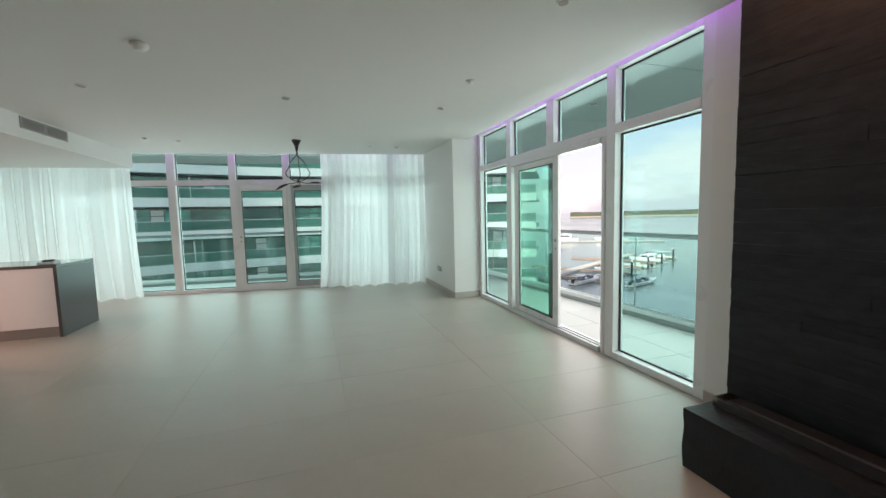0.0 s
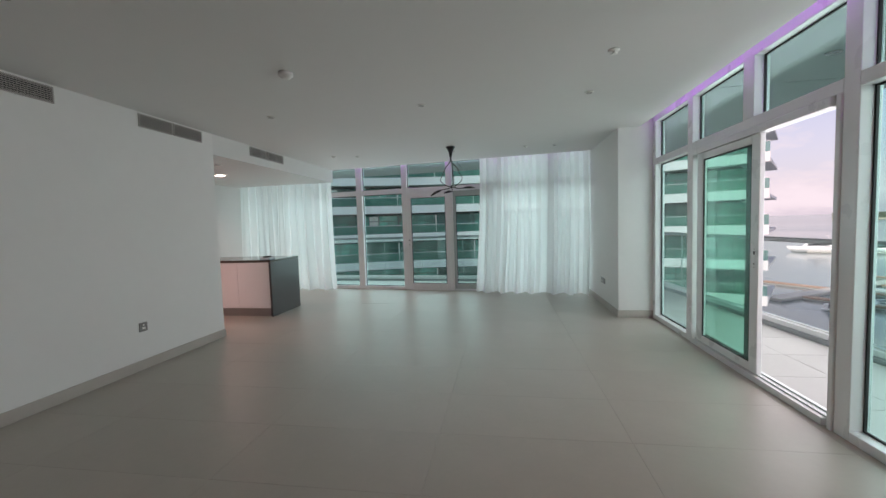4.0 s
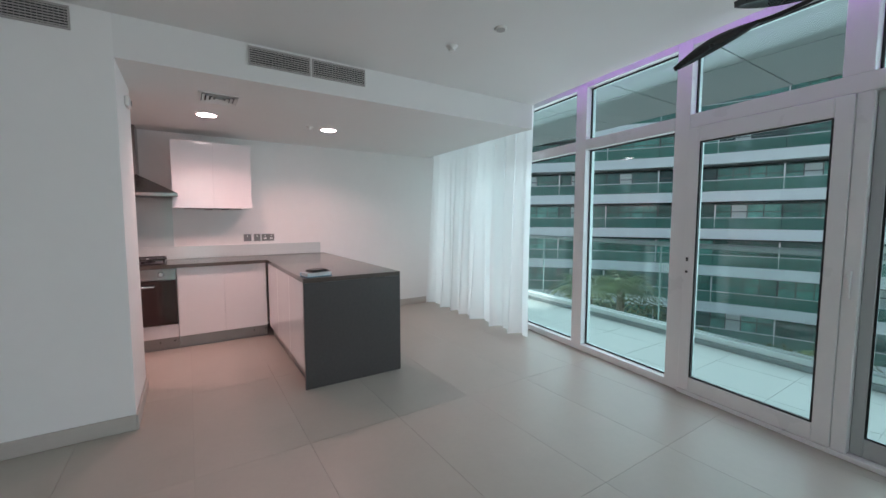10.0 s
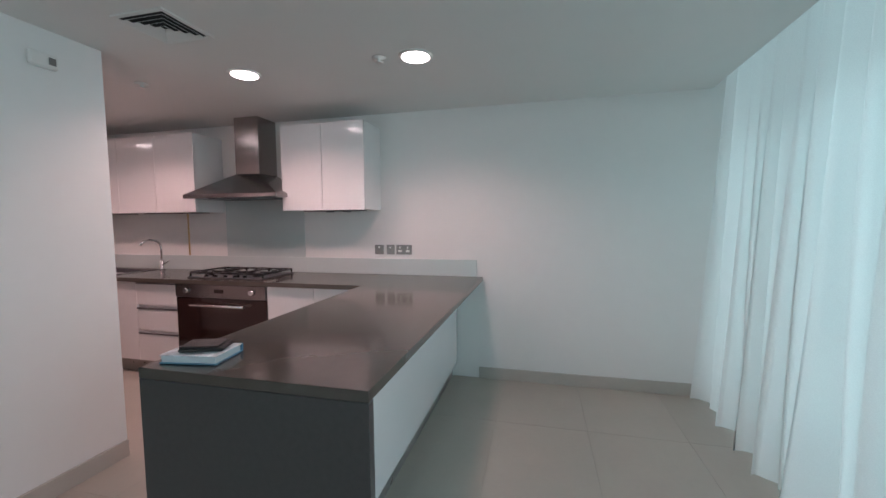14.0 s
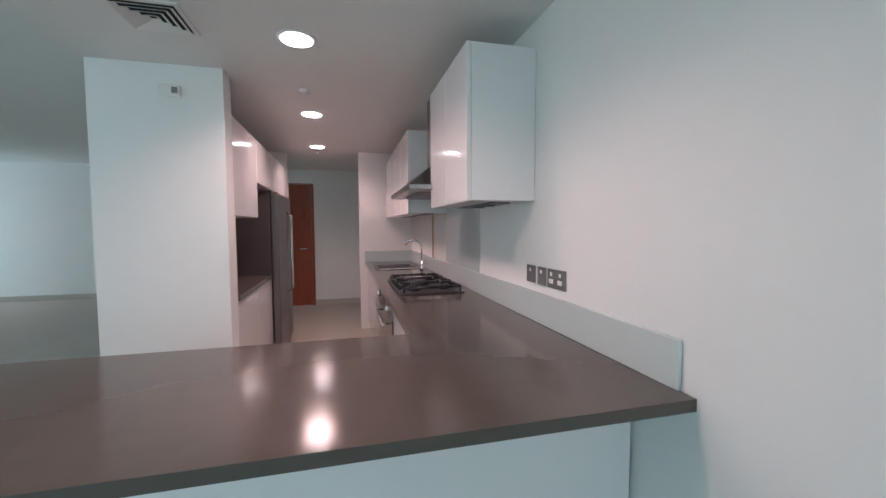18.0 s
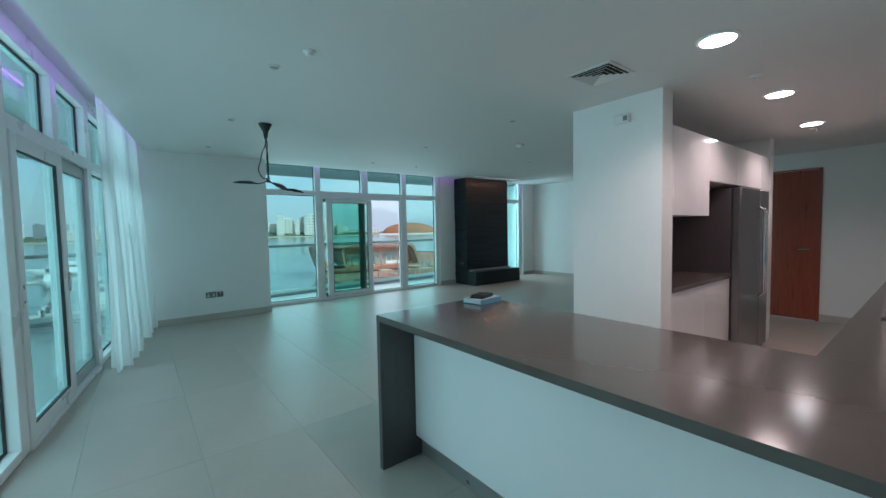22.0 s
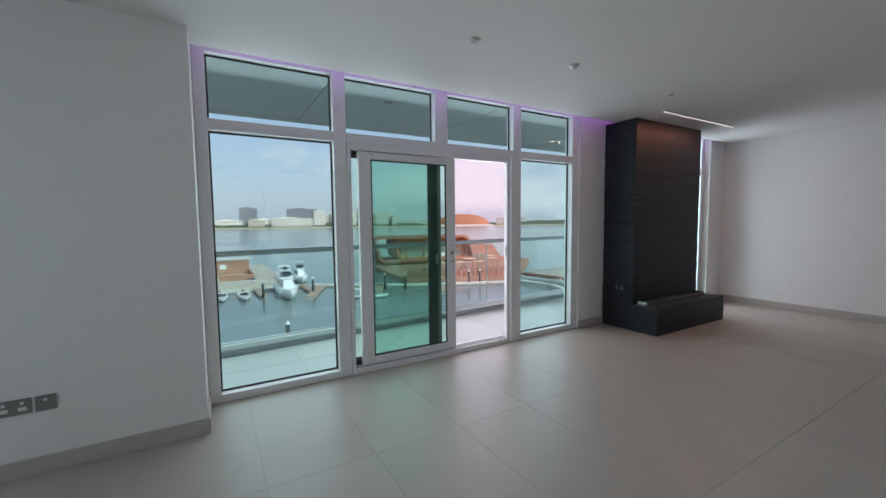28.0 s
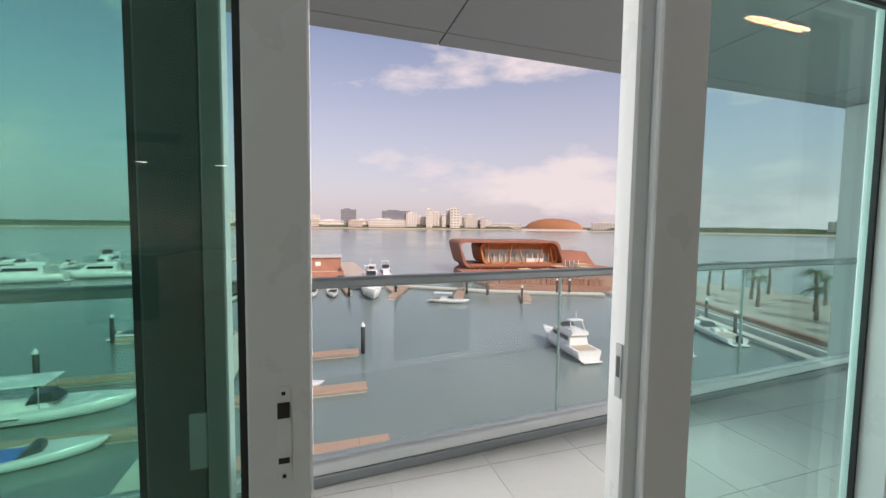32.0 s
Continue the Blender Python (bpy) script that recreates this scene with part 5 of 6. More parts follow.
def polar(az, r):
    return Vector((7.2 + r * math.sin(radians(az)), -2.9 + r * math.cos(radians(az)), 0))


bm = bmesh.new()
rnd = random.Random(21)
ring = []
for k in range(0, 141):
    az = 36 + k
    h = -0.6 + 2.4 * noise.noise((az * 0.7, 0.5, 0)) + 1.4 * noise.noise((az * 3.1, 2.5, 0))
    if 117 < az < 131:
        h = -7
    ring.append((polar(az, 1040), polar(az, 1062), polar(az, 1085), polar(az, 1500), h))
for a, b in zip(ring, ring[1:]):
    def col4(r):
        return [bm.verts.new((p.x, p.y, z)) for p, z in zip(r[:4], (SEA - 0.2, SEA + 1.6, r[4], r[4] + 2))]
    va, vb = col4(a), col4(b)
    for i in range(3):
        bm.faces.new((va[i], vb[i], vb[i + 1], va[i + 1])).smooth = True
solid("ground_far_shore", bm, SCRUB, "low scrub-covered far shore across the water", "shore", kind="structure")
bm = bmesh.new()
for a, b in zip(ring, ring[1:]):
    q = [a[0], b[0], b[1], a[1]]
    bm.faces.new([bm.verts.new((p.x * 0.9985, p.y * 0.9985, z)) for p, z in zip(q, (SEA + 0.1, SEA + 0.1, SEA + 2.6, SEA + 2.6))])
solid("ground_far_beach", bm, SAND, "pale sandy beach of the far shore", "shore", kind="structure")


def far_block(az0, az1, el0, el1, mat, label, rows=0, r=1080, group=""):
    """A distant building between two bearings, with its storeys and windows."""
    a, b = polar(az0, r), polar(az1, r)
    z0, z1 = -8.0, 1.36 + r * math.tan(radians(el1))
    d = b - a
    t = thing("far_building", (a.x, a.y, z0), label, "building", group or "buildings on the far shore", turn=math.atan2(d.y, d.x))
    L, H = d.length, z1 - z0
    bpart("wall", mat, t, 0, 0, 0, L, 24, H)
    bpart("roof", mat, t, L * 0.2, 6, H, L * 0.6, 16, H + 2.5)
    if rows:
        n = max(3, int(L / 7))
        for k in range(rows):
            bm = bmesh.new()
            for i in range(n):
                x = L * (i + 0.2) / n
                box(bm, x, -0.5, H * (k + 0.35) / rows, x + L / n * 0.55, -0.05, H * (k + 0.75) / rows)
            tagged(part("window_row", bm, HOTELW, t), kind="stuff")
    return t


far_block(93.0, 95.1, 0, 1.95, ROOFD, "dark glass tower on the far shore", 6)
far_block(98.7, 102.8, 0, 1.85, ROOFD, "dark glass slab block on the far shore", 6)
HX = ((102.2, 103.7, 1.57), (103.7, 105.1, 1.07), (105.1, 106.0, 2.15), (106.0, 107.4, 1.74), (107.4, 108.0, 1.4), (108.0, 108.6, 2.07), (108.6, 110.0, 2.31),
      (110.0, 110.7, 1.07), (110.7, 112.6, 1.4), (112.6, 113.0, 0.75), (113.0, 113.7, 1.0), (113.7, 114.5, 0.6))
for k, (a, b, e) in enumerate(HX):
    far_block(a, b, 0, e, HOTEL, "cream waterfront hotel block on the far shore", 7, r=(1072, 1088, 1064, 1080)[k % 4], group="hotel blocks")
far_block(95.2, 96.7, 0, 0.5, HOTEL, "low cream building on the far shore", 2)
far_block(90.0, 93.6, 0, 0.35, HOTEL, "low cream building on the far shore", 2)
far_block(96.8, 102.1, 0, 0.6, HOTEL, "low cream building on the far shore", 3, r=1070)
far_block(114.6, 118.9, 0, 0.2, HOTEL, "low cream building on the far shore", 2)
far_block(128.2, 132.5, 0, 0.42, HOTEL, "long cream apartment row on the far shore", 4)
far_block(152.0, 154.5, 0, 0.75, HOTEL, "cream block on the far shore", 5)
for a, b, e in ((78.5, 79.6, 1.2), (79.9, 81.0, 1.2), (81.6, 82.5, 1.2), (83.0, 84.3, 1.25), (84.6, 86.0, 1.35), (86.4, 88.0, 0.9), (88.3, 90.2, 1.0)):
    far_block(a, b, 0, e, HOTEL if a < 81 or a > 86 else ROOFD, "mid-rise tower on the far shore", 7, group="towers on the far shore")
for a, b, e in ((82.6, 90.0, 0.42), (94.0, 96.0, 0.4)):
    far_block(a, b, 0, e, FARSAND, "low sand-coloured building on the far shore", 2, r=1065)
# the large orange roofed hall
hall = thing("far_hall", polar(123.3, 1075) + Vector((0, 0, -10)), "wide hall with a low orange domed roof on the far shore", "building", turn=radians(57))
bm = bmesh.new()
rings = []
for i in range(9):
    a = i / 8 * math.pi / 2
    rings.append([bm.verts.new((74 * math.cos(a) * math.cos(t), 34 * math.cos(a) * math.sin(t), 30 * math.sin(a) ** 0.9)) for t in (2 * math.pi * k / 40 for k in range(40))])
for a, b in zip(rings, rings[1:]):
    for k in range(40):
        bm.faces.new((a[k], a[(k + 1) % 40], b[(k + 1) % 40], b[k])).smooth = True
part("dome_roof", bm, DOME, hall)
bpart("base", HOTEL, hall, -80, -38, -3, 80, 38, 2)

# ---------------------------------------------------------------- floating docks
def dock(x0, y0, x1, y1, w, mat, label, name="finger_dock", lip=True):
    a, b = Vector((x0, y0, 0)), Vector((x1, y1, 0))
    d = b - a
    L = d.length
    t = thing(name, (x0, y0, SEA), label, "dock", "floating docks", turn=math.atan2(d.y, d.x))
    bpart("float", CONC, t, 0.05, -w / 2 + 0.08, -0.3, L - 0.05, w / 2 - 0.08, 0.28)
    n = max(2, int(L / 1.6))
    for k in range(n):
        bpart("deck_board", mat, t, L * k / n + 0.006, -w / 2, 0.285, L * (k + 1) / n - 0.006, w / 2, 0.50)
    if lip:
        for s in (-1, 1):
            bpart("edge_beam", mat, t, 0, s * (w / 2 + 0.002), 0.24, L, s * (w / 2 + 0.09), 0.47)
    return t


def pile(x, y, h=2.9):
    t = thing("mooring_pile", (x, y, SEA), "black mooring pile with a white cone cap", "mooring pile", "mooring piles")
    bm = bmesh.new()
    lathe(bm, ((0.22, -0.8), (0.22, h)), 0, 0, 14)
    part("shaft", bm, PILE, t)
    bm = bmesh.new()
    lathe(bm, ((0.25, h + 0.005), (0.25, h + 0.12), (0.02, h + 0.5)), 0, 0, 14)
    part("cap", bm, HULLW, t)


dock(26.0, 5.7, 60.0, 5.45, 2.5, GANG, "long pale main walkway of the floating dock", "main_dock")
for x, s, e in ((47.6, 7.0, 18.8), (60.2, 6.8, 19.0), (36.6, 7.0, 17.5), (49.1, 4.1, -6.9), (39.9, 4.1, -6.7), (31.0, 4.1, -7.1)):
    dock(x, s, x, e, 1.15, DECKW, "narrow timber finger dock")
for x, y in ((49.4, -7.4), (47.6, 19.4), (60.6, 19.6), (58.9, 3.9), (81.0, -31.5), (94, 24.6), (98, 9.6)):
    pile(x, y)
dock(95.5, 26.0, 93.0, -18.0, 2.4, GANG, "outer pale walkway of the floating dock", "main_dock")
for y in (22, 13, 2, -8, -17):
    dock(93.5, y, 84.0, y - 0.5, 1.1, DECKW, "narrow timber finger dock")
    pile(83.6, y - 0.4)
slab("pavement_service_pier", [(97, -15.5), (96, 7), (140, 8), (140, -14)], SEA - 0.6, -11.5, PIERP, "pale paved service pier on the water", "pier")
for x0, y0, x1, y1 in ((92.5, -19.2, 81.0, -36.0), (80.8, -36.4, 72.0, -57.5)):
    dock(x0, y0, x1, y1, 2.0, GANG, "pale concrete walkway along the quay", "main_dock")
for x0, y0, x1, y1, w in ((90.0, -20.6, 78.0, -15.6, 1.6), (84.2, -31.6, 73.2, -26.6, 1.6), (76.5, -42.0, 69.0, -38.4, 1.8)):
    dock(x0, y0, x1, y1, w, DECKW, "narrow timber finger dock")
for x, y in ((75.4, -48.9), (74.6, -51.3), (69.0, -37.4), (78.2, -34.8), (51.2, -58.9), (38.6, -37.6), (43.6, -54.4)):
    pile(x, y)
# north-east arm of the marina
dock(49.0, 64.0, 100.0, 92.0, 2.4, GANG, "pale walkway of the north-eastern dock", "main_dock")
for k in range(5):
    x, y = 54.0 + 10.2 * k, 66.7 + 5.6 * k
    dock(x + 0.6, y - 1.1, x + 5.6, y - 10.2, 1.2, DECKW, "narrow timber finger dock")
    pile(x + 6.2, y - 11.2)
    if k % 2:
        dock(x - 0.6, y + 1.1, x - 5.6, y + 10.2, 1.2, DECKW, "narrow timber finger dock")
dock(112.0, 150.0, 152.0, 128.0, 2.6, GANG, "far outer walkway of the floating dock", "main_dock")
dock(150, 95, 172, 0, 2.6, GANG, "far outer walkway of the floating dock", "main_dock")


# ---------------------------------------------------------------- boats
def hull_mesh(bm, L, W, H, sheer_up=0.3, flat=0.5):
    """Lofted hull, stern at x = 0, bow at x = L."""
    st = []
    for i in range(13):
        u = i / 12
        w = W / 2 * (1 - max(0.0, (u - flat) / (1 - flat)) ** 2.2) + 0.01
        top = H * (1 + sheer_up * u * u)
        keel = -0.25 * H + 0.55 * H * max(0.0, (u - 0.75) / 0.25) ** 2
        x = L * u
        xt = x + (0.10 * L * u ** 3)
        st.append([bm.verts.new(c) for c in ((xt, -w, top), (x, -w * 0.86, H * 0.25), (x, 0, keel), (x, w * 0.86, H * 0.25), (xt, w, top))])
    for a, b in zip(st, st[1:]):
        for k in range(4):
            bm.faces.new((a[k], b[k], b[k + 1], a[k + 1])).smooth = True
        bm.faces.new((a[4], b[4], b[0], a[0]))
    bm.faces.new(st[0]), bm.faces.new(st[-1][::-1])
    bmesh.ops.recalc_face_normals(bm, faces=bm.faces)


def tapered(bm, x0, x1, w0, w1, z0, z1, rake0=0.3, rake1=0.8):
    """A cabin block with raked ends and narrowed top."""
    v = [bm.verts.new(c) for c in ((x0, -w0, z0), (x1, -w1, z0), (x1, w1, z0), (x0, w0, z0), (x0 + rake0, -w0 * 0.85, z1), (x1 - rake1, -w1 * 0.8, z1), (x1 - rake1, w1 * 0.8, z1), (x0 + rake0, w0 * 0.85, z1))]
    for q in ((0, 3, 2, 1), (4, 5, 6, 7), (0, 1, 5, 4), (1, 2, 6, 5), (2, 3, 7, 6), (3, 0, 4, 7)):
        bm.faces.new([v[i] for i in q])


def boat(kind, x, y, turn, L, label, cover=None):
    t = thing("motor_yacht" if kind == "yacht" else "motor_boat", (x, y, SEA + 0.02), label, "boat", "moored boats", turn=radians(turn))
    W = L * (0.30 if kind != "speed" else 0.27)
    H = L * (0.13 if kind == "yacht" else 0.085)
    bm = bmesh.new()
    hull_mesh(bm, L, W, H)
    part("hull", bm, HULLW, t)
    bm = bmesh.new()
    box(bm, L * 0.03, -W * 0.36, H * 1.005, L * 0.36, W * 0.36, H * 1.05)
    part("cockpit_floor", bm, TEAK, t)
    bpart("swim_platform", HULLW, t, -L * 0.07, -W * 0.4, 0.12, -0.01, W * 0.4, 0.24, bevel=0.03)
    bpart("hull_stripe", HULLB, t, L * 0.05, -W * 0.5 - 0.012, H * 0.72, L * 0.5, -W * 0.5 + 0.0, H * 0.82)
    if kind == "yacht":
        bm = bmesh.new()
        tapered(bm, L * 0.22, L * 0.80, W * 0.42, W * 0.26, H * 1.05, H * 1.95, 0.2, L * 0.12)
        cb = part("cabin", bm, HULLW, t)
        for s in (-1, 1):
            bm = bmesh.new()
            tapered(bm, L * 0.28, L * 0.68, 0.02, 0.02, H * 1.38, H * 1.74, 0.1, 0.3)
            for v in bm.verts:
                v.co.y += s * W * (0.392 - 0.02 * (v.co.z - H) / H) * (1 - 0.16 * (v.co.x / L - 0.28) / 0.4)
            part("cabin_window", bm, TINTED, cb)
        bm = bmesh.new()
        tapered(bm, L * 0.20, L * 0.56, W * 0.40, W * 0.30, H * 1.97, H * 2.35, 0.0, L * 0.08)
        part("flybridge", bm, HULLW, t)
        bm = bmesh.new()
        tapered(bm, L * 0.46, L * 0.56, W * 0.28, W * 0.24, H * 2.36, H * 2.75, L * 0.02, L * 0.05)
        part("windscreen", bm, TINTED, t)
        bm = bmesh.new()
        for s in (-1, 1):
            tube(bm, ((L * 0.24, s * W * 0.3, H * 2.3), (L * 0.30, s * W * 0.26, H * 3.2)), 0.05, 6)
        box(bm, L * 0.27, -W * 0.3, H * 3.2, L * 0.36, W * 0.3, H * 3.27)
        part("radar_arch", bm, HULLW, t)
        bm = bmesh.new()
        tube(bm, ((L * 0.31, 0, H * 3.2), (L * 0.30, 0, H * 4.1)), 0.03, 6)
        part("aerial", bm, HULLW, t)
    elif kind == "canopy":
        bm = bmesh.new()
        tapered(bm, L * 0.30, L * 0.62, W * 0.34, W * 0.24, H * 1.05, H * 1.75, 0.1, 0.5)
        part("console", bm, HULLW, t)
        bm = bmesh.new()
        tapered(bm, L * 0.5, L * 0.66, W * 0.30, W * 0.22, H * 1.5, H * 2.2, 0.3, 0.6)
        part("windscreen", bm, TINTED, t)
        bm = bmesh.new()
        box(bm, L * 0.12, -W * 0.42, H * 3.0, L * 0.62, W * 0.42, H * 3.12, bevel=0.05)
        part("canopy", bm, HULLW, t)
        for px in (0.16, 0.58):
            for s in (-1, 1):
                bm = bmesh.new()
                tube(bm, ((L * px, s * W * 0.38, H * 1.0), (L * px, s * W * 0.38, H * 3.02)), 0.04, 6)
                part("post", bm, CHROME, t)
    else:
        bm = bmesh.new()
        tapered(bm, L * 0.56, L * 0.70, W * 0.38, W * 0.22, H * 1.1, H * 1.75, 0.55, 0.05)
        part("windscreen", bm, TINTED, t)
        for s in (-1, 1):
            bm = bmesh.new()
            tapered(bm, L * 0.30, L * 0.42, W * 0.14, W * 0.14, H * 1.06, H * 1.5, 0.1, 0.1)
            for v in bm.verts:
                v.co.y += s * W * 0.2
            part("seat", bm, PLASTIC, t)
        if cover:
            bm = bmesh.new()
            rows = []
            for i in range(9):
                u = i / 8
                rows.append([bm.verts.new((L * (0.12 + 0.46 * u), W * 0.40 * q, H * (1.05 + 0.75 * math.sin(math.pi * (0.15 + 0.8 * u)) * (1 - q * q) + 0.06 * noise.noise((i * 0.8, q * 2, x))))) for q in (-1, -0.5, 0, 0.5, 1)])
            for a, b in zip(rows, rows[1:]):
                for q in range(4):
                    bm.faces.new((a[q], b[q], b[q + 1], a[q + 1])).smooth = True
            part("cover", bm, cover, t)
        bm = bmesh.new()
        tapered(bm, -L * 0.05, L * 0.03, W * 0.10, W * 0.10, H * 0.5, H * 1.5, 0.1, 0.15)
        part("outboard_motor", bm, PILE, t)
    return t


boat("canopy", 41.0, 21.5, -86, 10.6, "white boat with a hard canopy moored at a finger dock")
boat("speed", 34.2, 17.5, -80, 7.6, "white speedboat with a blue canvas cover", BLUEC)
boat("speed", 62.0, 20.0, -88, 8.0, "white and navy speedboat under a dark cover", CANVAS)
boat("speed", 41.3, 2.8, -90, 5.6, "small white speedboat beside the dock", CANVAS)
boat("yacht", 40.2, -29.3, -4, 9.0, "white motor yacht lying in the basin")
boat("canopy", 74.8, -22.0, -118, 6.6, "white square-cabin boat moored stern out")
boat("yacht", 91.0, -12.9, 178, 13.0, "white sport cruiser moored bow out")
boat("speed", 38.6, -40.8, 8, 6.0, "white speedboat with a blue cover by the quay", BLUEC)
boat("speed", 51.6, -57.6, -14, 6.8, "white speedboat by the quay walkway", CANVAS)
boat("speed", 40.2, -50.2, -20, 9.5, "long white speedboat by the quay walkway")
boat("yacht", 108.0, -19.0, 175, 11.0, "white workboat on the service pier side")
rnd = random.Random(4)
for k, (x, y) in enumerate(((88, 20.6), (88, 16), (87, 11.5), (87.5, 4.4), (88, -1.5), (87, -5.4))):
    boat(("speed", "canopy", "speed", "canopy", "speed", "speed")[k], x + 3, y, 180 + rnd.uniform(-4, 4), rnd.uniform(7.5, 9.5), "white boat moored between finger docks", CANVAS if k % 3 == 0 else None)
for k in range(6):
    boat(("canopy", "speed", "yacht")[k % 3], 97.5, 21.0 - 7.2 * k, rnd.uniform(-4, 4), rnd.uniform(7.5, 10.5), "white boat moored on the outer side of the walkway", CANVAS if k % 2 else None)
for k in range(11):
    f = k / 10
    x, y = 146 + 22 * f - 4, 92 - 90 * f
    boat(("yacht", "speed", "canopy")[k % 3] if k % 4 else "yacht", x, y, 180 + rnd.uniform(-10, 10), rnd.uniform(7, 10) if k % 4 else rnd.uniform(13, 16), "white boat moored at the far outer dock", CANVAS if k % 2 else None)
for k in range(5):
    x, y = 57.0 + 10.2 * k, 66.0 + 5.6 * k
    boat(("speed", "canopy", "speed", "yacht", "canopy")[k], x + 4.6, y - 10.0, 119 + rnd.uniform(-4, 4), rnd.uniform(7.5, 9.5), "white boat moored at the north-eastern dock", CANVAS if k != 2 else None)
for x, y, a, L in ((52.0, 56.5, 20, 9.0), (60.0, 50.5, 15, 8.0), (118, 52, 100, 15), (123, 41, 96, 13), (130, 62, 104, 14), (122, 148, 150, 14), (140, 137, 150, 13)):
    boat("yacht" if L > 10 else "speed", x, y, a, L, "white motor boat lying in the marina", CANVAS)
boat("yacht", 196, 14, 95, 16, "long white motor yacht off the outer dock")
boat("yacht", 150, 84, 100, 20, "long white motor yacht off the outer dock")

# ---------------------------------------------------------------- waterside restaurant
RA, RB = Vector((119.5, -43.5, 0)), Vector((114.0, -84.0, 0))
rd = RB - RA
rest = thing("restaurant", (RA.x, RA.y, -11.6), "rust-red waterside restaurant with a slanted looped frame and glazed front", "building", turn=math.atan2(rd.y, rd.x))
RL = rd.length


def loop_frame(bm, x0, x1, y0, y1, z0, z1, t, lean):
    """A rounded rectangular tube frame leaning forward, open in front and behind."""
    pts = []
    r = 1.6
    for cx, cz, a0 in ((x1 - r, z1 - r, 0), (x0 + r, z1 - r, 90), (x0 + r, z0 + r, 180), (x1 - r, z0 + r, 270)):
        for k in range(5):
            a = radians(a0 + 22.5 * k)
            pts.append((cx + r * math.cos(a), cz + r * math.sin(a)))
    cxm, czm = (x0 + x1) / 2, (z0 + z1) / 2
    rows = []
    for (px, pz) in pts:
        ix, iz = px - math.copysign(t, px - cxm), pz - math.copysign(t, pz - czm)
        sh = lean * (pz - z0) / (z1 - z0)
        rows.append([bm.verts.new(c) for c in ((px - sh, y0, pz), (px - sh, y1, pz), (ix - sh, y1, iz), (ix - sh, y0, iz))])
    for i in range(len(rows)):
        a, b = rows[i], rows[(i + 1) % len(rows)]
        for k in range(4):
            bm.faces.new((a[k], a[(k + 1) % 4], b[(k + 1) % 4], b[k]))
    bmesh.ops.recalc_face_normals(bm, faces=bm.faces)


bm = bmesh.new()
loop_frame(bm, 0.5, RL * 0.77, -7, 9, 0.6, 8.4, 0.62, 2.2)
part("looped_frame", bm, RUST, rest)
# inside the frame: an orange lined hood over a glazed dining hall
ORANGE = material("orange_lining", (0.55, 0.22, 0.07), 0.6, var=0.15, scale=0.3)
PALEG = material("dining_hall_glass", (0.30, 0.29, 0.23), 0.15, var=0.45, scale=0.35, coat=0.3)
bm = bmesh.new()
loop_frame(bm, 6.6, RL * 0.745, -4.6, 7, 1.3, 7.6, 0.55, 1.2)
part("orange_hood", bm, ORANGE, rest)
bm = bmesh.new()
tapered(bm, 7.4, RL * 0.72, 4.0, 4.0, 1.4, 7.0, -0.6, 0.3)
for v in bm.verts:
    v.co.y += 1.5
part("hood_lining", bm, ORANGE, rest)
bm = bmesh.new()
tapered(bm, 7.8, RL * 0.70, 4.5, 4.5, 1.4, 5.6, -0.4, 2.4)
for v in bm.verts:
    v.co.y += 1.2
part("glazed_hall", bm, PALEG, rest)
for k in range(5):
    x = 9.0 + k * (RL * 0.72 - 10.0) / 4
    bm = bmesh.new()
    tube(bm, ((x, -5.2, 1.2), (x + (1.7 if k % 2 else -1.4), -4.9, 7.8)), 0.17, 6)
    part("slanted_strut", bm, ORANGE, rest)
for k in range(12):
    x = 8.4 + k * (RL * 0.69 - 9.0) / 11
    bpart("mullion", HULLW, rest, x, -3.62, 1.6, x + 0.12, -3.42, 4.4)
bpart("counter_front", HULLW, rest, RL * 0.50, -3.75, 1.5, RL * 0.63, -3.64, 2.9)
bpart("terrace_sill", RUST, rest, 2.2, -7.2, 0.9, RL * 0.75, -6.9, 1.7)
for k in range(4):
    x = 5.0 + k * 7.0
    bm = bmesh.new()
    tube(bm, ((x, -6.0, -0.2), (x + 0.9, -6.6, 1.2)), 0.2, 6)
    part("raking_leg", bm, CONC, rest)
# lower wing with a glazed front and a sloping end
bm = bmesh.new()
tapered(bm, RL * 0.76, RL * 1.04, 6.0, 6.0, 0.0, 5.0, 0.0, 3.2)
part("wing", bm, RUST, rest)
bm = bmesh.new()
tapered(bm, RL * 0.77, RL * 0.90, 6.05, 6.05, 0.4, 4.2, 0.0, 0.6)
part("wing_glazing", bm, RESTG, rest)
for k in range(4):
    x = RL * (0.78 + 0.035 * k)
    bpart("mullion", HULLW, rest, x, -6.2, 0.5, x + 0.12, -6.07, 2.6)
bpart("lower_band", RUST, rest, 2.0, -6.0, 0.0, RL * 0.76, 9, 1.0)
slab("pavement_restaurant_deck", [(84, -38), (118, -41.5), (126, -46), (122, -92), (104, -93), (76, -63)], SEA - 0.6, -11.6, TERRA, "timber deck round the waterside restaurant", "deck")
fence = thing("deck_fence", (0, 0, -11.6), "low rust-red screen along the restaurant deck", "fence")
for k in range(22):
    f = k / 22
    x, y = 85 - 8.5 * f + 0.4, -38.5 - 23.5 * f
    bm = bmesh.new()
    box(bm, x, y - 1.06, 0.0, x + 0.12, y, 1.5)
    part("panel", bm, RUST, fence)


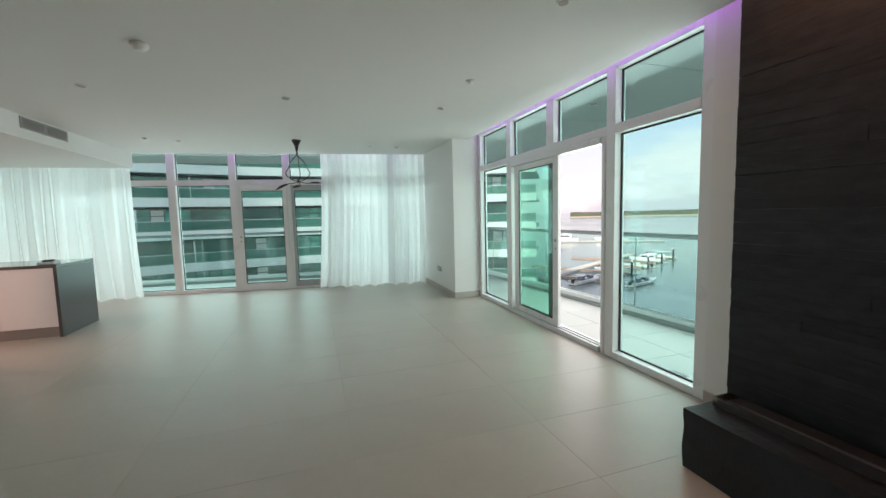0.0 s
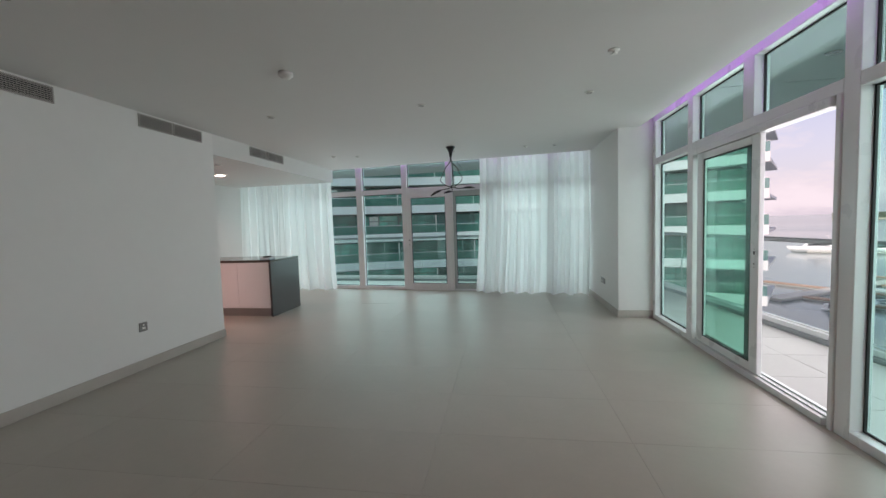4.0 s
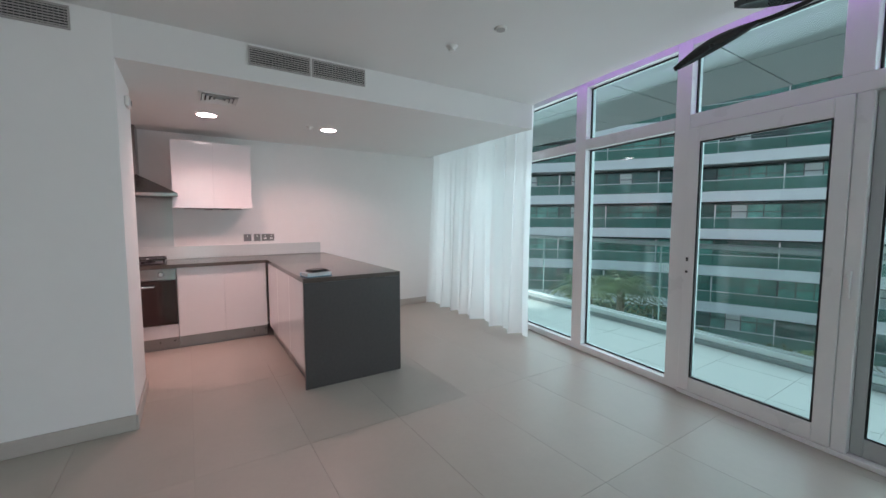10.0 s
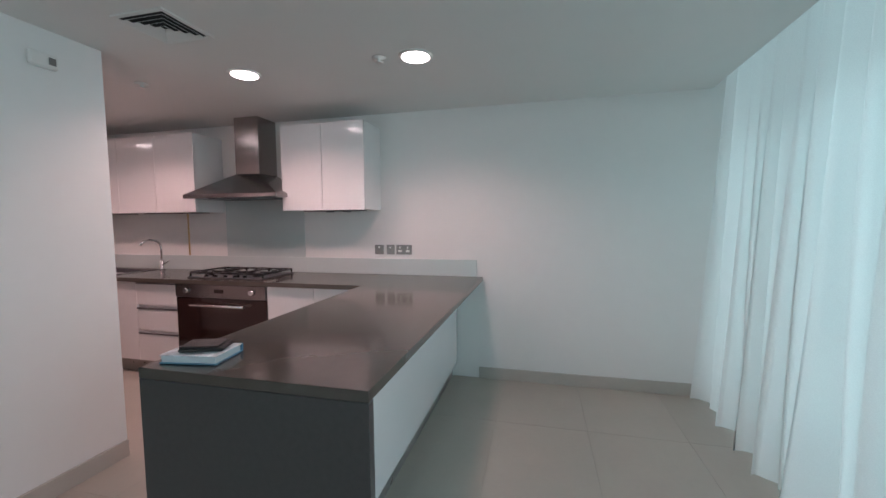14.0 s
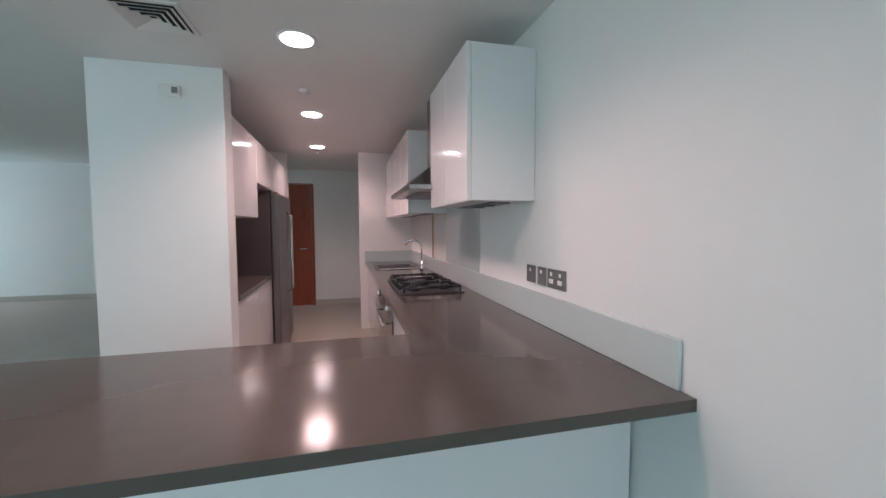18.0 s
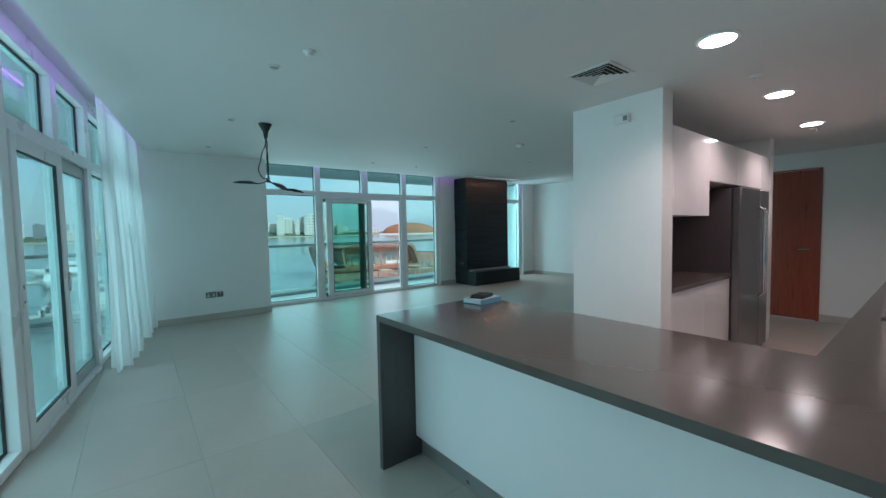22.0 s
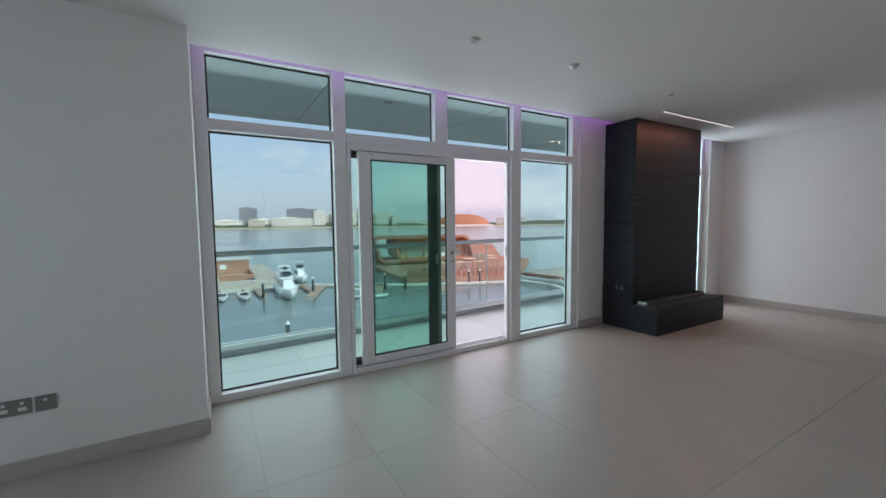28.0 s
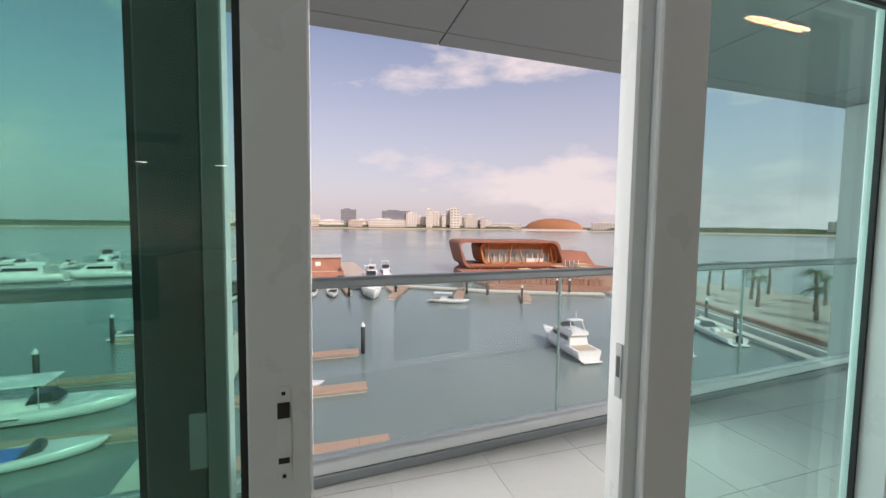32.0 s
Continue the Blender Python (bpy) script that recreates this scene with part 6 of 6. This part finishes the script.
# low red building on the service pier
RB_OB = thing("pier_building", (116.5, -8.6, -11.5), "low rust-red pier building with a pale flat roof", "building", turn=radians(90))
bpart("wall", TERRA, RB_OB, 0, -7, 0, 14.5, 0, 3.6)
bpart("roof", CONC, RB_OB, -0.3, -7.3, 3.6, 14.8, 0.4, 3.9)
bpart("roof_plant", HULLW, RB_OB, 8.2, -4, 3.9, 10.8, -1.5, 4.9)
bpart("sign_board", HULLW, RB_OB, 5.2, 0.005, 1.4, 6.6, 0.06, 2.5)
bpart("door", DECKW, RB_OB, 8.3, 0.005, 0.0, 9.4, 0.06, 2.2)
yard = thing("yard_wall", (116.5, -8.6, -11.5), "low terracotta yard wall on the service pier", "wall", turn=radians(90))
for d in ((0.0, 0.6, 0, 0.3, 13.0, 1.3), (0.31, 12.7, 0, 13.9, 13.0, 1.3), (13.91, 0.6, 0, 14.2, 13.0, 1.3)):
    bpart("wall_run", TERRA, yard, *d)


# terrace of the restaurant: sun shades on frames, planters, tables
SHADE = material("shade_cloth", (0.62, 0.50, 0.28), 0.8, var=0.15, scale=0.8)
for k, (x, y) in enumerate(((90, -50), (88, -55), (86.5, -60), (94, -62), (92, -68), (98, -72))):
    t = thing("sun_shade", (x, y, -11.6), "ochre fabric sun shade on four timber posts", "sun shade", "terrace sun shades", turn=radians(-8))
    for sx in (-1.5, 1.5):
        for sy in (-1.5, 1.5):
            bpart("post", DECKW, t, sx - 0.08, sy - 0.08, 0.0, sx + 0.08, sy + 0.08, 2.5)
    bpart("beam", DECKW, t, -1.7, -1.6, 2.5, -1.55, 1.6, 2.64)
    bpart("beam", DECKW, t, 1.55, -1.6, 2.5, 1.7, 1.6, 2.64)
    bpart("cloth", SHADE, t, -1.5, -1.5, 2.55, 1.5, 1.5, 2.58)
for k in range(16):
    f = k / 15
    x, y = 87.5 - 8.0 * f, -40.5 - 21.5 * f
    t = thing("planter", (x, y, -11.6), "long timber planter with low green planting", "planter", "terrace planters", turn=radians(-70))
    bpart("box", DECKW, t, -0.6, -0.3, 0.0, 0.6, 0.3, 0.55)
    rp = random.Random(k)
    bm = bmesh.new()
    for q in range(60):
        c = Vector((rp.uniform(-0.6, 0.6), rp.uniform(-0.3, 0.3), 0.56 + rp.random() ** 2 * 0.9))
        u, v = Vector((rp.gauss(0, 1), rp.gauss(0, 1), rp.gauss(0, 1))) * 0.13, Vector((rp.gauss(0, 1), rp.gauss(0, 1), rp.gauss(0, 1))) * 0.10
        bm.faces.new([bm.verts.new(c + w) for w in (u, v, -u, -v)])
    part("foliage", bm, LEAF, t)
for k, (x, y) in enumerate(((97, -50), (96, -56), (95, -61), (101, -66), (90, -64))):
    t = thing("terrace_table", (x, y, -11.6), "white terrace table with two bench seats", "table", "terrace tables", turn=0.4 * k)
    bpart("top", HULLW, t, -0.9, -0.4, 0.70, 0.9, 0.4, 0.76)
    for sx in (-0.7, 0.7):
        bpart("leg", DECKW, t, sx - 0.05, -0.3, 0.0, sx + 0.05, 0.3, 0.70)
    for sy in (-0.75, 0.75):
        bpart("bench", DECKW, t, -0.9, sy - 0.16, 0.40, 0.9, sy + 0.16, 0.46)


# cars on the drive in front of the building opposite
def car(x, y, turn, paint, label):
    t = thing("car", (x, y, -11.6), label, "car", "parked cars", turn=radians(turn))
    bm = bmesh.new()
    prof = ((-2.2, 0.35), (-2.25, 0.75), (-2.1, 0.95), (-1.2, 1.02), (-0.6, 1.42), (0.7, 1.45), (1.5, 1.0), (2.1, 0.85), (2.25, 0.6), (2.2, 0.35))
    sides = [[bm.verts.new((px, sy * (0.88 if pz < 1.1 else 0.70), pz)) for px, pz in prof] for sy in (-1, 1)]
    bm.faces.new(sides[0]), bm.faces.new(sides[1][::-1])
    for i in range(len(prof)):
        j = (i + 1) % len(prof)
        bm.faces.new((sides[0][i], sides[0][j], sides[1][j], sides[1][i]))
    bmesh.ops.recalc_face_normals(bm, faces=bm.faces)
    part("body", bm, paint, t)
    for sy in (-1, 1):
        bm = bmesh.new()
        v = [bm.verts.new((px, sy * py, pz)) for px, py, pz in ((-1.05, 0.875, 1.05), (-0.58, 0.735, 1.36), (0.66, 0.735, 1.38), (1.25, 0.875, 1.05))]
        bm.faces.new(v if sy < 0 else v[::-1])
        bmesh.ops.solidify(bm, geom=bm.faces[:], thickness=0.02)
        part("side_window", bm, TINTED, t)
        for wx in (-1.35, 1.4):
            bm = bmesh.new()
            tube(bm, ((wx, sy * 0.72, 0.34), (wx, sy * 0.90, 0.34)), 0.34, 16)
            wl = part("wheel", bm, PILE, t)
            bm = bmesh.new()
            tube(bm, ((wx, sy * 0.901, 0.34), (wx, sy * 0.915, 0.34)), 0.2, 12)
            part("rim", bm, STEEL, wl)
    return t


REDP = material("red_car_paint", (0.30, 0.02, 0.02), 0.25, var=0.03, scale=2, coat=0.5)
GREYC = material("grey_car_paint", (0.12, 0.13, 0.14), 0.25, var=0.03, scale=2, coat=0.5)
for a, pt, lb in ((-28, HULLW, "white saloon car parked below the building"), (-21, REDP, "dark red saloon car parked below the building"), (-14, HULLW, "white saloon car parked below the building"), (-3, GREYC, "grey saloon car parked below the building"), (6, REDP, "dark red saloon car parked below the building"), (-36, GREYC, "grey saloon car parked below the building")):
    car(5.7 + 41.5 * math.sin(radians(a)), -2.2 + 41.5 * math.cos(radians(a)), -a, pt, lb)


# ---------------------------------------------------------------- palms
def palm(x, y, z, h, spread, seed, label="date palm with a full feathery crown"):
    rnd = random.Random(seed)
    t = thing("palm_tree", (x, y, z), label, "palm", "palm trees")
    bm = bmesh.new()
    pts = [(0.25 * math.sin(k * 0.7 + seed) * k / 8, 0.18 * math.cos(k * 0.9 + seed) * k / 8, h * k / 8) for k in range(9)]
    tube(bm, pts, [0.30 - 0.012 * k + (0.03 if k == 8 else 0) for k in range(9)], 9)
    part("trunk", bm, TRUNK, t)
    bm = bmesh.new()
    top = Vector(pts[-1])
    for k in range(34):
        a = k * 2.4 + rnd.uniform(-0.2, 0.2)
        lift = rnd.uniform(-0.15, 1.0)
        d = Vector((math.cos(a), math.sin(a), 0))
        s = Vector((-d.y, d.x, 0))
        L = spread * rnd.uniform(0.8, 1.1)
        prev = None
        for i in range(13):
            u = i / 12
            p = top + d * (L * u * (1 - 0.25 * lift * u)) + Vector((0, 0, L * (lift * u - (0.55 + 0.5 * lift) * u * u)))
            if prev is not None:
                w = 0.34 * spread * math.sin(math.pi * (0.08 + 0.86 * u)) * 0.6
                for sg in (-1, 1):
                    q = (prev + p) / 2 + s * (sg * w) + d * (0.12 * spread) + Vector((0, 0, -0.06 * spread - rnd.uniform(0, 0.05)))
                    bm.faces.new([bm.verts.new(c) for c in (prev, prev * 0.45 + p * 0.55, q)])
            prev = p
    part("crown", bm, LEAF, t)
    return t


rnd = random.Random(9)
for k, (x, y) in enumerate(((62, -73), (57, -77), (52, -71), (47, -76), (43, -69), (66, -82), (72, -76), (38, -70), (60, -86), (33, -65), (50, -84), (29, -62))):
    palm(x, y, QUAY, rnd.uniform(4.5, 6.5), 2.3, k)
palm(-7.2, 18.7, -11.6, 9.3, 3.0, 31, "tall date palm in the garden below")
palm(-12.6, 22.0, -11.6, 8.3, 3.0, 32, "tall date palm in the garden below")
palm(-17.5, 30.0, -11.6, 7.0, 2.8, 33, "tall date palm in the garden below")
palm(-1.0, 29.0, -11.6, 5.0, 2.4, 34, "tall date palm in the garden below")
flag = thing("flagpole", (62, -70, QUAY), "white flagpole with a small hanging flag", "flagpole")
bm = bmesh.new()
tube(bm, ((0, 0, 0), (0, 0, 7.5)), 0.06, 8)
part("pole", bm, HULLW, flag)
for k, c in enumerate(((0.45, 0.03, 0.03), (0.7, 0.7, 0.68), (0.02, 0.02, 0.02))):
    bpart("flag_stripe", material("flag_cloth", c, 0.8), flag, 0.06, -0.01, 7.2 - 0.35 * k, 1.2, 0.01, 7.53 - 0.35 * k)


def shrub(x, y, z, r, seed):
    """Planting: many small leaf clumps with gaps."""
    rnd = random.Random(seed)
    t = thing("shrub", (x, y, z), "dense green planting in the garden below", "shrub", "garden planting")
    bm = bmesh.new()
    for k in range(5):
        a = k * 1.26
        tube(bm, ((0, 0, 0), (0.3 * r * math.cos(a), 0.3 * r * math.sin(a), r * 0.7)), [0.08, 0.03], 5)
    part("stems", bm, TRUNK, t)
    bm = bmesh.new()
    for k in range(420):
        d = Vector((rnd.gauss(0, 1), rnd.gauss(0, 1), rnd.gauss(0, 0.8))).normalized() * r * rnd.uniform(0.55, 1.05)
        c = Vector((d.x, d.y, r * 0.9 + d.z * 0.8))
        u, v = Vector((rnd.gauss(0, 1), rnd.gauss(0, 1), rnd.gauss(0, 1))).normalized() * 0.22, Vector((rnd.gauss(0, 1), rnd.gauss(0, 1), rnd.gauss(0, 1))).normalized() * 0.16
        bm.faces.new([bm.verts.new(c + q) for q in (u, v, -u, -v)])
    part("leaves", bm, LEAF, t)


for k, (x, y, r) in enumerate(((-6, 18, 2.2), (-11, 26, 2.6), (-3, 21, 1.9), (2, 24, 2.4), (6, 22, 2.0), (-17, 24, 2.8), (10, 26, 2.2), (-22, 28, 3.0), (15, 24, 2.0), (-9, 31, 2.6), (-14, 35, 3.0), (-4, 33, 2.4), (-19, 38, 3.2), (-24, 36, 3.0), (2, 34, 2.2), (8, 33, 2.4), (-10, 21, 2.0), (-16, 18, 2.4), (-29, 33, 3.0))):
    shrub(x, y, -11.6, r, k)

# ---------------------------------------------------------------- crescent apartment building opposite
BC, BR, FH = Vector((5.7, -2.2, 0)), 45.0, 3.45
apt = thing("apartment_building", (BC.x, BC.y, -11.6), "crescent apartment building with white balcony bands and green glass", "building")
DA, A0, NB, EX = 6.0, -67.3, 17, 2.3


def arc_band(bm, r0, r1, z0, z1, a0, a1, n):
    """One curved bar about the centre, between two bearings."""
    rings = []
    for k in range(n + 1):
        b = radians(a0 + (a1 - a0) * k / n)
        rings.append([bm.verts.new((r * math.sin(b), r * math.cos(b), z)) for r, z in ((r0, z0), (r1, z0), (r1, z1), (r0, z1))])
    for a, b in zip(rings, rings[1:]):
        for i in range(4):
            bm.faces.new((a[i], a[(i + 1) % 4], b[(i + 1) % 4], b[i]))
    bm.faces.new(rings[0]), bm.faces.new(rings[-1][::-1])
    bmesh.ops.recalc_face_normals(bm, faces=bm.faces)


def shared(name, mat, *boxes):
    bm = bmesh.new()
    for d in boxes:
        box(bm, *d)
    return mesh(name, bm, mat)


hw = BR * math.tan(radians(DA / 2))
gw = (BR + 2.0) * math.tan(radians(DA / 2))
WIN = [shared("window", m, (-gw + 0.06, BR + 2.0, 0.02, gw - 0.06, BR + 2.1, FH - 0.72)) for m in (BGLASS, BGLASSD)]
MUL = shared("window_frame", DARKF, *[(-gw + 0.06 + (2 * gw - 0.12) * q / 4 - 0.04, BR + 1.93, 0.02, -gw + 0.06 + (2 * gw - 0.12) * q / 4 + 0.04, BR + 1.99, FH - 0.72)  for q in range(4)], (-gw + 0.06, BR + 1.94, 2.05, gw - 0.06, BR + 1.985, 2.12))
BAL = shared("balustrade_pane", BALG, (-hw + 0.03, BR + 0.10, 0.0, hw - 0.03, BR + 0.13, 0.98))
TOP = shared("handrail", WHITEC, (-hw, BR + 0.08, 0.985, hw, BR + 0.16, 1.04))
DIV = shared("divider", WHITEC, (-0.06, BR + 0.3, 0.0, 0.06, BR + 1.9, FH - 0.72))
CUR = shared("blind", CARC, (-gw * 0.47, BR + 1.955, 0.4, gw * 0.02, BR + 1.985, FH - 0.75))
rnd = random.Random(13)
for k in range(-3, 7):
    z = 11.6 + k * FH
    bm = bmesh.new()
    arc_band(bm, BR, BR + 0.35, z - 0.52, z + 0.42, A0 - DA / 2, A0 + DA * (NB - 0.5) + EX, 36)
    part("balcony_band", bm, WHITEC, apt, "white balcony band")
    bm = bmesh.new()
    arc_band(bm, BR + 0.351, BR + 12, z - 0.38, z - 0.10, A0 - DA / 2, A0 + DA * (NB - 0.5) + EX, 36)
    part("floor_slab", bm, WHITEC, apt)
    for i in range(NB):
        rot = -radians(A0 + DA * i)
        w = part("window", WIN[0] if rnd.random() < 0.72 else WIN[1], None, apt)
        w.location, w.rotation_euler = (0, 0, z - 0.08), (0, 0, rot)
        f = part("window_frame", MUL, None, w)
        if rnd.random() < 0.34:
            part("blind", CUR, None, w)
        b = part("balustrade_pane", BAL, None, apt)
        b.location, b.rotation_euler = (0, 0, z + 0.425), (0, 0, rot)
        part("handrail", TOP, None, b)
        if i == NB - 1:
            b = part("balustrade_pane", BAL, None, apt)
            b.location, b.rotation_euler = (0, 0, z + 0.425), (0, 0, rot - radians(EX))
            part("handrail", TOP, None, b)
        if (i + k) % 2 == 0:
            d = part("divider", DIV, None, apt)
            d.location, d.rotation_euler = (0, 0, z - 0.095), (0, 0, rot + radians(DA / 2))
bm = bmesh.new()
arc_band(bm, BR + 4, BR + 14, 0.0, 11.6 + 7.4 * FH, A0 - DA / 2, A0 + DA * (NB - 0.5) - 0.6, 34)
part("core_wall", bm, BGLASSD, apt)
bm = bmesh.new()
arc_band(bm, BR - 0.2, BR + 14, 11.6 + 7 * FH, 11.6 + 7 * FH + 0.8, A0 - DA / 2, A0 + DA * (NB - 0.5), 34)
part("roof", bm, WHITEC, apt)
rnd = random.Random(17)
for k in range(26):
    i, st = rnd.randrange(2, NB), rnd.randrange(-2, 4)
    a = radians(A0 + DA * i + rnd.uniform(-2, 2))
    r = BR + 1.1
    ft = thing("balcony_table", (BC.x + r * math.sin(a), BC.y + r * math.cos(a), st * FH - 0.095), "small outdoor table on a balcony opposite", "table", "tables on the balconies opposite", turn=-a)
    bpart("top", PLASTIC if k % 2 else TEAK, ft, -0.5, -0.3, 0.68, 0.5, 0.3, 0.74)
    for sx in (-0.42, 0.42):
        bpart("leg", GREYF, ft, sx - 0.03, -0.25, 0.0, sx + 0.03, 0.25, 0.68)

# furniture on the balconies opposite
def balcony_set(i, k, off, mat, label):
    b = radians(A0 + DA * i + off)
    r = BR + 1.1
    t = thing("balcony_table", (BC.x + r * math.sin(b), BC.y + r * math.cos(b), k * FH - 0.095), label, "table", "balcony tables opposite", turn=-b)
    bpart("top", mat, t, -0.5, -0.35, 0.70, 0.5, 0.35, 0.74)
    for sx in (-0.42, 0.42):
        for sy in (-0.28, 0.28):
            bpart("leg", mat, t, sx - 0.03, sy - 0.03, 0.0, sx + 0.03, sy + 0.03, 0.70)
    for sx in (-1.0, 1.0):
        c = thing("balcony_chair", t.location + Vector((sx * math.cos(b), -sx * math.sin(b), 0)), "small chair on a balcony of the building opposite", "chair", "balcony chairs opposite", turn=-b)
        bpart("seat", mat, c, -0.24, -0.24, 0.40, 0.24, 0.24, 0.45)
        bpart("backrest", mat, c, math.copysign(0.22, sx) - 0.02, -0.24, 0.45, math.copysign(0.22, sx) + 0.02, 0.24, 0.90)
        for lx in (-0.2, 0.2):
            for ly in (-0.2, 0.2):
                bpart("leg", mat, c, lx - 0.02, ly - 0.02, 0.0, lx + 0.02, ly + 0.02, 0.40)


rnd = random.Random(31)
for i in range(3, 15):
    for k in (-2, -1, 0, 1):
        if rnd.random() < 0.3:
            m = rnd.choice((HULLW, PILE, DECKW))
            balcony_set(i, k, rnd.uniform(-1.6, 1.6), m, {HULLW: "white", PILE: "black", DECKW: "wooden"}[m] + " table on a balcony of the building opposite")
